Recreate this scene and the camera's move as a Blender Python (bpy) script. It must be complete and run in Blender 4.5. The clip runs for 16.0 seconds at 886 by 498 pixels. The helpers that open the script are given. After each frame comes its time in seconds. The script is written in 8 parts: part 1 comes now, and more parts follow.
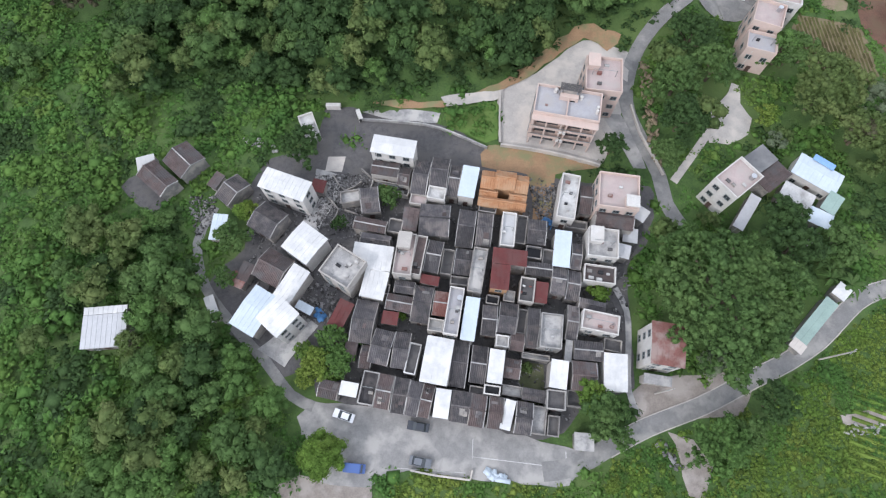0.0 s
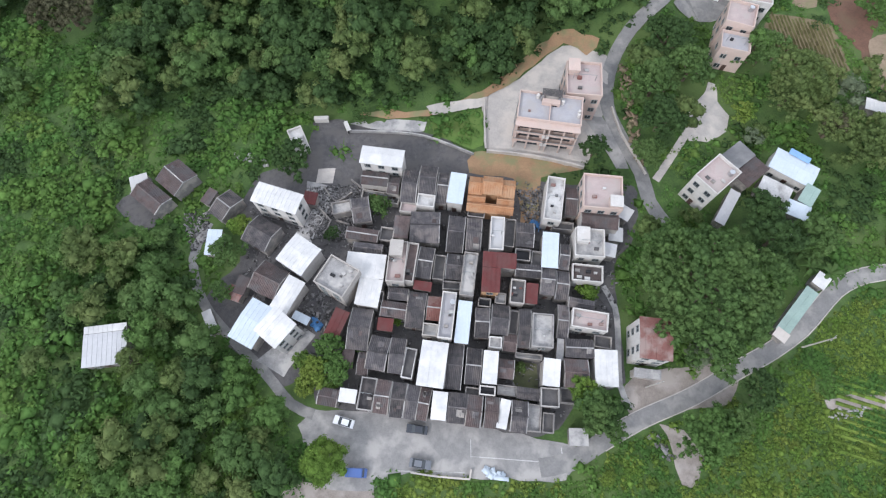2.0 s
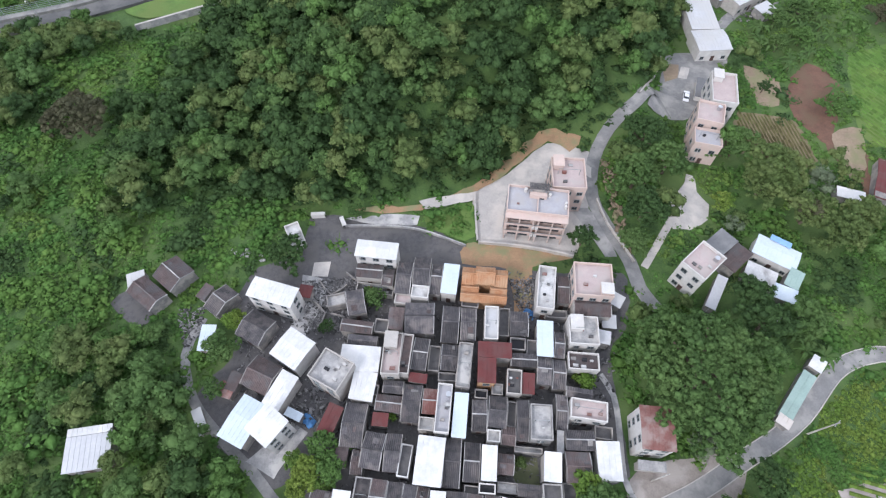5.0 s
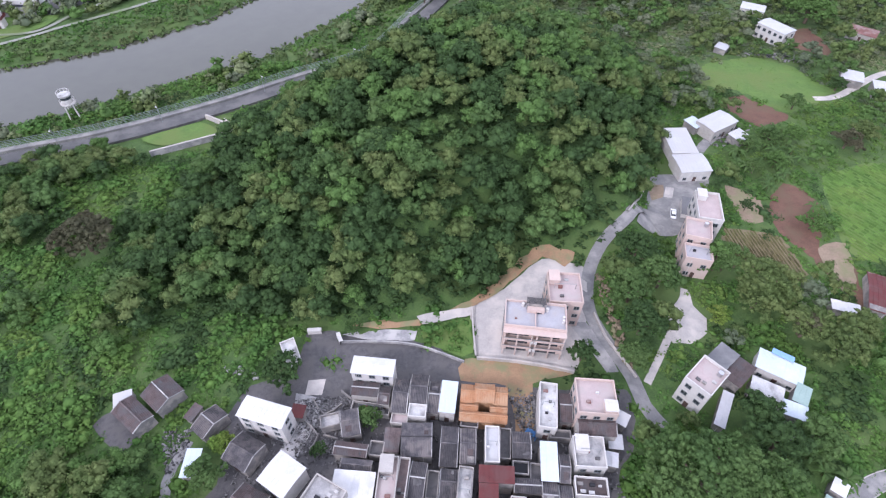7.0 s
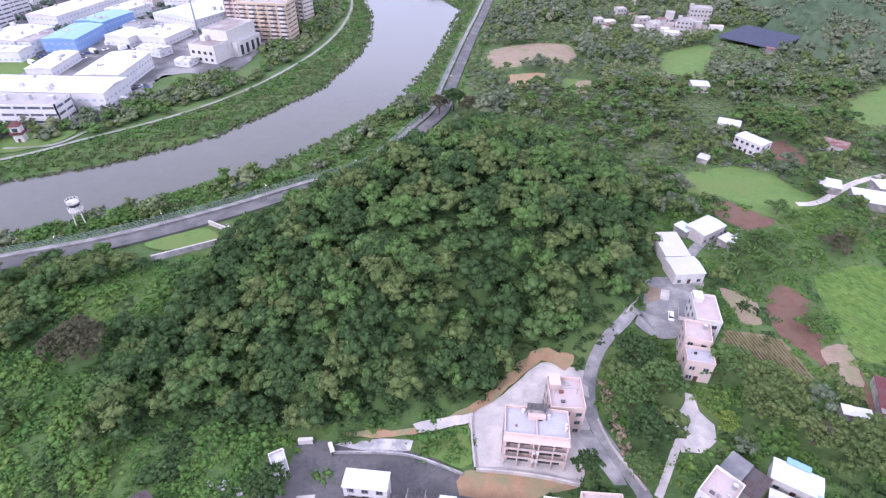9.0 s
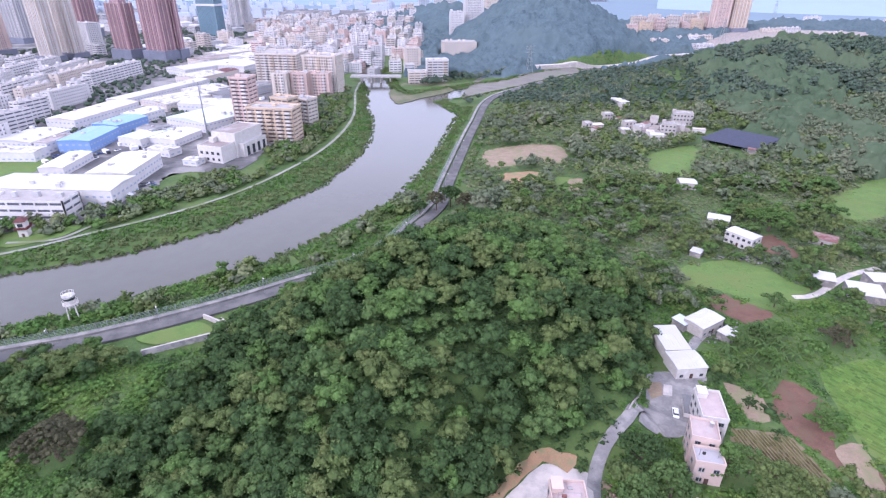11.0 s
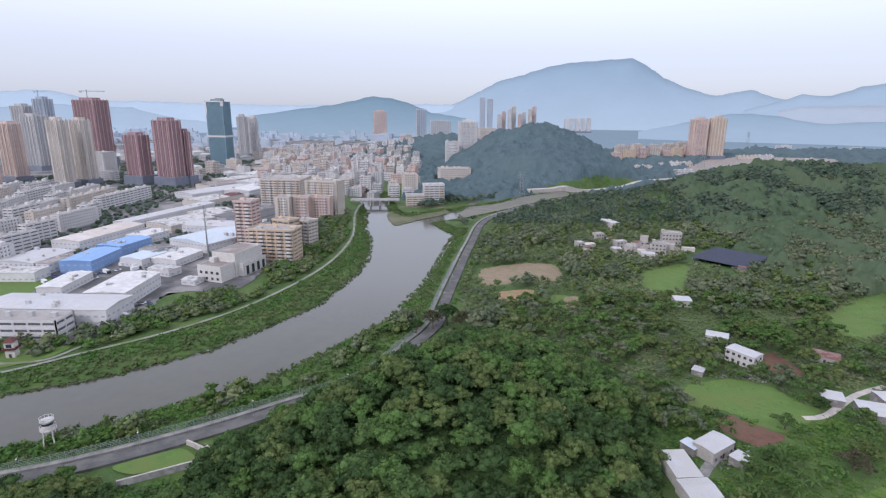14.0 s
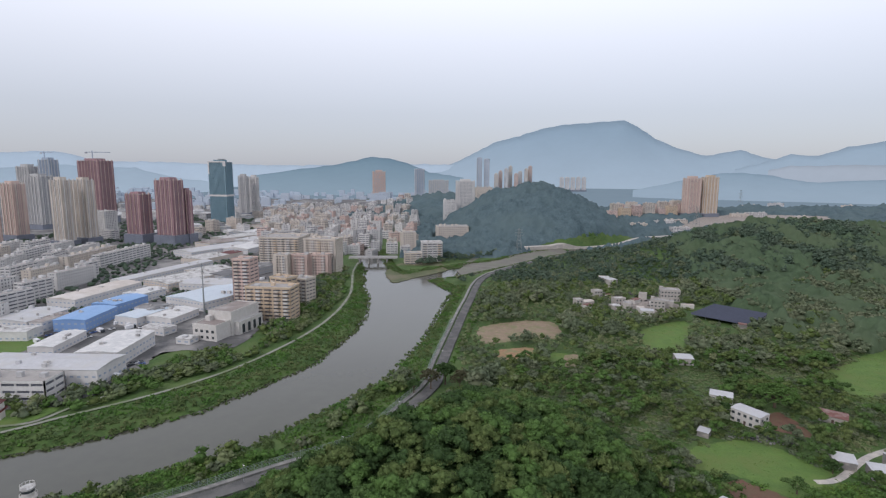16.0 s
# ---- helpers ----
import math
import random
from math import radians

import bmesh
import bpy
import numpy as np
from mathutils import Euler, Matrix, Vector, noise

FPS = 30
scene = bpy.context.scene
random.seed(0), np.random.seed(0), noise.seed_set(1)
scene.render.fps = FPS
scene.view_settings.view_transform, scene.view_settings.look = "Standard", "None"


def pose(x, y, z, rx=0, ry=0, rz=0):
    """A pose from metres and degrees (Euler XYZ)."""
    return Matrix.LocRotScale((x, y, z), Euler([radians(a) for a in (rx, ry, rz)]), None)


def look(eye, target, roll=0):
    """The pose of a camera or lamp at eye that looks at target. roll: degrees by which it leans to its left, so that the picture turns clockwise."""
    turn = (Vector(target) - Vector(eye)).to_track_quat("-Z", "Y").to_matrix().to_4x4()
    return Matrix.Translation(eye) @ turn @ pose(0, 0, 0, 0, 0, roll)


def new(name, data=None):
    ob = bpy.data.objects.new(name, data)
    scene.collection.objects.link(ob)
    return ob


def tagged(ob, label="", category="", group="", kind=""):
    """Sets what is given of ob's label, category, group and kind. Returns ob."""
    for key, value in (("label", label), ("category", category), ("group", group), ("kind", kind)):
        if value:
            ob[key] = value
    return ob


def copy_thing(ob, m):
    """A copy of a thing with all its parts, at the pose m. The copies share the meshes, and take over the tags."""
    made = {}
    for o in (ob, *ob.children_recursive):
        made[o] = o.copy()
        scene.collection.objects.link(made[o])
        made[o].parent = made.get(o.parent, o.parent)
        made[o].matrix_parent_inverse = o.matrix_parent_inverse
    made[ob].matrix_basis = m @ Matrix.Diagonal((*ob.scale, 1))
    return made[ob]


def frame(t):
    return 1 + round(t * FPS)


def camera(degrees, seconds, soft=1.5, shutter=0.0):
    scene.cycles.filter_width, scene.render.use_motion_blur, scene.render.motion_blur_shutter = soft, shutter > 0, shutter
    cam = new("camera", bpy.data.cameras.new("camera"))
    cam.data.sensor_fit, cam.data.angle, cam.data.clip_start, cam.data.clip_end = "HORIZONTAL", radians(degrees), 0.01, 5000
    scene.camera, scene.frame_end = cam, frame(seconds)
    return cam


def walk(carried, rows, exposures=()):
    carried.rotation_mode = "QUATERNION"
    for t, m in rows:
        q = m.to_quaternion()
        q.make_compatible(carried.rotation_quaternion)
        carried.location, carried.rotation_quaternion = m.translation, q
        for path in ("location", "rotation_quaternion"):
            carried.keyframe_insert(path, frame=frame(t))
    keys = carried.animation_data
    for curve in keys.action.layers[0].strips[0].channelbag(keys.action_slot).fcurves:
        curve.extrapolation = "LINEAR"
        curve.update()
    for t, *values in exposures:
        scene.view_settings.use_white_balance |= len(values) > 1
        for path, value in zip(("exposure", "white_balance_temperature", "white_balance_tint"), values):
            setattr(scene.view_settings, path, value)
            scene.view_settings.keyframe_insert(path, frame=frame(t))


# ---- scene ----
cam = camera(78.7, 16.0, soft=1.25)
PATH = [
    (0, (-0.614, 1.839, 115.6), (-0.672, 2.525, 113.722), 0.5),
    (0.5, (-0.406, 1.674, 116.208), (-0.455, 2.365, 114.332), 0.4),
    (1, (-0.306, 1.612, 116.943), (-0.349, 2.306, 115.067), 0.3),
    (1.5, (-0.211, 1.505, 117.816), (-0.25, 2.201, 115.942), 0.2),
    (2, (-0.096, 1.532, 118.621), (-0.13, 2.229, 116.746), 0.1),
    (2.5, (-0.011, 1.544, 119.421), (-0.041, 2.241, 117.546), 0.0),
    (3, (-0.094, 1.378, 120.088), (-0.119, 2.078, 118.214), 0.1),
    (3.2, (-0.134, 1.271, 120.165), (-0.158, 1.974, 118.293), 0.2),
    (5.3, (-0.13, 0.61, 119.918), (-0.153, 1.671, 118.223), 0.3),
    (5.5, (-0.114, 0.517, 119.927), (-0.139, 1.614, 118.255), 0.2),
    (6, (-0.313, 0.537, 120.003), (-0.335, 1.718, 118.389), 0.3),
    (6.5, (-0.401, 0.583, 120.157), (-0.421, 1.849, 118.609), 0.4),
    (7, (-0.388, 0.597, 120.177), (-0.407, 1.94, 118.696), 0.4),
    (7.5, (-0.359, 0.563, 120.128), (-0.378, 1.986, 118.722), 0.4),
    (8, (-0.414, 0.438, 120.061), (-0.43, 1.925, 118.724), 0.4),
    (8.5, (-0.46, 0.377, 120.054), (-0.474, 1.926, 118.789), 0.5),
    (9, (-0.279, 0.312, 119.994), (-0.294, 1.913, 118.796), 0.4),
    (9.2, (-0.259, 0.225, 119.993), (-0.272, 1.848, 118.824), 0.4),
    (11.3, (0.444, 0.266, 119.625), (0.432, 2.073, 118.767), 0.4),
    (11.5, (0.473, 0.264, 119.649), (0.46, 2.085, 118.822), 0.3),
    (12, (0.392, 0.208, 119.727), (0.381, 2.061, 118.974), 0.3),
    (12.5, (0.438, 0.171, 119.748), (0.429, 2.055, 119.076), 0.3),
    (13, (0.481, 0.033, 119.646), (0.474, 1.941, 119.044), 0.3),
    (13.5, (0.486, 0.035, 119.678), (0.481, 1.959, 119.131), 0.3),
    (14, (0.598, -0.01, 119.691), (0.594, 1.927, 119.195), 0.3),
    (14.5, (0.787, -0.144, 119.731), (0.784, 1.806, 119.289), 0.2),
    (15, (0.708, -0.155, 119.832), (0.708, 1.806, 119.439), 0.2),
    (15.5, (0.705, 0.077, 119.769), (0.707, 2.048, 119.431), 0.2),
    (16, (0.678, 0.023, 119.676), (0.68, 2.002, 119.388), 0.2),
]
walk(cam, [(t, look(eye, aim, roll)) for t, eye, aim, roll in PATH],
     [(0, -0.2, 6000, 12), (3, -0.2, 6000, 12), (5.5, -0.04, 5850, 15), (7, 0.06, 5720, 23), (9, 0.27, 5580, 33), (11.5, 0.22, 5580, 31), (12.5, -0.08, 5660, 27), (13.5, -0.40, 5820, 22), (14, -0.50, 5950, 19), (16, -0.86, 6250, 15)])


# ---- world and sun ----
world = bpy.data.worlds.new("sky")
scene.world = world
world.use_nodes = True
wt = world.node_tree
sky = wt.nodes.new("ShaderNodeTexSky")
sky.sky_type = 'NISHITA'
sky.sun_disc = False
sky.sun_elevation = radians(38)
sky.sun_rotation = radians(222)
sky.dust_density = 1.0
# a bright veil of high cloud over the clear sky, thinner and bluer towards the horizon
coord = wt.nodes.new("ShaderNodeTexCoord")
parts = wt.nodes.new("ShaderNodeSeparateXYZ")
wt.links.new(coord.outputs["Generated"], parts.inputs[0])
ramp = wt.nodes.new("ShaderNodeValToRGB")
wt.links.new(parts.outputs[2], ramp.inputs[0])
ramp.color_ramp.elements[0].position, ramp.color_ramp.elements[0].color = 0.0, (0.92, 0.97, 1.04, 1)
ramp.color_ramp.elements[1].position, ramp.color_ramp.elements[1].color = 1.0, (1.45, 1.50, 1.55, 1)
for at, col in ((0.10, (1.22, 1.28, 1.36, 1)), (0.30, (2.25, 2.31, 2.40, 1))):
    ramp.color_ramp.elements.new(at).color = col
veil = wt.nodes.new("ShaderNodeMix")
veil.data_type = 'RGBA'
veil.blend_type = 'ADD'
veil.inputs[0].default_value = 1.0
dim = wt.nodes.new("ShaderNodeMix")
dim.data_type = 'RGBA'
dim.blend_type = 'MULTIPLY'
dim.inputs[0].default_value = 1.0
dim.inputs[7].default_value = (0.05, 0.05, 0.05, 1)
wt.links.new(sky.outputs[0], dim.inputs[6])
wt.links.new(dim.outputs[2], veil.inputs[6])
wt.links.new(ramp.outputs[0], veil.inputs[7])
wt.links.new(veil.outputs[2], wt.nodes["Background"].inputs[0])
wt.nodes["Background"].inputs[1].default_value = 0.76
sun = new("sun", bpy.data.lights.new("sun", 'SUN'))
sun.data.energy = 2.1
sun.data.angle = radians(12)
sun.data.color = (1.0, 0.95, 0.88)
sun.matrix_world = look((-55, -60, 64), (0, 0, 0))

# ---- materials ----


def mat(name, c1, c2=None, scale=0.5, fine=8.0, rough=0.85, bump=0.3, metal=0.0, per_island=0.0, per_object=0.0, c3=None, big=0.05, spec=0.3):
    """Two-scale mottled surface: c1 to c2 by a coarse and a fine noise; c3 stains in large patches."""
    m = bpy.data.materials.new(name)
    m.use_nodes = True
    n, l = m.node_tree.nodes, m.node_tree.links
    b = n["Principled BSDF"]
    c2 = c2 or tuple(v * 0.7 for v in c1)
    geo = n.new("ShaderNodeNewGeometry")

    def noise_at(s, detail=4.0):
        t = n.new("ShaderNodeTexNoise")
        t.inputs["Scale"].default_value = s
        t.inputs["Detail"].default_value = detail
        t.inputs["Roughness"].default_value = 0.6
        l.new(geo.outputs["Position"], t.inputs["Vector"])
        return t
    coarse, grain = noise_at(scale), noise_at(fine)
    add = n.new("ShaderNodeMath")
    add.operation = 'MULTIPLY_ADD'
    add.inputs[1].default_value = 0.45
    l.new(grain.outputs[0], add.inputs[0])
    half = n.new("ShaderNodeMath")
    half.operation = 'MULTIPLY'
    half.inputs[1].default_value = 0.6
    l.new(coarse.outputs[0], half.inputs[0])
    l.new(half.outputs[0], add.inputs[2])
    spread = n.new("ShaderNodeMapRange")
    spread.inputs[1].default_value, spread.inputs[2].default_value = 0.34, 0.70
    l.new(add.outputs[0], spread.inputs[0])
    mix = n.new("ShaderNodeMix")
    mix.data_type = 'RGBA'
    mix.inputs[6].default_value, mix.inputs[7].default_value = (*c2, 1), (*c1, 1)
    l.new(spread.outputs[0], mix.inputs[0])
    out = mix.outputs[2]
    if c3:
        large = noise_at(big, 5.0)
        edge = n.new("ShaderNodeMapRange")
        edge.inputs[1].default_value, edge.inputs[2].default_value = 0.47, 0.62
        l.new(large.outputs[0], edge.inputs[0])
        mix2 = n.new("ShaderNodeMix")
        mix2.data_type = 'RGBA'
        mix2.inputs[7].default_value = (*c3, 1)
        l.new(edge.outputs[0], mix2.inputs[0])
        l.new(out, mix2.inputs[6])
        out = mix2.outputs[2]
    if per_island or per_object:
        hsv = n.new("ShaderNodeHueSaturation")
        rnd = geo.outputs["Random Per Island"] if per_island else n.new("ShaderNodeObjectInfo").outputs["Random"]
        amount = per_island or per_object
        val = n.new("ShaderNodeMapRange")
        val.inputs[3].default_value, val.inputs[4].default_value = 1 - amount, 1 + amount
        l.new(rnd, val.inputs[0])
        l.new(val.outputs[0], hsv.inputs["Value"])
        l.new(out, hsv.inputs["Color"])
        out = hsv.outputs[0]
    l.new(out, b.inputs["Base Color"])
    b.inputs["Roughness"].default_value = rough
    b.inputs["Metallic"].default_value = metal
    b.inputs["Specular IOR Level"].default_value = spec
    if bump:
        bp = n.new("ShaderNodeBump")
        bp.inputs["Strength"].default_value = bump
        bp.inputs["Distance"].default_value = 0.15
        l.new(grain.outputs[0], bp.inputs["Height"])
        l.new(bp.outputs[0], b.inputs["Normal"])
    return m


def leaf_mat(name, c1, c2, amount=0.35, big=0.03, c3=None):
    m = mat(name, c1, c2, scale=0.22, fine=2.4, rough=0.75, bump=0.6, per_island=amount, c3=c3, big=big, spec=0.12)
    n, l = m.node_tree.nodes, m.node_tree.links
    b = n["Principled BSDF"]
    tr = n.new("ShaderNodeBsdfTranslucent")
    l.new(b.inputs["Base Color"].links[0].from_socket, tr.inputs[0])
    ms = n.new("ShaderNodeMixShader")
    ms.inputs[0].default_value = 0.2
    l.new(b.outputs[0], ms.inputs[1])
    l.new(tr.outputs[0], ms.inputs[2])
    l.new(ms.outputs[0], n["Material Output"].inputs[0])
    return m


M = dict(
    ground=mat("ground_cover", (0.086, 0.150, 0.038), (0.034, 0.066, 0.020), 0.35, 1.9, bump=1.0, c3=(0.090, 0.136, 0.040), big=0.05),
    # far canopy greens with blue haze mixed into the colour
    canopy=mat("haze_tinted_canopy", (0.112, 0.158, 0.172), (0.062, 0.094, 0.108), 0.06, 0.24, rough=0.9, bump=0, c3=(0.098, 0.138, 0.146), big=0.008, spec=0.1),
    ridgecanopy=mat("ridge_canopy", (0.090, 0.132, 0.072), (0.044, 0.070, 0.040), 0.10, 0.5, rough=0.9, bump=0, c3=(0.082, 0.112, 0.064), big=0.012, spec=0.1),
    reedbed=mat("muddy_reedbed", (0.135, 0.150, 0.075), (0.080, 0.092, 0.048), 0.08, 0.8, bump=0.6, c3=(0.16, 0.145, 0.095), big=0.04),
    netting=mat("dark_netting", (0.060, 0.068, 0.100), (0.040, 0.046, 0.070), 0.3, 2.0, rough=0.6, bump=0.1),
    mud=mat("river_mud", (0.185, 0.172, 0.145), (0.120, 0.112, 0.096), 0.05, 0.5, rough=0.6, bump=0.2, c3=(0.15, 0.155, 0.11), big=0.03),
    bankpath=mat("weathered_bank_path", (0.30, 0.30, 0.26), (0.21, 0.22, 0.18), 0.1, 1.2, bump=0.1, c3=(0.16, 0.19, 0.11), big=0.06),
    grass=mat("grass", (0.126, 0.208, 0.046), (0.076, 0.136, 0.034), 0.16, 1.1, bump=1.0, c3=(0.118, 0.166, 0.044), big=0.06),
    asphalt=mat("asphalt", (0.245, 0.238, 0.234), (0.165, 0.161, 0.158), 0.5, 3.0, bump=0.1, c3=(0.30, 0.288, 0.272), big=0.22),
    roadgrey=mat("road_surface", (0.115, 0.113, 0.112), (0.080, 0.079, 0.079), 0.2, 2.0, bump=0.1, c3=(0.145, 0.140, 0.135), big=0.1),
    concrete=mat("concrete", (0.38, 0.37, 0.365), (0.22, 0.215, 0.215), 0.5, 3.0, bump=0.1, c3=(0.46, 0.44, 0.42), big=0.25),
    pale=mat("pale_concrete", (0.47, 0.435, 0.405), (0.34, 0.315, 0.295), 0.35, 3.0, bump=0.1, c3=(0.52, 0.475, 0.43), big=0.18),
    yarddirt=mat("grey_tan_dirt", (0.31, 0.27, 0.24), (0.19, 0.165, 0.147), 0.5, 3.5, bump=0.3, c3=(0.36, 0.32, 0.29), big=0.18),
    lot=mat("worn_concrete", (0.285, 0.276, 0.268), (0.195, 0.190, 0.187), 0.6, 4.0, bump=0.15, c3=(0.37, 0.352, 0.335), big=0.17),
    alley=mat("alley_ground", (0.135, 0.128, 0.128), (0.066, 0.063, 0.066), 0.9, 5.0, bump=0.3, c3=(0.115, 0.108, 0.105), big=0.3),
    estate=mat("estate_ground", (0.155, 0.152, 0.152), (0.085, 0.085, 0.087), 0.03, 0.4, bump=0, c3=(0.27, 0.26, 0.25), big=0.03),
    soil=mat("orange_soil", (0.37, 0.235, 0.135), (0.25, 0.160, 0.095), 0.35, 3.0, bump=0.4, c3=(0.215, 0.205, 0.105), big=0.16),
    redsoil=mat("red_soil", (0.178, 0.095, 0.064), (0.100, 0.056, 0.040), 0.3, 2.0, bump=0.5, c3=(0.135, 0.088, 0.056), big=0.12),
    tan=mat("tan_soil", (0.31, 0.235, 0.165), (0.20, 0.15, 0.105), 0.2, 1.5, bump=0.4, c3=(0.20, 0.19, 0.10), big=0.12),
    furrow=mat("dry_field", (0.235, 0.185, 0.115), (0.14, 0.115, 0.065), 0.2, 2.0, bump=0.5),
    tile=mat("grey_clay_tile", (0.118, 0.110, 0.113), (0.052, 0.049, 0.053), 0.7, 4.5, bump=0.5, per_object=0.40, c3=(0.142, 0.126, 0.122), big=0.35),
    brown=mat("brown_clay_tile", (0.150, 0.114, 0.108), (0.070, 0.054, 0.053), 0.7, 4.5, bump=0.5, per_object=0.3, c3=(0.112, 0.102, 0.102), big=0.3),
    orange=mat("orange_tile", (0.47, 0.245, 0.125), (0.33, 0.165, 0.085), 0.6, 5.0, bump=0.4, c3=(0.40, 0.25, 0.15), big=0.3),
    white=mat("white_sheet_metal", (0.62, 0.612, 0.605), (0.50, 0.498, 0.498), 0.4, 2.5, rough=0.6, bump=0.05, c3=(0.66, 0.645, 0.63), big=0.2),
    bluewhite=mat("pale_blue_sheet", (0.56, 0.62, 0.68), (0.46, 0.52, 0.585), 0.3, 2.0, rough=0.5, bump=0.05),
    greysheet=mat("grey_white_sheet", (0.53, 0.53, 0.545), (0.42, 0.42, 0.435), 0.3, 2.0, rough=0.55, bump=0.05, c3=(0.47, 0.46, 0.45), big=0.08),
    tansheet=mat("tan_sheet_roof", (0.56, 0.50, 0.45), (0.46, 0.41, 0.37), 0.1, 1.0, rough=0.6, bump=0.05, c3=(0.60, 0.56, 0.53), big=0.05),
    brownroof=mat("brown_grey_roof", (0.30, 0.255, 0.235), (0.22, 0.19, 0.18), 0.1, 1.0, bump=0.05, c3=(0.36, 0.33, 0.31), big=0.06),
    darkroof=mat("dark_grey_roof", (0.19, 0.19, 0.195), (0.13, 0.13, 0.135), 0.1, 1.0, bump=0.05, c3=(0.28, 0.275, 0.27), big=0.05),
    redsheet=mat("dark_red_sheet", (0.135, 0.036, 0.034), (0.096, 0.028, 0.027), 0.6, 3.0, rough=0.65, bump=0.1, c3=(0.115, 0.046, 0.043), big=0.4),
    rust=mat("rusty_sheet", (0.22, 0.10, 0.085), (0.14, 0.06, 0.05), 0.6, 3.0, rough=0.7, bump=0.2, c3=(0.27, 0.20, 0.18), big=0.25),
    teal=mat("pale_teal_sheet", (0.31, 0.41, 0.37), (0.23, 0.31, 0.28), 0.4, 3.0, rough=0.6, bump=0.1),
    bluesheet=mat("blue_sheet", (0.24, 0.40, 0.66), (0.20, 0.34, 0.58), 0.3, 2.0, rough=0.5, bump=0.05),
    whitewall=mat("white_wall", (0.64, 0.615, 0.59), (0.44, 0.425, 0.405), 0.6, 3.5, bump=0.1, c3=(0.53, 0.50, 0.47), big=0.35),
    cream=mat("cream_wall", (0.50, 0.465, 0.43), (0.31, 0.29, 0.27), 0.8, 4.0, bump=0.15, c3=(0.38, 0.355, 0.33), big=0.4),
    pinkwall=mat("pink_tiled_wall", (0.58, 0.455, 0.40), (0.48, 0.375, 0.33), 0.5, 3.0, bump=0.1, c3=(0.51, 0.415, 0.37), big=0.3),
    pinkroof=mat("pink_roof_tile", (0.47, 0.385, 0.365), (0.37, 0.30, 0.29), 0.5, 3.0, bump=0.1, c3=(0.41, 0.355, 0.335), big=0.3),
    blueroof=mat("blue_grey_roof_coating", (0.42, 0.41, 0.43), (0.32, 0.315, 0.335), 0.4, 3.0, bump=0.1, c3=(0.38, 0.36, 0.355), big=0.25),
    greywall=mat("grey_brick_wall", (0.26, 0.245, 0.235), (0.16, 0.15, 0.145), 0.6, 4.0, bump=0.4, c3=(0.34, 0.31, 0.28), big=0.4),
    brickwall=mat("orange_brick_wall", (0.48, 0.30, 0.17), (0.36, 0.21, 0.12), 0.6, 4.0, bump=0.3),
    stained=mat("stained_white_roof", (0.66, 0.65, 0.64), (0.42, 0.41, 0.40), 0.5, 3.0, bump=0.1, c3=(0.30, 0.29, 0.28), big=0.25),
    dark=mat("dark_opening", (0.035, 0.035, 0.04), (0.02, 0.02, 0.022), bump=0),
    doorpaint=mat("dark_door_paint", (0.10, 0.06, 0.05), (0.07, 0.045, 0.04), rough=0.6, bump=0.1),
    rubble=mat("mixed_rubble", (0.215, 0.206, 0.202), (0.080, 0.077, 0.078), 0.8, 4.0, bump=0.3, per_island=0.75),
    tarp=mat("blue_tarpaulin", (0.10, 0.25, 0.50), (0.07, 0.18, 0.38), 0.8, 4.0, rough=0.5, bump=0.2),
    glass=mat("window_glass", (0.05, 0.06, 0.07), (0.04, 0.045, 0.05), rough=0.15, bump=0, spec=0.6),
    metal=mat("grey_metal", (0.34, 0.36, 0.36), (0.26, 0.28, 0.28), rough=0.45, bump=0, metal=0.6),
    fence=mat("green_fence_mesh", (0.24, 0.29, 0.26), (0.18, 0.22, 0.20), rough=0.6, bump=0),
    steel=mat("stainless_tank", (0.62, 0.63, 0.65), (0.5, 0.5, 0.52), rough=0.3, bump=0, metal=0.9),
    bark=mat("bark", (0.16, 0.12, 0.09), (0.09, 0.07, 0.05), 1.0, 8.0, bump=0.6),
    leaf=leaf_mat("leaves", (0.112, 0.190, 0.058), (0.054, 0.098, 0.033), 0.28, 0.11, (0.104, 0.166, 0.054)),
    leafdark=leaf_mat("dark_leaves", (0.072, 0.126, 0.041), (0.035, 0.066, 0.025), 0.28),
    leafolive=leaf_mat("olive_leaves", (0.134, 0.190, 0.060), (0.066, 0.098, 0.034), 0.28, 0.11, (0.140, 0.178, 0.062)),
    leafmid=leaf_mat("mid_green_leaves", (0.126, 0.220, 0.060), (0.062, 0.116, 0.034), 0.28, 0.11),
    leafbrown=leaf_mat("brown_green_leaves", (0.118, 0.112, 0.062), (0.056, 0.056, 0.034), 0.30, 0.11, (0.100, 0.102, 0.058)),
    # light leaf green, paled with haze in the colour
    farlight=leaf_mat("hazed_bright_leaves", (0.188, 0.230, 0.108), (0.124, 0.160, 0.078), 0.28, 0.03, (0.194, 0.218, 0.110)),
    leaflight=leaf_mat("bright_leaves", (0.148, 0.240, 0.045), (0.088, 0.152, 0.031), 0.35, 0.06, (0.178, 0.236, 0.050)),
    shrub=leaf_mat("scrub_leaves", (0.100, 0.200, 0.047), (0.058, 0.124, 0.032), 0.24, 0.05, (0.112, 0.204, 0.048)),
    scrublight=leaf_mat("yellow_green_leaves", (0.124, 0.224, 0.050), (0.076, 0.142, 0.034), 0.24, 0.06, (0.136, 0.214, 0.050)),
    dryleaf=leaf_mat("dry_crop_leaves", (0.168, 0.148, 0.070), (0.104, 0.096, 0.048), 0.25, 0.08, (0.150, 0.152, 0.066)),
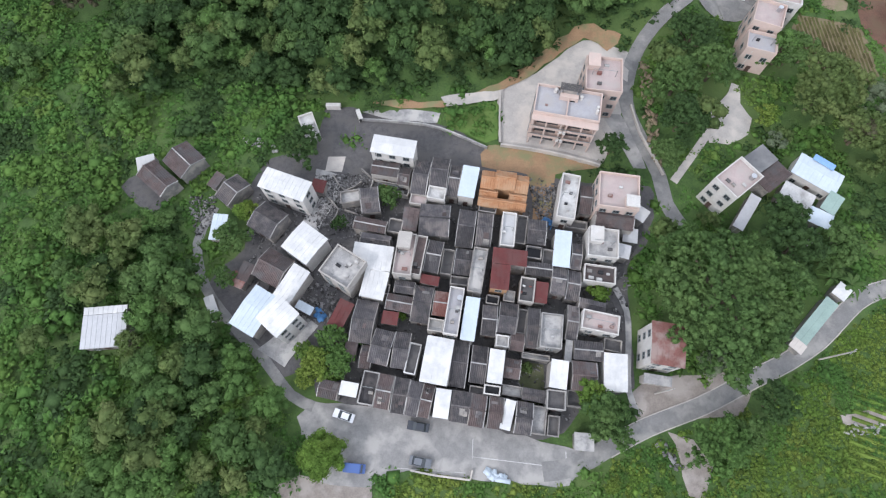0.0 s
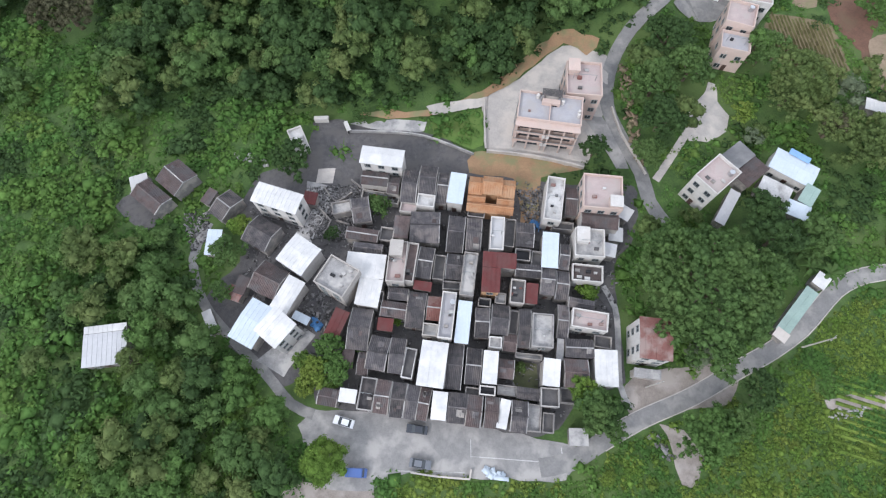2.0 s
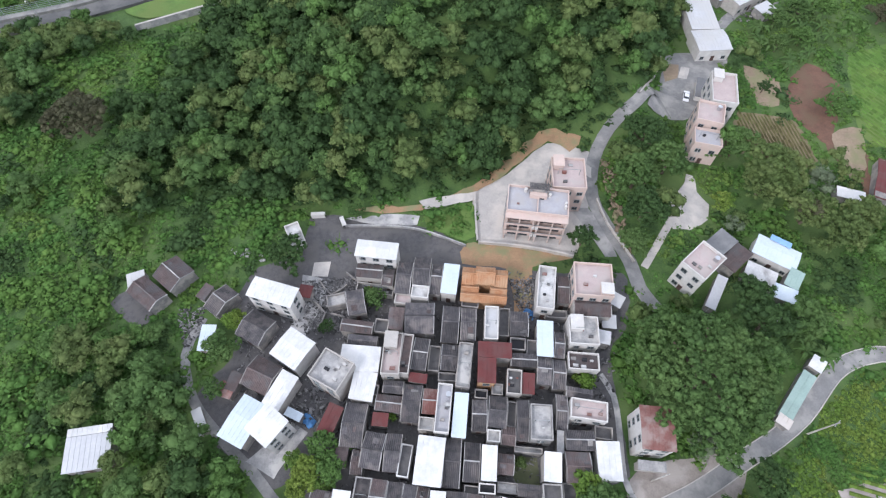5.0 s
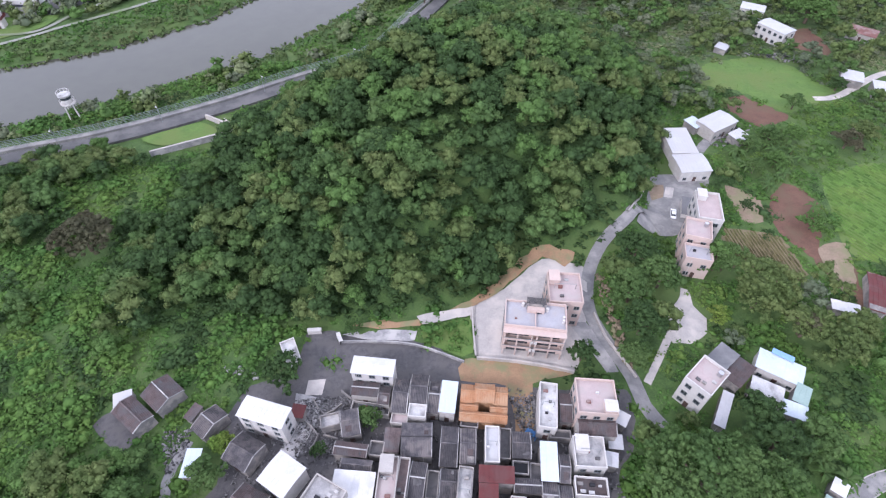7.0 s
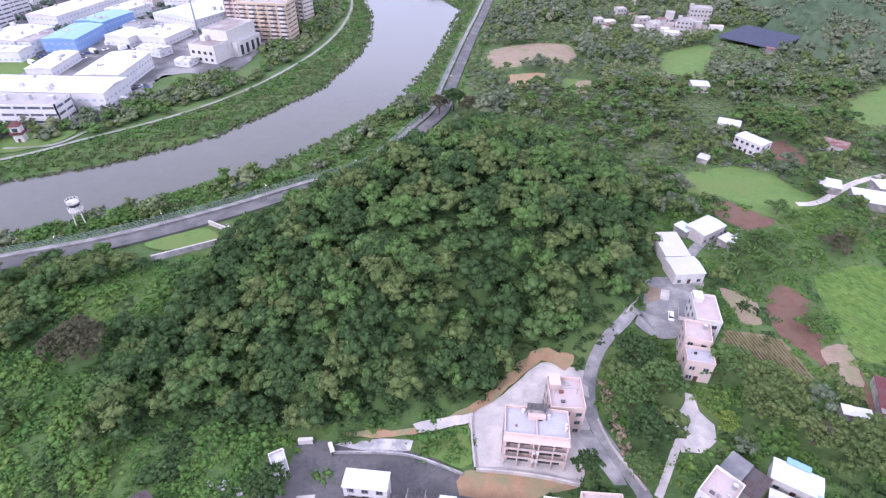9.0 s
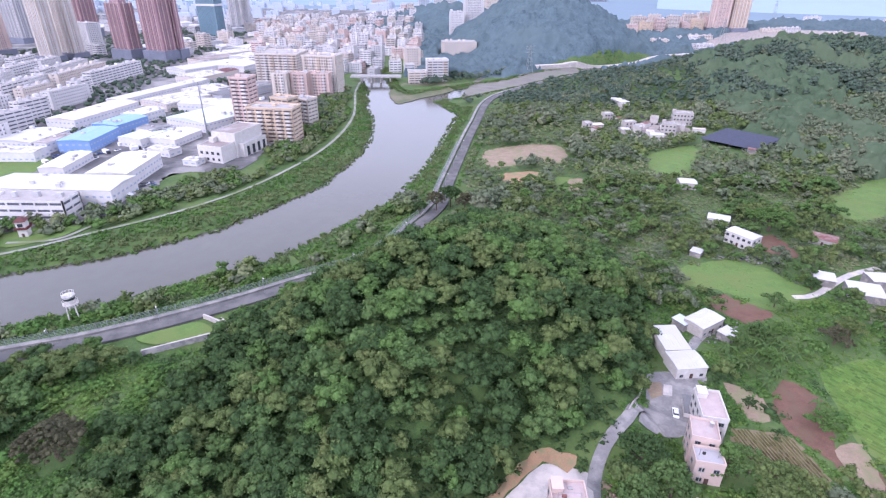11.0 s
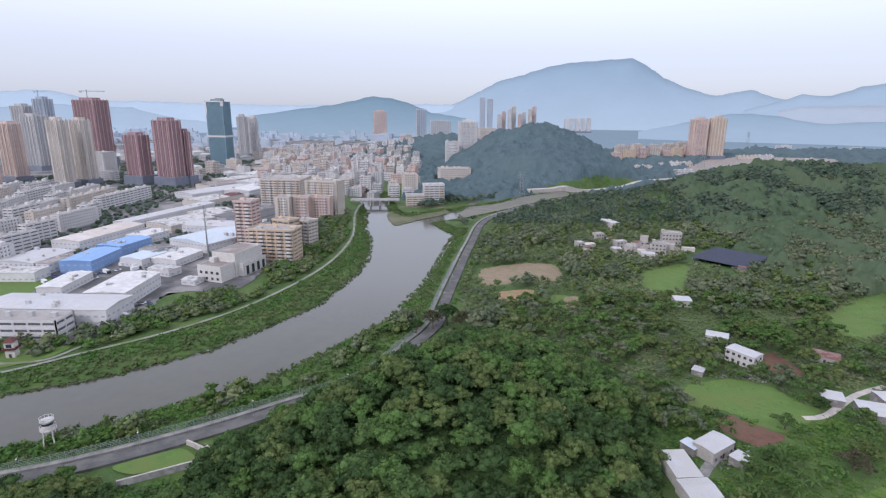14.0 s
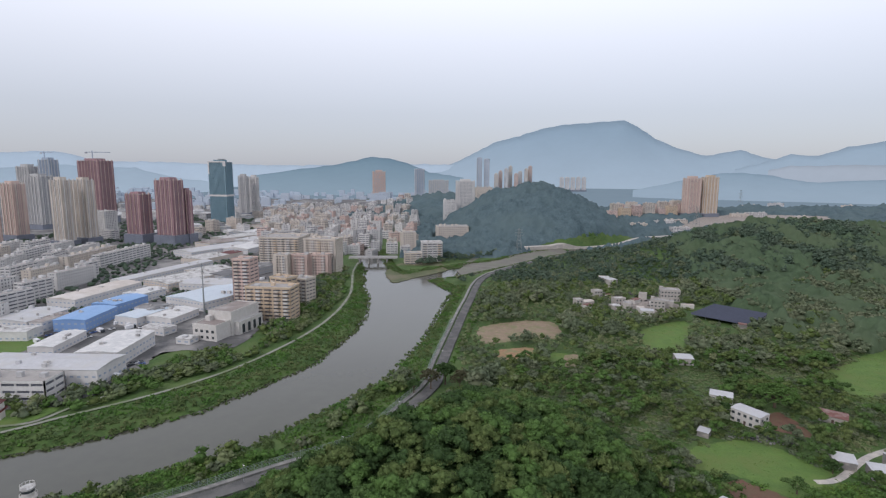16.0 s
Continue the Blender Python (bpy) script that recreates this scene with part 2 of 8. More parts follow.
    reed=leaf_mat("reed_leaves", (0.124, 0.180, 0.062), (0.068, 0.106, 0.040), 0.25, 0.06, (0.138, 0.166, 0.068)),
    # leaf green of the plain, lightened and greyed to carry haze
    far=leaf_mat("hazed_leaves", (0.160, 0.198, 0.116), (0.094, 0.120, 0.073), 0.28, 0.03, (0.170, 0.190, 0.116)),
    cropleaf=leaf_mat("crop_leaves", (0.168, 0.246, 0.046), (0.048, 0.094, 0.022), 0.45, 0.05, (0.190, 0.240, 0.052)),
    # leaves farther out, a blue-grey haze mixed into the green
    midhaze=leaf_mat("hazed_plain_leaves", (0.104, 0.150, 0.104), (0.066, 0.102, 0.072), 0.22, 0.02, (0.110, 0.146, 0.104)),
)


def glossy_water():
    m = mat("river_water", (0.074, 0.074, 0.055), (0.058, 0.058, 0.044), 0.01, 0.15, rough=0.12, bump=0.0, spec=0.42)
    n, l = m.node_tree.nodes, m.node_tree.links
    geo = n.new("ShaderNodeNewGeometry")
    t = n.new("ShaderNodeTexNoise")
    t.inputs["Scale"].default_value = 0.6
    t.inputs["Detail"].default_value = 3
    l.new(geo.outputs["Position"], t.inputs["Vector"])
    bp = n.new("ShaderNodeBump")
    bp.inputs["Strength"].default_value = 0.06
    bp.inputs["Distance"].default_value = 0.3
    l.new(t.outputs[0], bp.inputs["Height"])
    l.new(bp.outputs[0], n["Principled BSDF"].inputs["Normal"])
    return m


M["water"] = glossy_water()

# ---- building blocks ----


def link(name, bm, material, parent=None, label=""):
    me = bpy.data.meshes.new(name)
    bm.to_mesh(me)
    bm.free()
    me.materials.append(material)
    ob = new(name, me)
    if parent:
        ob.parent = parent
    if label:
        ob["label"] = label
    return ob


part = link


def share(name, me, parent, m):
    """One more object on a mesh that is already built."""
    ob = new(name, me)
    ob.parent = parent
    ob.matrix_basis = m
    return ob


def box(bm, x0, x1, y0, y1, z0, z1):
    v = [bm.verts.new(p) for p in ((x0, y0, z0), (x1, y0, z0), (x1, y1, z0), (x0, y1, z0), (x0, y0, z1), (x1, y0, z1), (x1, y1, z1), (x0, y1, z1))]
    for f in ((3, 2, 1, 0), (4, 5, 6, 7), (0, 1, 5, 4), (1, 2, 6, 5), (2, 3, 7, 6), (3, 0, 4, 7)):
        bm.faces.new([v[i] for i in f])
    return v


def prism(bm, pts, z0, z1):
    """Upright prism over a plan given as (x, y) points, counter-clockwise."""
    a = [bm.verts.new((x, y, z0)) for x, y in pts]
    b = [bm.verts.new((x, y, z1)) for x, y in pts]
    n = len(pts)
    bm.faces.new(b)
    bm.faces.new(a[::-1])
    for i in range(n):
        bm.faces.new((a[i], a[(i + 1) % n], b[(i + 1) % n], b[i]))


def thing(name, x, y, z, rot, label, category, group=""):
    ob = new(name)
    ob.matrix_world = pose(x, y, z, 0, 0, rot)
    return tagged(ob, label, category, group)


def sm(a, b, v):
    t = np.clip((v - a) / (b - a), 0, 1)
    return t * t * (3 - 2 * t)


# ---- the lie of the land ----
RIVER = [(-420, 95, 29), (-260, 150, 28), (-185, 190, 25), (-149, 209, 22.5), (-103, 244, 24.5), (-57, 315, 26), (-40, 388, 27), (-33, 450, 30),
         (-32, 530, 41), (-50, 585, 36), (-68, 618, 23), (-80, 655, 14), (-91, 705, 15), (-112, 800, 16), (-190, 950, 16)]
SIDE_ARM = [(-60, 590, 20), (0, 630, 24), (70, 690, 15), (140, 770, 13), (260, 870, 13), (420, 950, 13)]


def along(rows, x, y):
    """Distance to a broken line, less its half width there."""
    best = np.full(np.shape(x), 1e9)
    for (x0, y0, h0), (x1, y1, h1) in zip(rows, rows[1:]):
        dx, dy = x1 - x0, y1 - y0
        t = np.clip(((x - x0) * dx + (y - y0) * dy) / (dx * dx + dy * dy + 1e-9), 0, 1)
        best = np.minimum(best, np.hypot(x - x0 - t * dx, y - y0 - t * dy) - (h0 + t * (h1 - h0)))
    return best


def river_gap(x, y):
    return np.minimum(along(RIVER, x, y), along(SIDE_ARM, x, y))


def mound(x, y, cx, cy, rx, ry, h, turn=0.0, power=1.6):
    c, s = math.cos(turn), math.sin(turn)
    u, v = ((x - cx) * c + (y - cy) * s) / rx, (-(x - cx) * s + (y - cy) * c) / ry
    r = np.clip(1 - (u * u + v * v), 0, 1)
    return h * r ** power


NEAR_LINE = [(-260, 112, 0), (-153, 155, 0), (-122, 169, 0), (-90, 189, 0), (-65, 207, 0), (-36, 226, 0), (-20, 264, 0), (-6, 290, 0)]


def land(x, y):
    x, y = np.asarray(x, float), np.asarray(y, float)
    z = mound(x, y, 3, 171, 86, 95, 30, -0.2, 1.3)
    z = z * sm(8, 56, along(NEAR_LINE, x, y))
    z = z * sm(-2, 30, np.hypot((x - 24) / 1.0, (y - 82) / 1.15) - 20)
    z = z * sm(-1, 9, np.hypot((x - 77) / 1.0, (y - 138) / 1.9) - 14)
    z = z + mound(x, y, 470, 700, 330, 170, 48, 0.15)
    z = z + mound(x, y, 175, 1060, 195, 230, 86, 0, 1.3)
    z = z + mound(x, y, 760, 560, 260, 190, 30, 0.2)
    z = z + mound(x, y, 20, 1500, 260, 230, 45)
    g = river_gap(x, y)
    z = np.where(g < 14, z * sm(2, 14, g) + (-5.5) * (1 - sm(-6, 9, g)), z)
    return z


def height(x, y):
    return float(land(x, y))


def build_ground():
    def steps(lo, hi, mid_lo, mid_hi, fine_lo, fine_hi):
        out = [*np.arange(mid_lo, fine_lo, 7.0), *np.arange(fine_lo, fine_hi, 3.5), *np.arange(fine_hi, mid_hi + 0.1, 7.0)]
        v, s = out[-1], 6.0
        while v < hi:
            s *= 1.06 if s < 30 else 1.3
            v += s
            out.append(v)
        v, s = mid_lo, 6.0
        while v > lo:
            s *= 1.06 if s < 30 else 1.3
            v -= s
            out.insert(0, v)
        return np.array(out)
    xs, ys = steps(-6500, 6500, -330, 330, -105, 105), steps(-1500, 7000, -60, 880, 60, 285)
    gx, gy = np.meshgrid(xs, ys)
    gz = land(gx, gy)
    nx, ny = len(xs), len(ys)
    idx = np.arange(nx * ny).reshape(ny, nx)
    quads = np.stack([idx[:-1, :-1], idx[:-1, 1:], idx[1:, 1:], idx[1:, :-1]], -1).reshape(-1, 4)
    me = mesh_from("ground", np.stack([gx, gy, gz], -1).reshape(-1, 3), quads)
    me.polygons.foreach_set("use_smooth", np.ones(len(quads), bool))
    me.materials.append(M["ground"])
    return tagged(new("ground", me), "grassy green ground rising into a wooded hill", "ground", kind="structure")


def mesh_from(name, co, faces):
    me = bpy.data.meshes.new(name)
    n, k = faces.shape
    me.vertices.add(len(co))
    me.vertices.foreach_set("co", np.ascontiguousarray(co, np.float32).ravel())
    me.loops.add(n * k)
    me.loops.foreach_set("vertex_index", np.ascontiguousarray(faces, np.int32).ravel())
    me.polygons.add(n)
    me.polygons.foreach_set("loop_start", np.arange(0, n * k, k, dtype=np.int32))
    me.update(calc_edges=True)
    return me


build_ground()

bm = bmesh.new()
box(bm, -600, 700, 60, 1200, -3.4, -2.6)
tagged(link("water", bm, M["water"]), "grey-brown river water between green banks", "river", kind="structure")

KEEP_CLEAR = [(-213.5, 243.5, 9.0)]     # discs (x, y, radius) where no wild plant grows


def keep(x, y, w, d, rot):
    """Keep plants off a w by d plan about (x, y)."""
    n = max(1, math.ceil(max(w, d) / max(min(w, d), 0.5)))
    r, a = min(w, d) * 0.62, radians(rot if w >= d else rot + 90)
    for i in range(n):
        t = ((i + 0.5) / n - 0.5) * max(w, d)
        KEEP_CLEAR.append((x + t * math.cos(a), y + t * math.sin(a), r))


LINES = []          # broken lines (rows) where no wild plant grows
FIELDS = []         # plans of open fields
GREEN_FIELDS = []   # those of them that are overgrown


def ribbon(name, pts, width, material, label, category, lift=0.07, kind="structure", thick=0.0, side=0.0, clear=0.5):
    """A road or path along a smooth line through pts, draped on the land."""
    pts = [Vector((*p, 0)) for p in pts]
    fine = []
    for i in range(len(pts) - 1):
        p0, p1, p2, p3 = pts[max(i - 1, 0)], pts[i], pts[i + 1], pts[min(i + 2, len(pts) - 1)]
        n = max(2, int((p2 - p1).length / 3))
        for k in range(n):
            t = k / n
            fine.append(0.5 * ((2 * p1) + (p2 - p0) * t + (2 * p0 - 5 * p1 + 4 * p2 - p3) * t * t + (3 * p1 - p0 - 3 * p2 + p3) * t ** 3))
    fine.append(pts[-1])
    bm = bmesh.new()
    prev = None
    for i, p in enumerate(fine):
        d = (fine[min(i + 1, len(fine) - 1)] - fine[max(i - 1, 0)]).normalized()
        q = Vector((-d.y, d.x, 0))
        row = []
        for s in (-0.5, -0.17, 0.17, 0.5):
            c = p + q * (side + s * width)
            base = max(height(c.x, c.y), height(p.x, p.y)) if thick == 0 else height(p.x, p.y)
            row.append((c.x, c.y, base + lift))
        if thick:
            row = [(*row[0][:2], row[0][2] - thick - lift), *row, (*row[-1][:2], row[-1][2] - thick - lift)]
        row = [bm.verts.new(r) for r in row]
        if prev:
            for a in range(len(row) - 1):
                bm.faces.new((prev[a], row[a], row[a + 1], prev[a + 1])[::-1])
        prev = row
    bmesh.ops.recalc_face_normals(bm, faces=bm.faces)
    ob = tagged(link(name, bm, material), label, category, kind=kind)
    if clear:
        LINES.append([(p.x, p.y, width / 2 + abs(side) + clear) for p in fine[::3]] + [(fine[-1].x, fine[-1].y, width / 2)])
    return fine


def patch(name, pts, material, label, category, lift=0.05, rough=0.6, kind="structure", clear=True, drape=0.0, smooth=True, floor=0.0):
    """A piece of ground with a slightly ragged outline; draped: it follows a slope."""
    rnd = random.Random(len(name) + int(abs(pts[0][0]) * 10))
    bm = bmesh.new()
    out = []
    n = len(pts)
    for i in range(n):
        p0, p, q, q1 = (Vector(pts[(i + k) % n]) for k in (-1, 0, 1, 2))
        steps = max(1, min(60, int((q - p).length / 2.5)))
        for k in range(steps):
            t = k / steps
            c = p.lerp(q, t)
            if smooth:
                s = 0.5 * (2 * p + (q - p0) * t + (2 * p0 - 5 * p + 4 * q - q1) * t * t + (3 * p - p0 - 3 * q + q1) * t ** 3)
                c = c.lerp(s, 0.6)
            out.append((c.x + rnd.uniform(-rough, rough) * 0.7, c.y + rnd.uniform(-rough, rough) * 0.7))
    f = bm.faces.new([bm.verts.new((x, y, 0)) for x, y in out])
    bmesh.ops.triangulate(bm, faces=bm.faces)
    if drape:
        xs, ys = [p[0] for p in out], [p[1] for p in out]
        for ax, lo, hi in ((Vector((1, 0, 0)), min(xs), max(xs)), (Vector((0, 1, 0)), min(ys), max(ys))):
            v = lo + drape
            while v < hi:
                bmesh.ops.bisect_plane(bm, geom=bm.verts[:] + bm.edges[:] + bm.faces[:], plane_co=ax * v, plane_no=ax)
                v += drape
    for v in bm.verts:
        v.co.z = max(height(v.co.x, v.co.y), floor) + lift
    bm.normal_update()
    if sum(fc.normal.z for fc in bm.faces) < 0:
        bmesh.ops.reverse_faces(bm, faces=bm.faces)
    if clear:
        FIELDS.append(pts)
    if name == "green_field":
        GREEN_FIELDS.append(pts)
    return tagged(link(name, bm, material), label, category, kind=kind)

# ---- roads, yards and fields ----
patch("parking_lot", [(-30.3, 5.2), (-27.1, 8.1), (-10.7, 8.5), (12.7, 5.9), (24.2, 4.3), (27.6, 3.5), (25.4, -2.7), (13.2, -3.2), (5.4, -3.7), (-4.8, -2.8), (-11.3, -4.5), (-13.9, -6.6), (-24.5, -6.5)],
      M["lot"], "worn grey concrete parking lot with pale patches", "parking lot", 0.10)
VILLAGE_ROAD = [(19.8, -0.9), (26.0, 0.6), (32.4, 4.6), (41.0, 9.6), (52.2, 14.8), (62.8, 21.0), (70.8, 25.5), (78.0, 30.6), (82.6, 35.2), (87.4, 40.0), (92.3, 43.0), (97.6, 44.6), (103, 44.9), (118, 42), (150, 30)]
ribbon("road", VILLAGE_ROAD, 3.7, M["asphalt"], "narrow grey village road with pale edges", "road", 0.14)
patch("road_yard", [(38.1, 16.7), (47.6, 20.5), (60.7, 22.3), (62.7, 19.0), (59.9, 13.6), (39.0, 10.6)], M["yarddirt"], "grey-brown paved yard beside the road", "yard", 0.08)
ribbon("lane", [(-27.5, 7.2), (-32.5, 9.0), (-39.2, 15.3), (-46.6, 21.3), (-55.6, 30.0), (-60.1, 40.3), (-58.2, 49.5)], 2.2,
       M["asphalt"], "narrow grey concrete lane along the houses", "lane", 0.13)
ribbon("lane", [(50.2, 54.9), (47.0, 60.4), (45.6, 67.8), (41.2, 78.4), (38.3, 88.1), (40.1, 100.5), (45.2, 110.3), (53.1, 117.7), (58.3, 123.2), (67.3, 126.3), (73.5, 137.3), (92.2, 163.0), (101.3, 170.4)], 3.6,
       M["asphalt"], "grey concrete lane winding past the houses", "lane", 0.12)
ribbon("footpath", [(49.0, 66.2), (52.2, 71.0), (57.9, 79.9), (63.5, 88.7), (66.3, 95.9)], 1.9, M["pale"], "pale dirt footpath", "path", 0.18)
patch("turning_yard", [(62.3, 90.2), (65.2, 94.8), (67.8, 94.8), (66.8, 90.0), (69.2, 85.4), (67.9, 80.7), (63.2, 78.1), (58.0, 78.0), (58.2, 86.0)], M["pale"], "pale concrete turning yard", "yard", 0.22)
ribbon("footpath", [(39.1, 11.7), (37.1, 16.6), (37.4, 27.3), (37.1, 33.5), (34.7, 38.4)], 1.3, M["concrete"], "narrow concrete footpath", "path", 0.16)
patch("pink_house_yard", [(6.3, 88.5), (15.5, 94.6), (27.1, 106.1), (39.0, 103.1), (39.0, 93.3), (32.1, 69.6), (20.4, 71.3), (7.2, 73.5)], M["pale"], "pale grey concrete yard round the pink houses", "yard", 0.10, 0.3)
patch("bare_cutting", [(-26.2, 81.9), (-8.4, 82.9), (5.5, 90.1), (16.8, 101.6), (27.1, 110.4), (36.9, 107.6), (33.8, 103.2), (27.1, 106.3), (15.5, 94.9), (6.4, 87.6), (-7.5, 81.2), (-21.0, 80.4)],
      M["soil"], "bare orange soil cutting at the foot of the hill", "soil", 0.4, drape=2.0)
patch("dirt_path", [(-8.5, 84.0), (7.1, 88.2), (7.2, 85.8), (-6.8, 81.7)], M["pale"], "pale dirt path", "path", 0.55, 0.3, drape=2.0)
patch("weedy_plot", [(14.6, 20.3), (19.4, 20.1), (19.1, 12.0), (14.8, 12.2)], M["reedbed"], "weedy floor of a roofless house", "plot", 0.10, 0.2)
patch("orange_slope", [(4.0, 72.4), (31.4, 69.5), (30.7, 67.9), (21.2, 65.5), (20.1, 53.5), (16.2, 53.2), (14.5, 64.8), (3.5, 65.6)], M["soil"], "bare orange earth beside the shrine", "soil", 0.09)
patch("burnt_plot", [(-27.9, 78.4), (-7.8, 77.0), (4.1, 71.3), (4.0, 65.4), (-12.2, 65.4), (-27.2, 64.0)], M["alley"], "dark grey bare plot behind the houses", "plot", 0.08)
patch("village_floor", [(-47.8, 63.6), (-26.5, 68.8), (4.1, 66.9), (23.3, 64.1), (43.4, 64.5), (42.9, 51.4), (37.5, 42.7), (38.1, 16.7), (28.7, 14.7), (24.1, 6.5), (15.0, 5.1), (-27.3, 9.5), (-22.1, 21.8), (-28.5, 16.3), (-36.1, 12.1), (-47.7, 20.6), (-55.3, 31.3), (-49.5, 39.9), (-51.3, 54.1)],
      M["alley"], "dark grey stone and concrete alleys between the houses", "alley", 0.06)
patch("dirt_yard", [(-32.7, -10.5), (-31.3, -6.6), (-24.8, -5.0), (-14.1, -5.0), (-13.5, -8.8), (-14.1, -16.5), (-32.2, -18.1)], M["yarddirt"], "grey-tan bare dirt yard", "yard", 0.08)
patch("farm_yard", [(-81.6, 52.4), (-78.0, 56.4), (-69.2, 50.6), (-73.1, 46.6)], M["alley"], "brown-grey paved farm yard", "yard", 0.08, 0.2)
patch("brown_plot", [(-36.8, 78.4), (-28.7, 79.2), (-29.7, 64.5), (-37.1, 65.4)], M["alley"], "dark brown-grey bare plot", "plot", 0.07)
patch("paved_yard", [(-36.4, 61.6), (-30.4, 60.3), (-29.9, 55.4), (-32.7, 47.8), (-34.4, 41.4), (-38.4, 43.1), (-35.6, 54.1)], M["concrete"], "pale grey paved yard between houses", "yard", 0.13, 0.3)
patch("grey_yard", [(-37.1, 61.5), (-24.0, 61.2), (-23.5, 48.0), (-32.6, 47.1), (-37.2, 51.0)], M["alley"], "dark grey rubble yard", "yard", 0.09)
patch("tilled_field", [(85.6, 120.4), (101.5, 117.1), (103.6, 101.9), (95.2, 97.8), (81.3, 105.6)], M["furrow"], "brown field with rows of dry crop", "field", 0.06)
patch("tan_field", [(92.1, 140.5), (101.7, 135.0), (99.1, 123.1), (92.5, 124.3)], M["tan"], "pale tan bare field", "field", 0.06)
patch("red_field", [(104.3, 133.2), (108.6, 138.6), (112.6, 141.6), (117.5, 140.0), (120.6, 133.5), (120.2, 126.8), (114.5, 118.3), (112.0, 112.6), (119.0, 106.3), (114.5, 89.0), (110.9, 98.1), (105.5, 112.4), (101.6, 120.8)], M["redsoil"], "dark red-brown bare earth", "field", 0.06, 1.5)
patch("green_field", [(123.8, 133.0), (127.5, 146.0), (136.0, 150.0), (152.5, 154.0), (190, 135), (175, 95), (121.9, 108.5)], M["grass"], "bright green crop field", "field", 0.06)
patch("green_field", [(107.2, 219.3), (131.3, 228.0), (150.1, 217.7), (156.3, 200.7), (131.9, 184.9), (117.4, 199.8), (102.0, 204.2)], M["grass"], "bright green grass field", "field", 0.06, 1.5)
patch("red_field", [(106.7, 190.7), (118.3, 196.2), (130.5, 182.0), (118.3, 174.6), (111.8, 180.3)], M["redsoil"], "red-brown bare earth", "field", 0.07, 1.2)
patch("green_field", [(230.0, 310.7), (304.5, 354.9), (250.9, 284.6), (223.3, 276.2)], M["grass"], "pale green grass field", "field", 0.06, 2)
patch("tan_field", [(29.6, 403.2), (67.5, 423.3), (89.2, 417.2), (87.2, 378.4), (58.2, 372.4), (29.1, 363.9)], M["tan"], "tan fallow field", "field", 0.06, 1.5)
patch("red_field", [(35.8, 349.3), (61.8, 355.9), (57.7, 336.0), (39.6, 330.2)], M["soil"], "orange bare field", "field", 0.06, 1.2)
patch("green_field", [(69.6, 344.1), (84.3, 342.1), (81.5, 320.6), (70.5, 319.3)], M["grass"], "small green field", "field", 0.06, 1)
patch("red_field", [(81.2, 339.8), (89.8, 341.1), (83.7, 319.6), (76.7, 318.4)], M["tan"], "small bare earth field", "field", 0.07, 1)
patch("green_field", [(152.8, 398.4), (197.8, 423.1), (164.0, 352.0), (139.7, 349.1)], M["grass"], "green meadow", "field", 0.06, 2)
patch("works_ground", [(446.6, 1055.1), (666.5, 1399.2), (844.4, 1514.6), (1036.1, 1455.3), (831.8, 1073.4), (701.9, 919.3), (648.1, 953.9), (593.7, 1034.4), (456.0, 945.7)], M["yarddirt"], "pale bare works ground", "yard", 0.8, 3, drape=40)
ribbon("embankment_road", [(122.2, 813.0), (187.4, 839.3), (256.7, 867.2), (343.4, 933.3), (429.5, 975.9)], 10, M["pale"], "pale distant embankment road", "road", 5.0, thick=5.5, clear=10)
ribbon("lane", [(146.2, 195.1), (156.7, 197.1), (180.6, 213.3), (200.4, 221.5)], 3, M["pale"], "pale concrete farm lane", "lane", 0.1)
ribbon("lane", [(267.4, 442.3), (271.8, 417.4), (281.4, 397.5), (282.6, 373.0)], 5, M["concrete"], "pale dirt track", "lane", 0.1)

patch("farm_yard", [(56.5, 117.5), (63.5, 131), (68.5, 144), (75, 146), (88, 143.4), (80.1, 130.5), (71.6, 117.7), (62, 115.5)], M["asphalt"], "grey concrete farm yard with parked vehicles", "yard", 0.2, 0.3)
patch("dirt_bed", [(66.9, 140.5), (71.6, 140.2), (69.9, 133.9), (66.0, 132.4)], M["tan"], "yellow-brown dirt bed in the farm yard", "soil", 0.26, 0.3, clear=False)
patch("pale_slab", [(72.2, 139.3), (74.8, 138.7), (72.9, 133.7), (70.3, 134.3)], M["pale"], "pale concrete slab in the farm yard", "slab", 0.26, 0.1, clear=False, smooth=False)
ribbon("guard_wall", [(66.3, 143.3), (64.9, 138.5), (63.0, 134.4), (58.5, 126.4), (53.9, 119.9)], 0.35, M["pale"], "pale low wall between lane and hill", "wall", 0.9, thick=0.9, clear=0)
patch("tan_field", [(111.1, 112.7), (120.6, 114.7), (115.6, 98.2), (109.8, 96.2)], M["tan"], "brown tilled strip", "field", 0.13)
patch("forecourt", [(-41.4, 17.7), (-35.0, 14.4), (-34.1, 16.4), (-29.4, 23.8), (-33.2, 26.1)], M["concrete"], "pale grey tiled forecourt", "yard", 0.14, 0.15, smooth=False)
patch("bare_slope", [(45.0, 8.7), (49.7, 8.0), (53.2, 2.9), (50.8, -3.1), (48.0, -2.1), (47.4, 3.2)], M["yarddirt"], "bare brown dirt track below the road", "soil", 0.09, 0.8)
patch("bare_plot", [(80.7, 16.0), (94.6, 17.8), (93.9, 14.8), (80.8, 13.5)], M["yarddirt"], "bare brown plot behind a stone row", "plot", 0.09, 0.8)
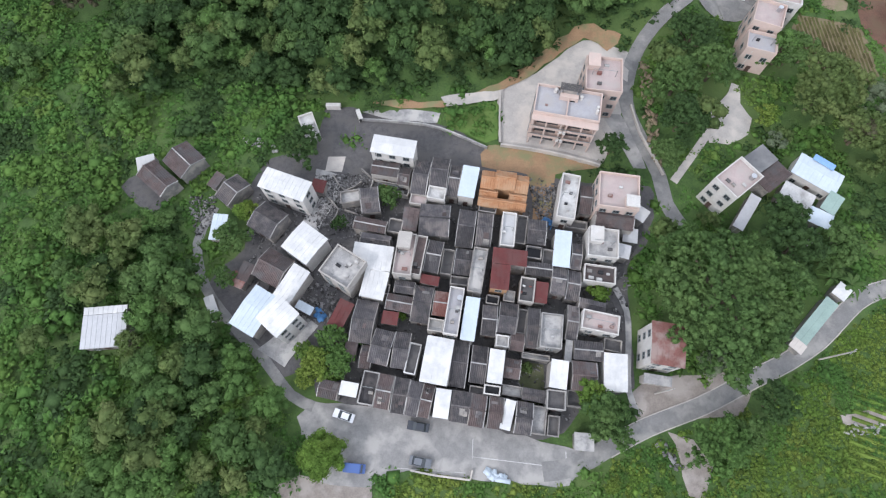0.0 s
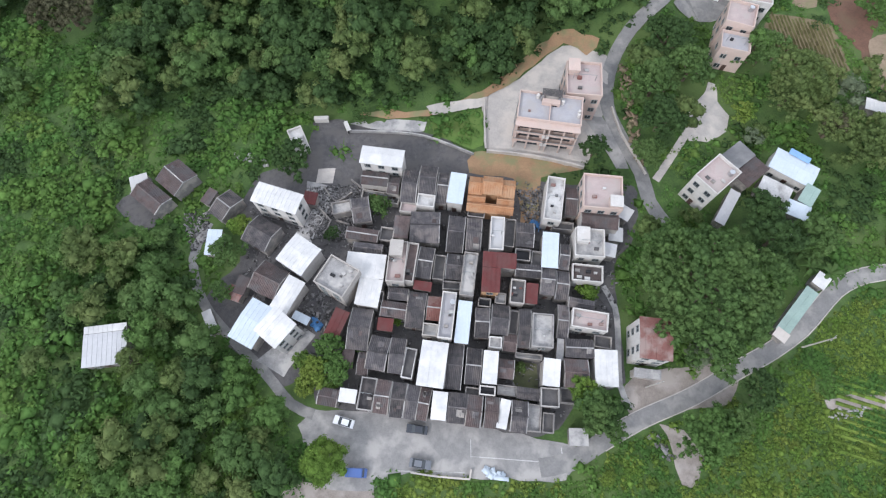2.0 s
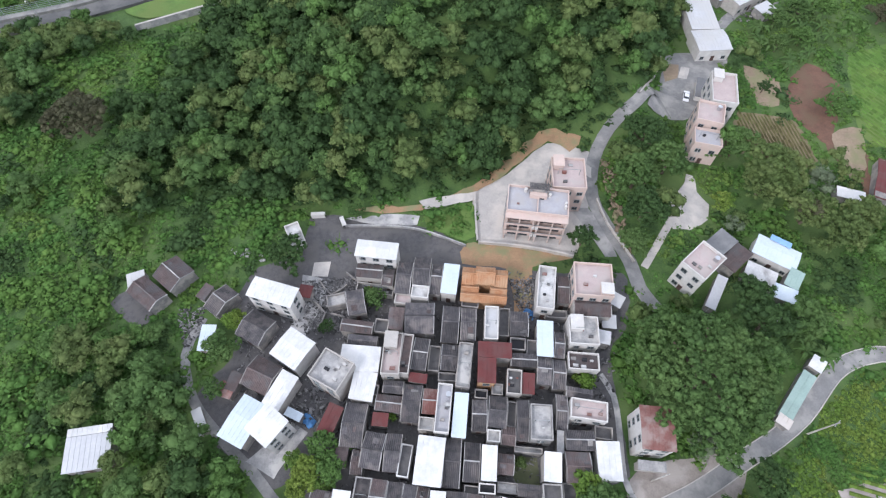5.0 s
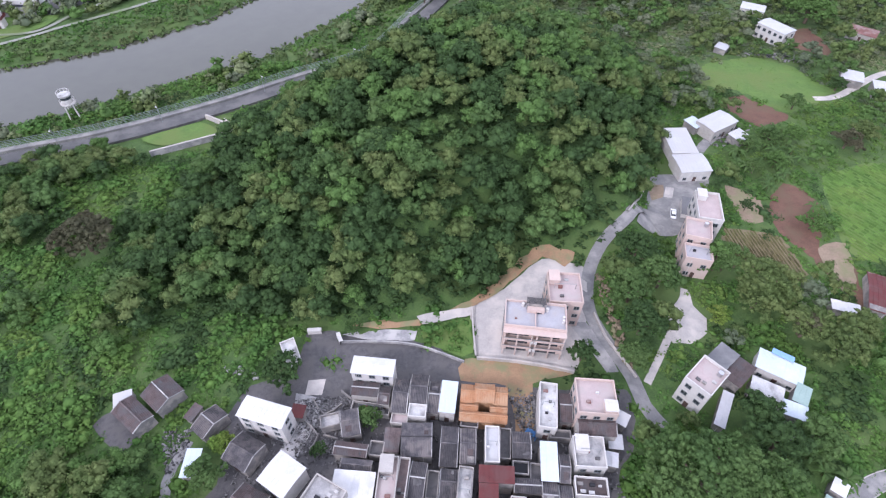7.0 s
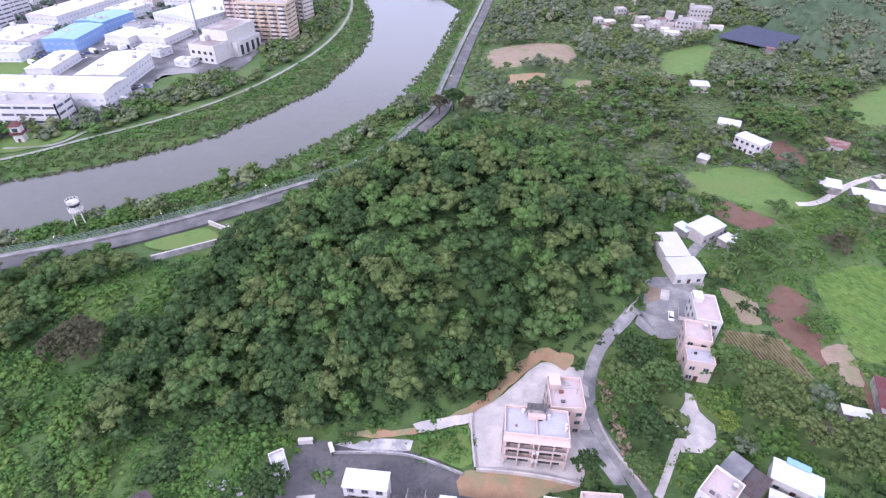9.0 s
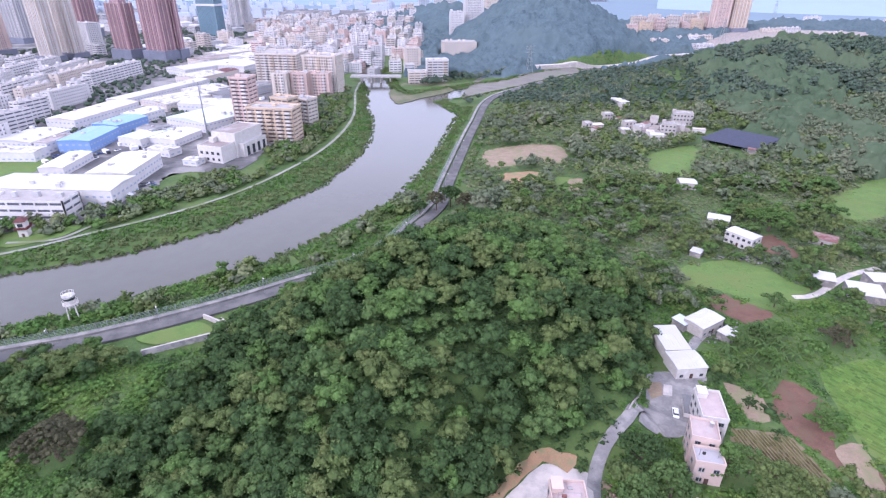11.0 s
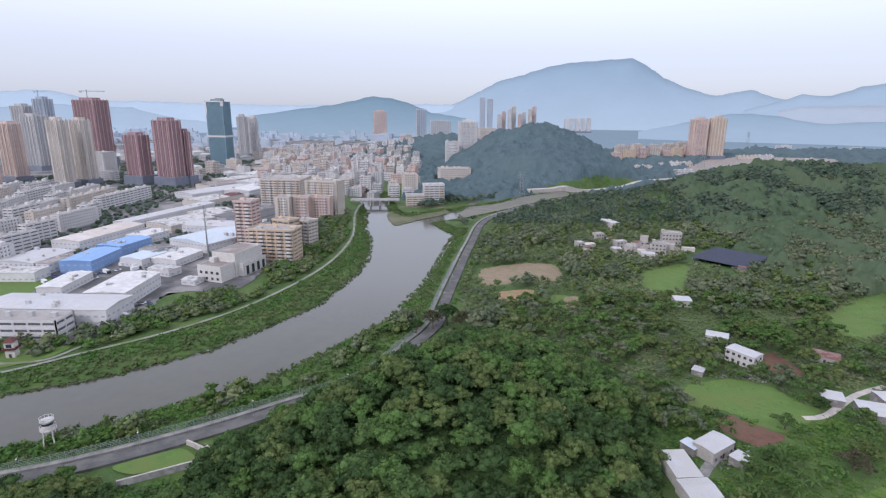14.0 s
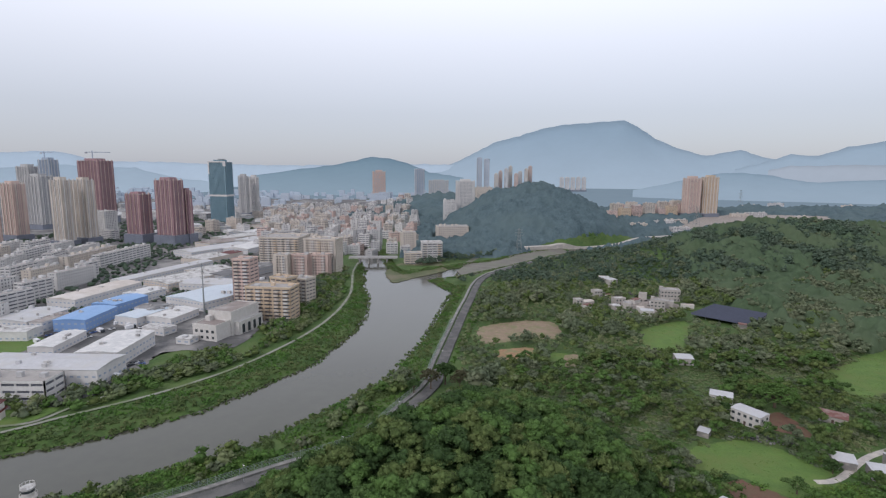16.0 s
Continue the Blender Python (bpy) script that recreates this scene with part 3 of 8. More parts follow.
# the border road on the near bank
NEAR_ROAD = [(-420, 55), (-260, 112), (-150.6, 152.2), (-120.0, 165.7), (-88.4, 184.7), (-64.0, 202.5), (-35.4, 222.8), (-19.0, 258.6), (-6, 290), (-2.5, 318.3), (7.3, 384.6), (23.3, 485.1), (46.4, 599.1), (100.4, 680.2), (173.2, 754.3), (300, 850)]
way = ribbon("road", NEAR_ROAD, 6.6, M["roadgrey"], "grey patrol road along the river", "road", 0.9, thick=0.9, side=-2.4, clear=1.5)
ribbon("verge_path", NEAR_ROAD, 2.2, M["asphalt"], "pale concrete strip on the river side of the road", "path", 1.0, thick=1.0, side=3.4)


def lamp_post(x, y, rot):
    ob = thing("street_lamp", x, y, 0.9, rot, "grey metal street lamp with a white head beside the river road", "street lamp", "lamps along the river road")
    bm = bmesh.new()
    bmesh.ops.create_cone(bm, segments=8, radius1=0.13, radius2=0.07, depth=7.5, cap_ends=True, matrix=Matrix.Translation((0, 0, 3.7)))
    part("pole", bm, M["metal"], ob)
    bm = bmesh.new()
    box(bm, -0.06, 1.5, -0.05, 0.05, 7.3, 7.42)
    part("arm", bm, M["metal"], ob)
    bm = bmesh.new()
    bmesh.ops.create_uvsphere(bm, u_segments=10, v_segments=6, radius=0.45, matrix=Matrix.Translation((1.5, 0, 7.35)) @ Matrix.Diagonal((1, 0.6, 0.45, 1)))
    part("lamp_head", bm, M["white"], ob, "white lamp head")


bm_posts = bmesh.new()
bm_rail = bmesh.new()
prev = None
for i, p in enumerate(way):
    if p.y > 420:
        break
    d = (way[min(i + 1, len(way) - 1)] - way[max(i - 1, 0)]).normalized()
    q = Vector((-d.y, d.x, 0))
    f = p + q * 4.3
    box(bm_posts, f.x - 0.07, f.x + 0.07, f.y - 0.07, f.y + 0.07, 0.9, 3.9)
    if prev:
        for z in (1.2, 1.8, 2.4, 3.0, 3.6):
            a, b = prev, f
            n = Vector((-(b - a).y, (b - a).x, 0)).normalized() * 0.05
            v = [bm_rail.verts.new((c.x, c.y, zz)) for c, zz in ((a - n, z), (b - n, z), (b + n, z), (a + n, z), (a - n, z + 0.12), (b - n, z + 0.12), (b + n, z + 0.12), (a + n, z + 0.12))]
            for fc in ((3, 2, 1, 0), (4, 5, 6, 7), (0, 1, 5, 4), (1, 2, 6, 5), (2, 3, 7, 6), (3, 0, 4, 7)):
                bm_rail.faces.new([v[k] for k in fc])
    prev = f
    if i % 13 == 5 and p.x > -300:
        g = p - q * 0.9
        lamp_post(g.x, g.y, math.degrees(math.atan2(-q.y, -q.x)))
fence = tagged(new("border_fence"), "tall grey-green metal border fence along the road", "fence")
part("post", bm_posts, M["fence"], fence)["kind"] = "stuff"
part("rail_run", bm_rail, M["fence"], fence)["kind"] = "stuff"

# walled grass plot beside the border road
patch("grass_plot", [(-113.3, 161.2), (-94.9, 171.6), (-86.5, 165.4), (-103.5, 157.1)], M["grass"], "bright mown grass plot", "grass", 0.5, 0.2)
FIELDS.append([(-116, 149), (-99, 151), (-76, 162), (-80, 172), (-97, 181), (-114, 166)])


def straight_wall(name, a, b, wide, tall, material, label):
    """A straight free-standing wall with a coping, from a to b."""
    d = Vector(b) - Vector(a)
    ob = thing(name, a[0], a[1], height(*a), math.degrees(math.atan2(d.y, d.x)), label, "wall")
    bm = bmesh.new()
    box(bm, 0, d.length, -wide / 2, wide / 2, -0.6, tall)
    part("wall_body", bm, material, ob)
    bm = bmesh.new()
    box(bm, -0.05, d.length + 0.05, -wide / 2 - 0.08, wide / 2 + 0.08, tall, tall + 0.14)
    part("coping", bm, M["pale"], ob)
    n = int(d.length / 3.2)
    for k in range(n + 1):
        bm = bmesh.new()
        box(bm, k * d.length / n - 0.2, k * d.length / n + 0.2, -wide / 2 - 0.16, wide / 2 + 0.16, -0.6, tall - 0.05)
        part("pier", bm, material, ob)


straight_wall("retaining_wall", (-80.0, 164.7), (-105.6, 151.2), 0.5, 2.0, M["concrete"], "grey concrete retaining wall below the grass plot")
straight_wall("retaining_wall", (-80.2, 165.4), (-84.5, 169.9), 0.5, 3.2, M["pale"], "pale concrete wall round the grass plot")
straight_wall("retaining_wall", (-85.2, 170.2), (-93.4, 174.6), 0.5, 1.9, M["pale"], "pale concrete wall between grass plot and road")

# far bank path
ribbon("bank_path", [(-420, 152), (-262, 196), (-208.9, 226.7), (-182.9, 248.9), (-146.7, 283.3), (-117.0, 331.8), (-93.2, 412.7), (-89.1, 511.7), (-104.8, 627.9), (-109.9, 706.6)], 2.4, M["bankpath"], "weathered grey-green path along the far river bank", "path", 0.5)
ribbon("bank_path", [(-217.2, 237.4), (-195.6, 242.1), (-186.5, 259.3), (-177.2, 274.6)], 2.2, M["bankpath"], "pale footpath on the far bank", "path", 0.4)
patch("industrial_ground", [(-520, 250), (-223.1, 244.9), (-194.7, 262.8), (-176.7, 291.3), (-184.7, 341.8), (-139.9, 354.7), (-137.8, 411.6), (-124.5, 510.8), (-131.5, 664.3), (-150, 760), (-230, 1000), (-520, 1100), (-900, 900), (-800, 500)],
      M["estate"], "grey concrete ground of the industrial estate", "pavement", 0.25, 2, clear=False)
patch("city_ground", [(-150, 760), (-95, 1000), (-110, 1250), (-130, 2200), (-2200, 2200), (-1500, 700), (-700, 380), (-520, 420), (-330, 700)], M["estate"], "grey built-up ground of the town", "pavement", 0.2, 2, clear=False)
patch("sports_field", [(-350.9, 376.5), (-287.7, 375.1), (-276.4, 354.3), (-278.6, 315.8), (-291.3, 305.7)], M["grass"], "green sports field", "field", 0.4, 0.3)
patch("bank_lawn", [(-215.0, 257.3), (-192.4, 259.2), (-195.0, 245.4), (-213.5, 232.5), (-231.7, 241.5)], M["grass"], "green bank lawn", "grass", 0.32, 0.5, clear=False)
patch("mud_flat", [(19.8, 650.5), (50.5, 756.3), (120.5, 801.3), (190.4, 833.1), (169.5, 755.5), (106.9, 706.4), (57.2, 644.1), (31.6, 608.2)], M["mud"], "dark grey-brown mud flat beside the river", "ground", 0.25, 2, floor=-2.2, clear=False)
patch("spit", [(-68.2, 658.2), (-22.0, 730.9), (7.8, 660.8), (-31.1, 606.8), (-54.4, 581.1)], M["reedbed"], "muddy olive-green spit in the river", "ground", 0.2, 2, floor=-2.4, clear=False)

# kerbs, walls and edges
for side in (-1.85, 1.85):
    ribbon("kerb", VILLAGE_ROAD[2:], 0.22, M["pale"], "pale concrete road edge", "kerb", 0.24, thick=0.24, side=side, clear=0)
for a, b in (((5.6, 3.9), (5.9, -2.6)), ((24.3, 3.2), (24.7, -1.6)), ((5.6, 0.6), (24.2, 0.2)), ((-9.5, -2.9), (5.5, -2.5))):
    ribbon("painted_line", [a, b], 0.16, M["stained"], "worn white painted line on the parking lot", "marking", 0.125, clear=0)
ribbon("low_wall", [(-6.4, -3.0), (-1.3, -3.5), (5.6, -3.7)], 0.35, M["pale"], "low white wall at the edge of the parking lot", "wall", 0.8, thick=0.8, clear=0)
ribbon("low_wall", [(5.9, -1.8), (5.6, -3.7)], 0.3, M["pale"], "low white wall at the edge of the parking lot", "wall", 0.8, thick=0.8, clear=0)
ribbon("retaining_wall", [(7.3, 72.1), (14.7, 71.6), (23.0, 70.5), (31.4, 68.6)], 0.5, M["pale"], "pale retaining wall of the pink houses' yard", "wall", 1.2, thick=1.2, clear=0)
ribbon("retaining_wall", [(6.4, 87.7), (6.6, 80.2), (7.1, 72.6)], 0.4, M["pale"], "pale wall of the pink houses' yard", "wall", 1.0, thick=1.0, clear=0)
ribbon("guard_wall", [(37.7, 86.4), (39.7, 78.4), (43.3, 70.8), (45.0, 66.9)], 0.4, M["pale"], "pale low guard wall along the lane", "wall", 0.9, thick=0.9, clear=0, side=1.7)
ribbon("plot_wall", [(-27.5, 76.1), (-19.0, 76.3), (-8.4, 75.6), (4.1, 71.0)], 0.35, M["concrete"], "grey low wall behind the dark plot", "wall", 1.0, thick=1.0, clear=0)
ribbon("plot_wall", [(-36.7, 78.9), (-33.1, 79.2)], 1.0, M["whitewall"], "white ruined wall beside the plot", "wall", 1.6, thick=1.6)
ribbon("plot_wall", [(-28.7, 78.3), (-27.4, 75.6)], 1.0, M["whitewall"], "white ruined wall beside the plot", "wall", 1.6, thick=1.6)
patch("concrete_slab", [(-34.0, 65.2), (-29.9, 65.6), (-30.1, 61.4), (-34.2, 61.3)], M["pale"], "pale concrete slab", "slab", 0.15, 0.15, smooth=False)
patch("concrete_slab", [(-27.9, 78.4), (-19.5, 79.9), (-8.1, 79.9), (-8.5, 77.2), (-19.2, 77.2)], M["concrete"], "grey concrete strip", "slab", 0.14, 0.4)
patch("blue_slab", [(32.2, 84.1), (37.1, 83.7), (42.5, 69.0), (39.5, 69.3)], M["lot"], "grey-blue concrete apron below the lane", "slab", 0.11, 0.5)
patch("weedy_plot", [(-7.3, 79.5), (5.8, 85.0), (6.7, 73.8), (4.0, 72.4), (-6.4, 76.8)], M["grass"], "weedy green plot", "plot", 0.12, 0.5, clear=False)

# ---- houses ----
WINDOW = {}


def window_mesh(w, h):
    """Frame and pane meshes of one window, shared by all of that size; they lie in the xz plane and face -y."""
    key = (round(w, 1), round(h, 1))
    if key not in WINDOW:
        w, h = key
        bm = bmesh.new()
        f = 0.09
        box(bm, -w / 2 - f, w / 2 + f, -0.10, 0.05, h, h + f)
        box(bm, -w / 2 - f, w / 2 + f, -0.16, 0.05, -f, 0)
        box(bm, -w / 2 - f, -w / 2, -0.10, 0.05, 0, h)
        box(bm, w / 2, w / 2 + f, -0.10, 0.05, 0, h)
        box(bm, -0.03, 0.03, -0.06, 0.04, 0, h)
        fr = bpy.data.meshes.new("window")
        bm.to_mesh(fr)
        bm.free()
        fr.materials.append(M["metal"])
        bm = bmesh.new()
        box(bm, -w / 2, w / 2, -0.03, 0.02, 0, h)
        pn = bpy.data.meshes.new("pane")
        bm.to_mesh(pn)
        bm.free()
        pn.materials.append(M["glass"])
        WINDOW[key] = fr, pn
    return WINDOW[key]


def window(parent, x, y, z, turn, w=1.2, h=1.2):
    fr, pn = window_mesh(w, h)
    ob = share("window", fr, parent, pose(x, y, z, 0, 0, turn))
    share("pane", pn, ob, Matrix())


def face_windows(parent, w, d, h, storeys, sides, ww=1.2, wh=1.2, gap=2.6, base=0.9):
    """Rows of windows on the named sides: s (front), n, e, w."""
    for side in sides:
        length, off, turn = {"s": (w, d / 2, 0), "n": (w, d / 2, 180), "e": (d, w / 2, 90), "w": (d, w / 2, -90)}[side]
        n = max(1, int((length - 0.8) / gap))
        for k in range(storeys):
            z = h / storeys * k + base
            for i in range(n):
                t = (i + 0.5) / n * length - length / 2
                if k == 0 and side == "s" and i == n // 2:
                    continue
                a = radians(turn)
                window(parent, t * math.cos(a) + off * math.sin(a), t * math.sin(a) - off * math.cos(a), z, turn, ww, wh)


def door(parent, y, w=1.1, h=2.1, x=0.0):
    bm = bmesh.new()
    box(bm, x - w / 2, x + w / 2, y - 0.07, y + 0.04, 0.02, h)
    ob = part("door", bm, M["doorpaint"], parent, "dark wooden door")
    bm = bmesh.new()
    box(bm, x + w * 0.3, x + w * 0.38, y - 0.13, y - 0.06, 0.95, 1.1)
    part("door_handle", bm, M["metal"], ob)


def house(x, y, w, d, rot, h, roof="tile", wall="greywall", top=None, storeys=1, sides="s", label="", extra="", rise=None):
    """A house on the plan w by d about (x, y); h: the mean height of its roof. roof: tile (gable along x), sheet (lean-to) or flat."""
    keep(x, y, w, d, rot)
    gz = 0.0
    rnd = random.Random(int(x * 10) * 7 + int(y * 10))
    nm = "house" if roof != "sheet" or storeys > 1 else "shed"
    names = {"tile": "old single-storey village house with a grey tiled gable roof", "sheet": "village house under a sheet-metal roof", "flat": "village house with a flat roof and parapet"}
    ob = thing(nm, x, y, gz, rot, label or names[roof], nm, "village houses")
    top = top or {"tile": "tile", "sheet": "white" if y < 110 else "greysheet", "flat": "stained"}[roof]
    if roof == "tile":
        rise = rise if rise is not None else d * 0.19
        e, r = h - rise / 2, h + rise / 2
        bm = bmesh.new()
        a = [bm.verts.new(p) for p in ((-w / 2, -d / 2, 0), (-w / 2, d / 2, 0), (-w / 2, d / 2, e), (-w / 2, 0, r), (-w / 2, -d / 2, e))]
        b = [bm.verts.new((w / 2, *v.co[1:])) for v in a]
        bm.faces.new(a[::-1])
        bm.faces.new(b)
        for i in range(5):
            bm.faces.new((a[i], a[(i + 1) % 5], b[(i + 1) % 5], b[i]))
        bmesh.ops.recalc_face_normals(bm, faces=bm.faces)
        part("wall", bm, M[wall], ob)
        over, th = 0.25, 0.14
        sl = (r - e) / (d / 2)
        for s in (-1, 1):
            bm = bmesh.new()
            ye = s * (d / 2 + over)
            ze = e - sl * over
            v = [bm.verts.new(p) for p in ((-w / 2, 0, r + 0.02), (w / 2, 0, r + 0.02), (w / 2, ye, ze + 0.02), (-w / 2, ye, ze + 0.02))]
            u = [bm.verts.new((*q.co[:2], q.co.z + th)) for q in v]
            bm.faces.new(v)
            bm.faces.new(u)
            for i in range(4):
                bm.faces.new((v[i], v[(i + 1) % 4], u[(i + 1) % 4], u[i]))
            bmesh.ops.recalc_face_normals(bm, faces=bm.faces)
            slope = part("roof_slope", bm, M[top], ob)
            # raised rows of tiles running down the slope
            bm = bmesh.new()
            n = int(w / 0.36)
            for i in range(1, n):
                cx = -w / 2 + i * w / n + rnd.uniform(-0.03, 0.03)
                q = [bm.verts.new(p) for p in ((cx - 0.08, 0, r + th), (cx + 0.08, 0, r + th), (cx + 0.08, ye, ze + th), (cx - 0.08, ye, ze + th))]
                m2 = [bm.verts.new((cx, 0, r + th + 0.13)), bm.verts.new((cx, ye, ze + th + 0.13))]
                bm.faces.new((q[0], m2[0], m2[1], q[3]))
                bm.faces.new((m2[0], q[1], q[2], m2[1]))
                bm.faces.new((q[3], m2[1], q[2]))
            bmesh.ops.recalc_face_normals(bm, faces=bm.faces)
            if len(bm.faces):
                part("tile_relief", bm, M[top], slope)["kind"] = "stuff"
            else:
                bm.free()
        bm = bmesh.new()
        box(bm, -w / 2 - 0.05, w / 2 + 0.05, -0.13, 0.13, r + 0.06, r + 0.28)
        part("ridge", bm, M["concrete"] if rnd.random() < 0.3 else M[top], ob)
        for s in (-1, 1):
            bm = bmesh.new()
            for t in (-1, 1):
                p = [(s * w / 2 - 0.08, 0), (s * w / 2 + 0.08, 0)]
                ye = t * (d / 2 + over)
                ze = e - sl * over
                q = [bm.verts.new(c) for c in ((p[0][0], 0, r), (p[1][0], 0, r), (p[1][0], ye, ze), (p[0][0], ye, ze), (p[0][0], 0, r + 0.24), (p[1][0], 0, r + 0.24), (p[1][0], ye, ze + 0.24), (p[0][0], ye, ze + 0.24))]
                for f in ((3, 2, 1, 0), (4, 5, 6, 7), (0, 1, 5, 4), (1, 2, 6, 5), (2, 3, 7, 6), (3, 0, 4, 7)):
                    bm.faces.new([q[i] for i in f])
            bmesh.ops.recalc_face_normals(bm, faces=bm.faces)
            part("gable_coping", bm, M[rnd.choice(("concrete", "greywall", "greywall", "lot", "alley"))], ob)
        # patched and sagging places on the slopes
        for k in range(rnd.randint(0, 2)):
            t = rnd.choice((-1, 1))
            pw, pd = rnd.uniform(0.25, 0.8), rnd.uniform(0.25, 0.7)
            if w < 2 * pw + 0.8 or d / 2 < 2 * pd + 0.3:
                continue
            cx, cy = rnd.uniform(-w / 2 + pw + 0.3, w / 2 - pw - 0.3), t * rnd.uniform(pd + 0.15, d / 2 - pd)
            bm = bmesh.new()
            v = box(bm, cx - pw, cx + pw, cy - pd, cy + pd, th - 0.02, th + 0.12)
            for q in v:
                q.co.z += r - sl * abs(q.co.y)
            part("roof_patch", bm, M[rnd.choice(("brown", "brown", "alley", "tile", "tile", "greywall"))], ob, "patched piece of roof")
        eave = e
    elif roof == "sheet":
        drop = rise if rise is not None else min(0.5, d * 0.06)
        bm = bmesh.new()
        box(bm, -w / 2 + 0.2, w / 2 - 0.2, -d / 2 + 0.25, d / 2 - 0.25, 0, h - drop - 0.1)
        part("wall", bm, M[wall], ob)
        bm = bmesh.new()
        v = box(bm, -w / 2, w / 2, -d / 2, d / 2, h - 0.12, h)
        pitched = w * d > 45 and rnd.random() < 0.75
        if pitched:
            bmesh.ops.bisect_plane(bm, geom=bm.verts[:] + bm.edges[:] + bm.faces[:], plane_co=(0, d * 0.06, 0), plane_no=(0, 1, 0))

        def fall(cy):
            return -abs(cy - d * 0.06) / d * max(drop * 1.5, d * 0.10) if pitched else -drop * (0.5 - cy / d)
        for q in bm.verts:
            q.co.z += fall(q.co.y)
        sheet = part("roof", bm, M[top], ob)
        bm = bmesh.new()
        n = int(w / 1.0)
        for i in range(1, n):
            cx = -w / 2 + i * w / n
            q = box(bm, cx - 0.03, cx + 0.03, -d / 2, d / 2, h, h + 0.05)
        if pitched and n > 1:
            bmesh.ops.bisect_plane(bm, geom=bm.verts[:] + bm.edges[:] + bm.faces[:], plane_co=(0, d * 0.06, 0), plane_no=(0, 1, 0))
        for q in bm.verts:
            q.co.z += fall(q.co.y)
        if n > 1:
            part("seam_relief", bm, M[top], sheet)
        else:
            bm.free()
        eave = h - drop - 0.1
    else:
        bm = bmesh.new()
        box(bm, -w / 2, w / 2, -d / 2, d / 2, 0, h - 0.9)
        part("wall", bm, M[wall], ob)
        t = 0.18
        for nmx, bx in (("parapet", (-w / 2 - 0.05, w / 2 + 0.05, -d / 2 - 0.05, -d / 2 + t)), ("parapet", (-w / 2 - 0.05, w / 2 + 0.05, d / 2 - t, d / 2 + 0.05)),
                        ("parapet", (-w / 2 - 0.05, -w / 2 + t, -d / 2 + t, d / 2 - t)), ("parapet", (w / 2 - t, w / 2 + 0.05, -d / 2 + t, d / 2 - t))):
            bm = bmesh.new()
            box(bm, *bx, h - 0.9, h)
            part(nmx, bm, M[wall], ob)
        bm = bmesh.new()
        box(bm, -w / 2 + t, w / 2 - t, -d / 2 + t, d / 2 - t, h - 0.9, h - 0.82)
        part("roof", bm, M[top], ob)
        eave = h - 0.9
    if sides:
        k = max(1, storeys)
        face_windows(ob, w if roof != "sheet" else w - 0.4, d if roof != "sheet" else d - 0.5, eave, k, sides, 1.1 if k == 1 else 1.3, 1.0 if k == 1 else 1.2, 3.0 if k == 1 else 2.5)
        door(ob, -(d if roof != "sheet" else d - 0.5) / 2)
    if y < 110 and w * d > 20 and rnd.random() < 0.55:
        # a pipe down the wall and a drying line or aerial over the roof
        bm = bmesh.new()
        px = rnd.uniform(-0.4, 0.4) * w
        bmesh.ops.create_cone(bm, segments=6, radius1=0.06, radius2=0.06, depth=eave, cap_ends=True, matrix=Matrix.Translation((px, -d / 2 - 0.08 + (0.25 if roof == "sheet" else 0), eave / 2)))
        part("drain_pipe", bm, M["whitewall"], ob)
        if roof == "flat":
            bm = bmesh.new()
            for cx in (-0.32, 0.32):
                box(bm, cx * w - 0.05, cx * w + 0.05, -0.05, 0.05, h - 0.83, h + 1.2)
            box(bm, -0.32 * w, 0.32 * w, -0.04, 0.04, h + 1.12, h + 1.2)
            part("drying_rail", bm, M["metal"], ob)
    if "stair" in extra:
        # a small stair head in one corner of the roof
        cx, cy = (w / 2 - 1.6, -d / 2 + 1.5) if "front" in extra else (-w / 2 + 1.6, d / 2 - 1.9)
        bm = bmesh.new()
        box(bm, cx - 1.3, cx + 1.3, cy - 1.25 if "front" in extra else cy - 1.7, cy + 1.25 if "front" in extra else cy + 1.7, h - 0.85, h + 0.9)
        part("stair_head", bm, M[wall], ob)
        bm = bmesh.new()
        box(bm, cx - 1.45, cx + 1.45, cy - 1.4 if "front" in extra else cy - 1.85, cy + 1.4 if "front" in extra else cy + 1.85, h + 0.9, h + 1.05)
        part("stair_roof", bm, M["whitewall" if "front" in extra else wall], ob)
    if "pergola" in extra:
        # two flats share the roof: a dividing wall, a stair head and a dark frame over it
        bm = bmesh.new()
        box(bm, -0.1, 0.1, -d / 2 + 0.18, d * 0.10, h - 0.85, h - 0.05)
        part("dividing_wall", bm, M[wall], ob)
        bm = bmesh.new()
        box(bm, -2.1, 2.1, d * 0.10, d * 0.24, h - 0.85, h + 0.55)
        part("stair_head", bm, M[wall], ob)
        bm = bmesh.new()
        box(bm, -1.5, 1.5, d * 0.24, d * 0.46, h - 0.85, h + 1.5)
        part("stair_tower", bm, M["greywall"], ob)
        for px in (-2.2, 2.2):
            for py in (d * 0.27, d * 0.47):
                bm = bmesh.new()
                box(bm, px - 0.12, px + 0.12, py - 0.12, py + 0.12, h - 0.85, h + 1.5)
                part("post", bm, M["greywall"], ob)
        for k in range(7):
            bm = bmesh.new()
            py = d * 0.25 + k * d * 0.038
            box(bm, -2.4, 2.4, py, py + 0.13, h + 1.5, h + 1.66)
            part("slat", bm, M["alley"], ob)
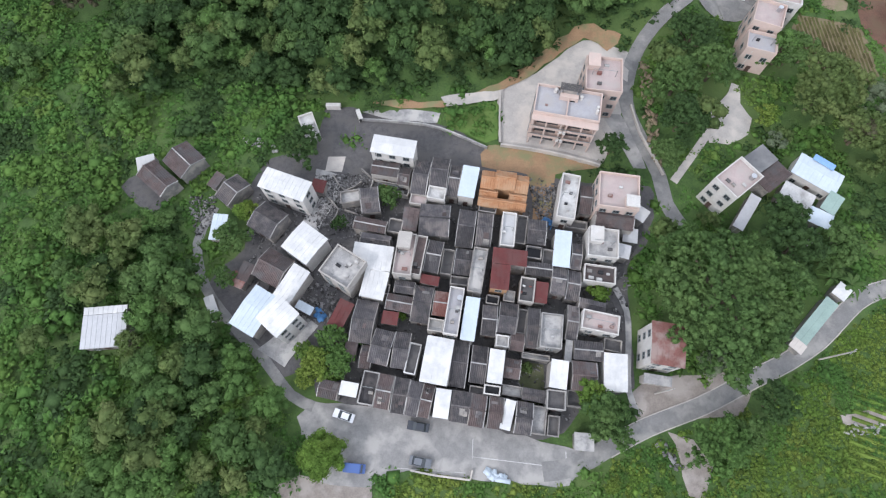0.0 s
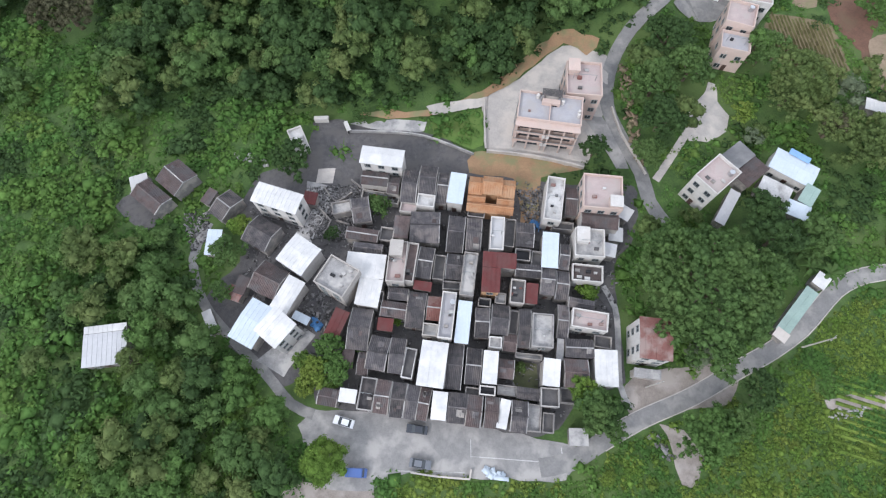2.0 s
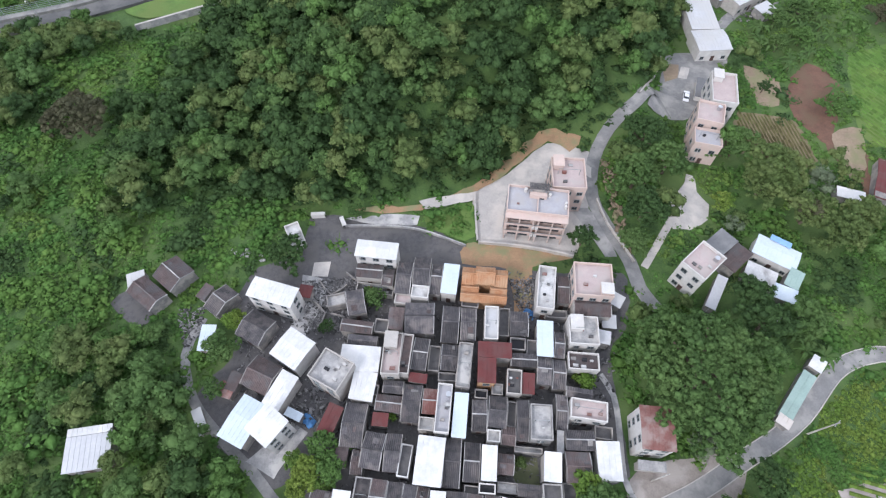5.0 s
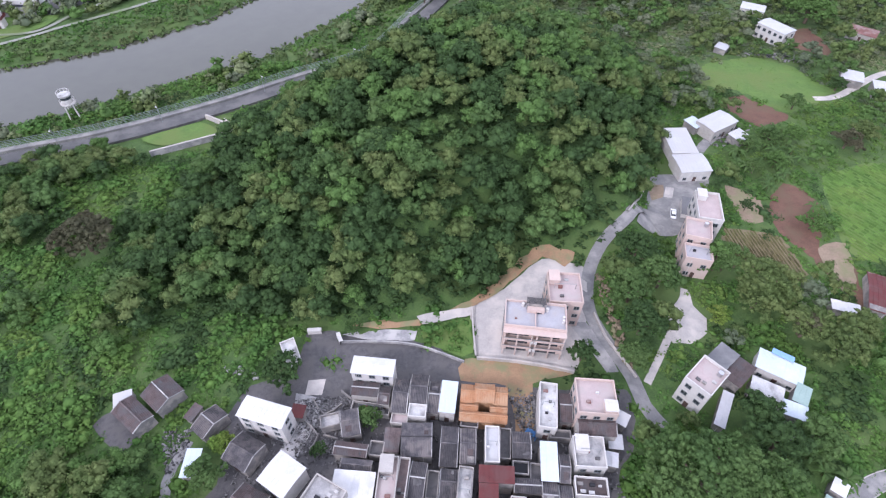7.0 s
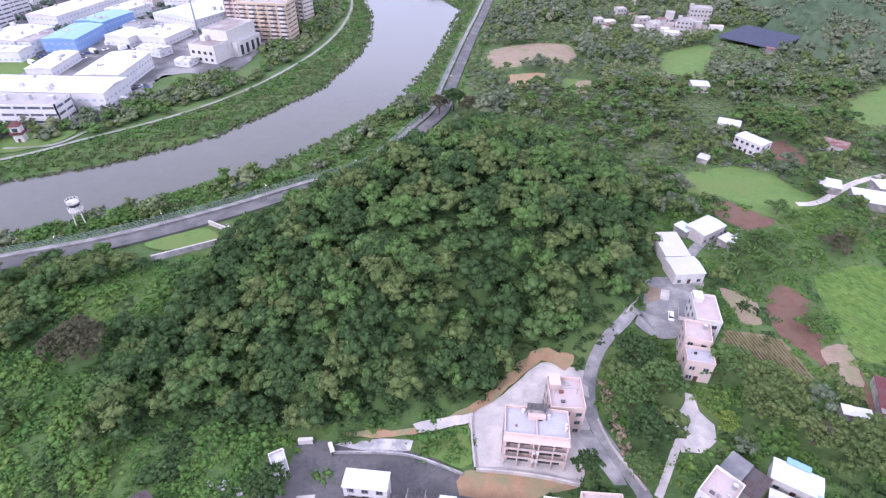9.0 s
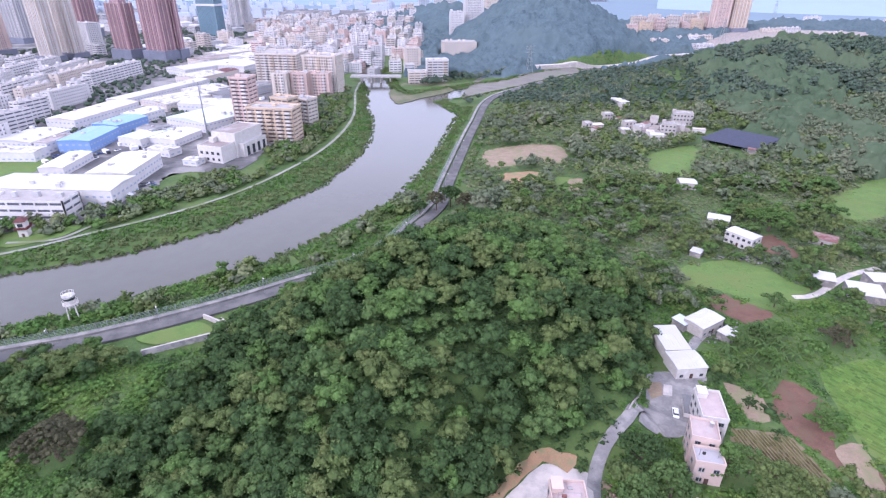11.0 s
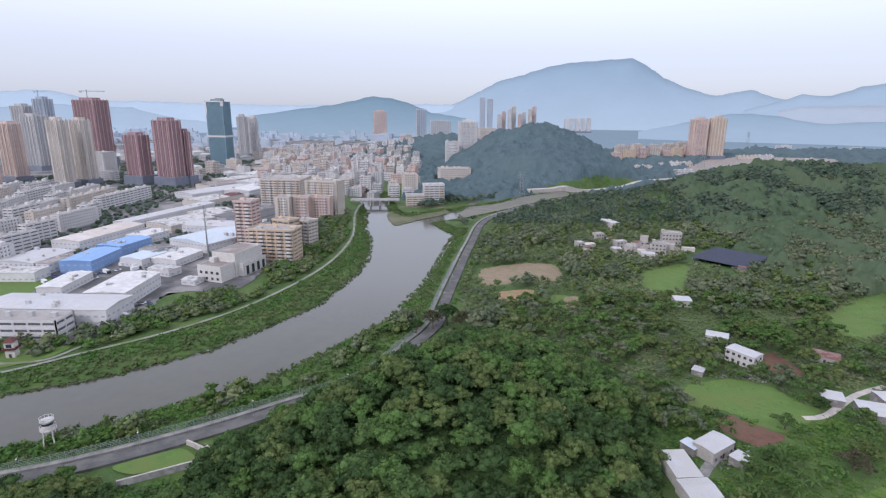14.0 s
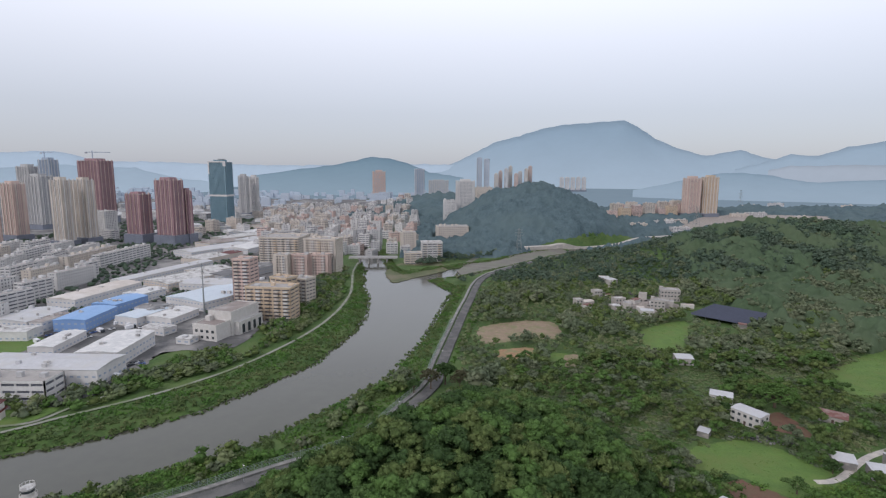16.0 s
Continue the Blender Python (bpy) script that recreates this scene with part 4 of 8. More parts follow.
        for px, py, q in ((-w * 0.21, d * 0.36, 0.45), (w * 0.19, d * 0.24, 0.42), (w * 0.46, -d * 0.02, 0.35), (w * 0.455, -d * 0.16, 0.35)):
            bm = bmesh.new()
            bmesh.ops.create_cone(bm, segments=12, radius1=q, radius2=q * 0.96, depth=1.1, cap_ends=True, matrix=Matrix.Translation((px, py, h - 0.28)))
            part("water_tank", bm, M["whitewall"], ob, "white roof tank")
    if "tank" in extra:
        bm = bmesh.new()
        bmesh.ops.create_cone(bm, segments=14, radius1=0.6, radius2=0.6, depth=1.3, cap_ends=True, matrix=Matrix.Translation((w * 0.28, d * 0.28, h - 0.2)))
        part("water_tank", bm, M["steel"], ob, "steel roof tank")
    if "clutter" in extra or (roof == "flat" and w * d > 18 and y < 110):
        for k in range(5 if "clutter" in extra else rnd.randint(1, 4)):
            s = rnd.uniform(0.25, 0.6)
            cx, cy = rnd.uniform(-0.35, 0.35) * w, rnd.uniform(-0.35, 0.35) * d
            bm = bmesh.new()
            box(bm, cx - s, cx + s, cy - s * 0.6, cy + s * 0.6, h - 0.83, h - 0.83 + rnd.uniform(0.3, 0.8))
            part("roof_crate", bm, M[rnd.choice(["concrete", "greywall", "alley", "dark", "stained", "rust"])], ob)
    if "balcony" in extra:
        for k in range(storeys):
            z = eave / storeys * k
            for sx in (-1, 1):
                c = sx * w * 0.25
                if k:
                    bm = bmesh.new()
                    box(bm, c - w * 0.21, c + w * 0.21, -d / 2 - 1.5, -d / 2, z - 0.15, z)
                    box(bm, c - w * 0.21, c + w * 0.21, -d / 2 - 1.5, -d / 2 - 1.4, z, z + 0.95)
                    box(bm, c - w * 0.21, c - w * 0.21 + 0.1, -d / 2 - 1.4, -d / 2, z, z + 0.95)
                    box(bm, c + w * 0.21 - 0.1, c + w * 0.21, -d / 2 - 1.4, -d / 2, z, z + 0.95)
                    part("balcony", bm, M[wall], ob)
                bm = bmesh.new()
                box(bm, c - w * 0.17, c + w * 0.17, -d / 2 - 0.05, -d / 2 + 0.02, z + 0.1, z + 2.3)
                part("balcony_door", bm, M["glass"], ob, "dark sliding glass door")
        for cx in (-0.48, -0.27, -0.04, 0.04, 0.27, 0.48):
            bm = bmesh.new()
            box(bm, cx * w - 0.16, cx * w + 0.16, -d / 2 - 1.62, -d / 2 - 1.30, 0, eave - 0.25)
            part("column", bm, M[wall], ob)
        bm = bmesh.new()
        box(bm, -w / 2 - 0.1, w / 2 + 0.1, -d / 2 - 1.75, -d / 2 - 0.06, eave - 0.25, eave)
        part("shade_slab", bm, M[wall], ob)
        for k in range(1, storeys):
            z = eave / storeys * k
            bm = bmesh.new()
            box(bm, -w / 2, w / 2, -d / 2 - 1.72, -d / 2 - 1.56, z + 0.98, z + 1.10)
            part("handrail", bm, M["metal"], ob)
            for sx in (-1, 1):
                bm = bmesh.new()
                c = sx * w * 0.03
                box(bm, c - 0.35, c + 0.35, -d / 2 - 1.95, -d / 2 - 1.4, z - 0.5, z + 0.25)
                part("air_conditioner", bm, M["whitewall"], ob, "white air-conditioning unit")
    return ob


# farmhouses in the scrub
house(-71.6, 54.0, 8.5, 4.9, -35, 4.0, top="brown")
house(-66.8, 59.4, 6.8, 6.8, -37, 4.0, top="brown")
house(-75.8, 58.0, 4.2, 3.9, 22, 3.0, "sheet", top="greysheet", sides="")
house(-53.6, 52.7, 4.3, 6.7, -34, 4.0)
house(-58.2, 55.0, 2.5, 4.0, -26, 3.2, "sheet", top="brown", sides="")
house(-55.0, 43.6, 3.4, 6.2, 1, 3.0, "sheet", top="bluewhite", sides="", label="shed with a pale blue sheet roof beside the lane")
house(-52.1, 25.1, 2.1, 5.8, 30, 2.6, "sheet", top="greysheet", sides="", label="long pale shed beside the lane")
house(-72.8, 18.0, 9.2, 7.0, 10, 4.0, "sheet", top="greysheet", label="isolated shed with a grey-white sheet roof")
# white strip of the shed roof, built as a narrow shed
house(-73.55, 22.3, 9.0, 1.6, 10, 4.2, "sheet", top="white", sides="", label="narrow bright white strip along the north edge of the isolated shed")
# west cluster
house(-40.2, 53.0, 11.1, 5.1, -15, 8.5, "sheet", wall="whitewall", storeys=3, sides="se", label="white three-storey house under a white sheet roof")
house(-34.3, 55.9, 3.2, 3.2, -8, 3.0, "sheet", top="redsheet", sides="")
house(-43.9, 45.9, 6.4, 6.4, -26, 4.5)
house(-34.0, 40.5, 7.2, 7.4, -31, 6.5, "sheet", wall="whitewall", storeys=2)
house(-24.5, 35.3, 7.3, 6.9, -27, 8.5, "flat", wall="cream", top="concrete", storeys=3, sides="sw", extra="clutter", label="cream three-storey house with a concrete roof terrace")
house(-19.0, 38.8, 8.7, 5.6, -3, 6.0, "sheet", wall="whitewall")
house(-17.8, 32.9, 5.2, 6.2, -7, 5.5, "sheet", wall="whitewall")
house(-20.7, 46.7, 7.3, 2.5, -6, 4.5, top="brown")
house(-19.1, 43.2, 6.6, 2.3, -4, 4.5)
house(-40.4, 34.9, 6.6, 6.5, -23, 4.5, top="brown")
house(-35.5, 31.6, 4.3, 8.0, -25, 5.0, "sheet", wall="cream")
house(-42.2, 25.0, 6.2, 9.6, -25, 5.0, "sheet", top="bluewhite")
house(-35.8, 23.5, 6.3, 6.5, -36, 9.0, "sheet", wall="whitewall", storeys=3, sides="se", label="white three-storey house with rows of small windows")
house(-32.3, 27.0, 3.9, 1.9, -23, 3.0, "sheet", top="bluewhite", sides="")
house(-24.2, 26.0, 3.4, 6.3, -20, 4.0, "sheet", top="redsheet", label="shed with a dark red sheet roof")
house(-21.7, 52.9, 4.1, 5.8, 13, 4.5)
house(-46.6, 33.7, 2.8, 4.2, -17, 3.2, "sheet", top="brown", sides="")
# middle columns
house(-19.1, 25.0, 4.6, 8.6, -4, 4.5)
house(-14.7, 20.0, 4.2, 6.7, -8, 4.5)
house(-10.6, 19.7, 3.2, 7.0, -3, 4.5)
house(-8.0, 18.2, 2.3, 6.2, -7, 4.6, "flat", wall="stained", top="alley", sides="s")
house(-3.0, 18.1, 5.6, 9.4, -5, 6.2, "sheet", wall="cream", storeys=2)
house(1.5, 18.1, 3.4, 9.0, -3, 4.6)
# front row on the parking lot
house(-20.1, 11.0, 3.6, 2.8, -5, 4.3, "sheet")
house(-16.2, 11.6, 3.2, 6.5, -5, 4.3, "flat", wall="lot", top="tile", label="old village house with a dark flat roof and pale parapet")
house(-13.0, 11.2, 3.1, 6.3, -5, 4.5, top="brown", wall="cream")
house(-9.7, 10.7, 3.0, 6.5, -3, 4.5)
house(-6.9, 10.4, 2.7, 6.3, -7, 4.5, wall="cream")
house(-4.4, 10.2, 2.3, 6.0, -8, 4.5, top="brown")
house(-1.2, 9.9, 3.1, 5.6, -3, 5.2, "sheet", wall="whitewall")
house(2.5, 9.7, 3.8, 5.6, -3, 4.5)
house(5.9, 9.3, 3.1, 5.8, -5, 4.5, top="brown")
house(9.5, 9.2, 2.9, 5.7, -3, 4.5, top="brown", wall="cream")
house(11.9, 9.0, 2.1, 5.8, -10, 4.8, "sheet", wall="whitewall")
house(15.1, 8.7, 3.3, 5.7, -4, 4.5)
# columns east of the long alley
house(5.5, 18.3, 3.2, 7.1, -3, 4.6)
house(8.9, 18.0, 3.1, 6.7, -3, 6.2, "sheet", wall="whitewall", storeys=2)
house(8.5, 13.4, 3.2, 1.8, -3, 5.0, "flat", wall="whitewall", top="dark")
house(12.3, 18.1, 3.4, 3.5, -4, 4.2, top="brown")
house(21.5, 17.6, 3.5, 5.6, -4, 6.2, "sheet", wall="cream", storeys=2)
house(21.3, 12.7, 3.7, 3.7, -1, 5.0, "flat", wall="lot", top="alley")
house(27.7, 23.1, 5.8, 3.5, -0, 4.6)
house(26.9, 17.9, 5.0, 5.4, -1, 4.6, top="brown")
house(33.1, 19.2, 4.8, 7.5, -0, 5.2, "sheet", wall="whitewall")
house(29.8, 28.9, 7.5, 4.0, -7, 6.5, "flat", wall="whitewall", top="pinkroof", storeys=2, sides="s")
house(28.5, 32.8, 5.5, 1.8, -8, 4.5)
house(19.8, 26.2, 4.4, 7.1, -2, 6.3, "flat", wall="lot", top="concrete", storeys=2)
house(16.2, 26.9, 2.5, 8.0, -3, 4.6)
house(10.9, 28.4, 3.8, 6.1, -4, 4.8)
house(7.1, 27.6, 3.1, 6.0, -1, 4.6)
house(10.0, 23.4, 2.6, 2.3, -3, 5.0, "flat", wall="whitewall", top="concrete")
house(-0.5, 28.4, 3.0, 10.0, -4, 6.8, "flat", wall="whitewall", top="blueroof", storeys=2, extra="tank")
house(3.0, 27.2, 3.0, 9.1, -4, 6.2, "sheet", top="bluewhite", wall="whitewall")
house(3.8, 37.8, 3.0, 9.9, -5, 6.5, "flat", wall="greywall", top="concrete")
house(10.4, 41.1, 7.4, 3.6, -2, 7.0, "sheet", top="redsheet", wall="greywall", sides="", rise=0.05)
house(8.6, 36.5, 4.0, 5.55, -2, 7.0, "sheet", top="redsheet", wall="brickwall", storeys=2, rise=0.05, label="orange brick house under a dark red sheet roof")
house(-12.0, 39.6, 3.9, 9.3, -2, 7.5, "flat", wall="cream", top="pinkroof", storeys=2, extra="stair")
house(-9.0, 39.8, 2.2, 8.9, -5, 6.8, "flat", wall="cream", top="brown", storeys=2, sides="")
house(-5.9, 40.4, 3.3, 6.9, -6, 5.4)
house(-6.2, 35.0, 4.0, 2.1, -6, 5.0, "sheet", top="redsheet", sides="")
house(-7.3, 29.8, 3.9, 7.5, -4, 4.6)
house(-3.3, 30.2, 3.3, 4.9, -3, 4.6, top="rust")
house(-13.7, 26.2, 3.4, 2.8, -3, 4.2, "sheet", top="redsheet", sides="")
house(-4.0, 25.4, 3.1, 2.6, -4, 5.0, "flat", wall="cream", top="stained")
house(-12.1, 29.5, 5.6, 3.0, -5, 4.6, top="brown")
house(-11.4, 33.0, 4.3, 2.3, -3, 4.6)
# north rows
house(-6.5, 48.9, 6.6, 7.1, 1, 5.6)
house(0.6, 47.9, 3.8, 8.5, -3, 4.8)
house(4.7, 48.1, 3.4, 7.5, -2, 4.6)
house(0.6, 39.9, 3.7, 5.5, -3, 4.8)
house(0.3, 58.9, 3.8, 7.7, -6, 5.8, "sheet", top="bluewhite", wall="whitewall")
house(-6.5, 60.8, 4.0, 6.8, -3, 5.8)
house(-6.7, 55.4, 4.0, 3.0, -5, 5.6, "flat", wall="whitewall", top="stained")
house(-10.7, 59.3, 3.6, 8.0, -4, 5.4)
house(-10.7, 53.9, 3.7, 2.5, -6, 4.6, "flat", wall="cream", top="pinkroof")
house(-3.0, 59.4, 2.6, 7.5, -4, 4.8)
house(-17.4, 64.8, 10.1, 4.6, -5, 8.5, "sheet", wall="whitewall", storeys=3, sides="sw", label="white three-storey house with dark windows and a white roof")
house(-19.1, 60.8, 6.3, 3.1, -4, 5.0, top="brown", wall="cream")
house(-14.6, 59.5, 2.7, 4.0, -4, 4.6, top="brown", wall="cream")
house(9.8, 47.6, 3.0, 7.8, -2, 6.8, "flat", wall="whitewall", top="greysheet", storeys=2)
house(16.3, 48.4, 4.0, 5.5, -2, 4.8)
house(15.8, 43.5, 3.4, 2.7, -4, 4.6, "flat", wall="greywall", top="dark")
house(22.9, 57.1, 4.0, 10.9, -7, 6.3, "flat", wall="whitewall", top="stained", storeys=2)
house(27.1, 57.4, 2.8, 6.5, -3, 4.8, top="brown")
house(33.2, 57.8, 8.7, 8.3, -3, 9.5, "flat", wall="pinkwall", top="pinkroof", storeys=3, sides="sw", extra="stair front", label="pink three-storey house with white parapets")
house(33.1, 52.7, 8.4, 4.5, -2, 6.0, top="brown", wall="cream")
house(39.5, 55.4, 3.5, 3.3, -32, 4.0, "sheet", top="greysheet", sides="")
house(30.5, 46.5, 6.5, 6.6, -2, 6.5, "flat", wall="whitewall", top="concrete", storeys=2, extra="clutter stair")
house(30.1, 39.8, 6.7, 3.8, -3, 5.0, "flat", wall="whitewall", top="brown", extra="clutter")
house(35.6, 45.9, 2.9, 3.2, -11, 4.0, "sheet", top="greysheet", sides="")
house(21.8, 44.6, 3.7, 8.3, -3, 5.8, "sheet", top="bluewhite", wall="cream")
house(25.1, 43.5, 2.2, 5.6, -5, 4.8)
house(21.3, 37.7, 3.1, 6.0, -4, 4.8)
house(14.6, 34.7, 3.1, 5.3, -4, 5.4, "flat", wall="cream", top="alley", extra="clutter")
house(17.7, 34.5, 2.7, 4.6, -4, 5.0, "sheet", top="redsheet", wall="greywall", sides="")
house(17.0, 39.7, 5.8, 2.6, -2, 4.8)
# the big pink pair and the farms north and east
house(21.5, 78.5, 15.0, 7.7, -6, 11.0, "flat", wall="pinkwall", top="blueroof", storeys=3, sides="ew", extra="pergola balcony", label="large pink three-storey house with balconies and a blue-grey roof")
house(30.0, 87.7, 8.5, 9.6, -2, 10.5, "flat", wall="pinkwall", top="pinkroof", storeys=3, sides="swe", extra="stair", label="pink three-storey house with a tiled roof")
house(77.4, 120.2, 7.0, 12.0, -11, 10.0, "flat", wall="whitewall", top="pinkroof", storeys=3, sides="sw", extra="stair")
house(71.5, 110.5, 7.1, 7.6, -17, 10.0, "flat", wall="pinkwall", top="pinkroof", storeys=3, sides="sw", extra="tank")
house(69.9, 103.1, 7.3, 5.7, -12, 8.0, "flat", wall="pinkwall", top="blueroof", storeys=2, sides="sw")
house(80.9, 159.3, 9.2, 14.2, 3, 5.0, "sheet", wall="whitewall", top="greysheet", label="long farm shed with a pale grey sheet roof")
house(81.8, 147.0, 10.8, 9.6, 6, 5.0, "sheet", wall="whitewall", label="long white farm shed")
house(98.3, 171.8, 13.4, 8.6, 33, 5.0, "sheet", wall="cream")
house(90.5, 172.5, 5.0, 6.0, 33, 3.6, "sheet", top="bluewhite", sides="")
house(104.9, 165.4, 6.4, 5.6, 33, 3.2, "sheet", top="greysheet", sides="")
house(59.4, 63.3, 6.4, 8.5, -47, 10.0, "flat", wall="whitewall", top="pinkroof", storeys=3, sides="sw", extra="tank", label="white three-storey farmhouse with a pink roof terrace")
house(67.5, 71.4, 5.1, 6.6, -50, 5.0, "sheet", top="darkroof", wall="greywall", sides="")
house(70.3, 67.4, 4.6, 7.6, -48, 4.6, "sheet", top="brown", wall="greywall", sides="")
house(64.1, 58.4, 2.5, 9.6, -30, 3.4, "sheet", top="greysheet", sides="")
house(80.9, 69.2, 10.6, 6.2, -31, 4.4, "sheet", top="bluewhite", wall="whitewall")
house(82.6, 72.2, 5.1, 1.6, -33, 4.6, "sheet", top="bluesheet", sides="")
house(75.6, 63.3, 7.3, 4.2, -29, 4.0, "sheet", top="stained", wall="greywall", sides="")
house(80.0, 58.2, 5.6, 4.0, -24, 3.8, "sheet", top="bluewhite", sides="")
house(83.2, 62.0, 3.4, 5.4, -34, 4.2, "sheet", top="teal", sides="")
house(78.1, 52.2, 2.3, 2.5, -19, 3.0, "sheet", top="white", sides="")
house(42.3, 25.0, 6.7, 8.6, -4, 9.5, "sheet", top="rust", wall="whitewall", storeys=3, sides="ws", label="tall white house with a rusty red roof beside the banyan")
house(42.1, 18.7, 5.7, 2.0, -4, 3.4, "sheet", top="concrete", wall="cream", sides="")
house(76.3, 34.1, 2.9, 12.9, -40, 3.0, "sheet", top="teal", sides="", label="long pale teal shed beside the road")
house(82.6, 41.2, 3.0, 3.4, -40, 3.4, "sheet", top="white", sides="", label="small white lean-to at the end of the teal shed")
house(72.0, 28.6, 3.0, 2.4, -40, 2.6, "sheet", top="tansheet", sides="", label="small tan lean-to at the end of the teal shed")
house(27.4, 5.4, 3.9, 3.4, 1, 2.6, "sheet", top="concrete", wall="greywall", sides="")
house(106.7, 88.6, 7.2, 3.4, -17, 3.0, "sheet", sides="")
house(117.7, 93.8, 4.6, 14.4, -25, 3.5, "sheet", top="redsheet", sides="")
# farms beyond the hill
house(120.6, 232.5, 5.3, 5.4, -40, 3.0, "sheet", top="greysheet", sides="")
house(165.8, 207.6, 8.6, 8.8, -26, 4.0, "sheet", sides="")
house(176.1, 196.1, 13.1, 11.5, -20, 4.0, "sheet", sides="")
house(190.0, 204.7, 13.9, 8.7, -5, 5.0, "sheet", sides="")
house(152.6, 326.9, 10.6, 9.8, -9, 5.0, "sheet", wall="cream")
house(180.8, 575.8, 10.8, 18.9, 19, 5.0, "sheet", sides="")

house(144.5, 264.5, 11.0, 8.0, -28, 7.0, "sheet", wall="whitewall", storeys=2, sides="sw", label="white two-storey farmhouse under a sheet roof")
house(148.0, 244.5, 14.5, 8.5, -58, 7.0, "sheet", wall="whitewall", storeys=2, sides="swe", label="long white two-storey farmhouse under a white sheet roof")
house(190.5, 247.5, 12.0, 9.0, -38, 4.0, "sheet", top="rust", wall="cream", sides="s", label="low farm shed with a rusty patched roof")
house(188.0, 458.0, 12.0, 10.0, -22, 10.0, "flat", wall="cream", top="concrete", storeys=3, sides="sw", extra="stair", label="cream three-storey hamlet house with many windows")
house(213.5, 495.0, 17.0, 11.0, -12, 11.0, "flat", wall="cream", top="concrete", storeys=3, sides="sw", extra="stair", label="tan three-storey hamlet house with an open roof terrace")
house(172.5, 441.5, 11.0, 8.0, -14, 5.0, "sheet", wall="whitewall", sides="s", label="low white hamlet house")
house(131.0, 473.0, 10.0, 8.0, 16, 5.0, "sheet", wall="cream", top="tansheet", sides="s", label="small cream house at the edge of the hamlet")
house(152.0, 462.0, 8.0, 8.0, 19, 4.0, "sheet", top="stained", wall="cream", sides="")
patch("brown_yard", [(150, 243), (158, 236), (168, 230), (172, 240), (170, 256), (158, 252)], M["redsoil"], "red-brown muddy farm yard", "yard", 0.07, 1.2)
patch("hamlet_yard", [(150, 455), (176, 446), (205, 452), (215, 480), (190, 500), (160, 485)], M["yarddirt"], "pale bare ground between the hamlet houses", "yard", 0.07, 1.5)


def net_shed(x, y, rot, rows, length, step):
    """A low growing shed: dark netting stretched in rows over posts."""
    keep(x, y, length, rows * step, rot)
    ob = thing("growing_shed", x, y, 0, rot, "wide low growing shed under rows of dark blue-grey netting", "shed")
    for k in range(rows):
        c = (k - (rows - 1) / 2) * step
        bm = bmesh.new()
        v = box(bm, -length / 2, length / 2, c - step * 0.44, c + step * 0.44, 3.0, 3.12)
        bmesh.ops.bisect_plane(bm, geom=bm.verts[:] + bm.edges[:] + bm.faces[:], plane_co=(0, c, 0), plane_no=(0, 1, 0))
        for q in bm.verts:
            q.co.z += 1.3 * (1 - abs(q.co.y - c) / (step * 0.44))
        net = part("net_roof", bm, M["netting"], ob, "dark netting")
        bm = bmesh.new()
        box(bm, -length / 2, length / 2, c + step * 0.44, c + step * 0.56, 2.9, 3.05)
        part("gutter", bm, M["greysheet"], net)
        for i in range(5):
            bm = bmesh.new()
            px = (i / 4 - 0.5) * (length - 0.6)
            box(bm, px - 0.1, px + 0.1, c - 0.1, c + 0.1, 0, 3.9)
            part("post", bm, M["metal"], ob)


net_shed(238.0, 433.0, -48, 9, 44.0, 5.4)
house(236.0, 402.5, 14.0, 7.0, -20, 4.0, "sheet", top="rust", sides="", label="low brick-red shed beside the growing shed")

# lean-tos, yards and ruins between the rows
house(-17.8, 57.4, 9.0, 2.4, -7, 2.2, "flat", "cream", "alley", sides="", label="low walled yard with cream walls")
house(12.9, 48.9, 2.4, 6.8, -4, 4.0, "flat", "greywall", "alley", sides="")
house(19.3, 42.9, 2.9, 3.5, -5, 4.0, "flat", "greywall", "alley", sides="")
house(24.6, 37.0, 2.8, 6.2, -5, 4.2, sides="")
house(0.1, 35.7, 3.8, 1.8, -2, 4.0, "flat", "greywall", "alley", sides="")
house(-17.7, 17.8, 2.4, 4.3, -3, 3.5, top="brown", sides="")
house(-24.3, 10.6, 4.1, 3.1, -7, 3.5, top="brown", sides="")
house(5.5, 13.0, 2.9, 2.0, -4, 3.4, "flat", "greywall", "alley", sides="")
house(12.7, 13.8, 4.0, 2.0, -4, 3.2, "flat", "greywall", "concrete", sides="")
house(17.1, 13.3, 4.7, 2.0, -4, 3.6, sides="")
house(17.2, 21.1, 5.7, 1.1, -3, 3.2, "flat", "greywall", "concrete", sides="")
house(25.8, 13.4, 4.1, 3.1, -2, 3.2, "flat", "greywall", "alley", sides="", label="roofless ruined stone house with dark floor")
house(18.3, 8.6, 2.7, 5.3, -4, 3.4, "flat", "greywall", "concrete", sides="")
house(21.2, 7.8, 2.3, 3.9, -3, 3.0, "flat", "greywall", "alley", sides="", label="roofless ruined stone house with dark floor")
house(32.9, 24.8, 3.6, 2.5, -6, 4.0, "flat", "greywall", "alley", sides="")
house(37.5, 50.2, 3.3, 3.4, -4, 3.0, "sheet", "greywall", "greysheet", sides="")
house(25.4, 51.6, 4.7, 1.9, -3, 3.2, "flat", "greywall", "alley", sides="")
house(-47.8, 31.8, 3.4, 3.3, -17, 3.0, "sheet", "greywall", "rust", sides="")
house(-39.5, 71.9, 3.6, 6.5, 27, 3.0, "flat", "whitewall", "stained", sides="", label="white ruined outbuilding behind the village")
house(8.4, 30.0, 1.2, 2.9, -6, 3.6, "sheet", "greywall", "alley", sides="")
house(24.5, 28.8, 2.4, 7.0, -4, 4.2, sides="")
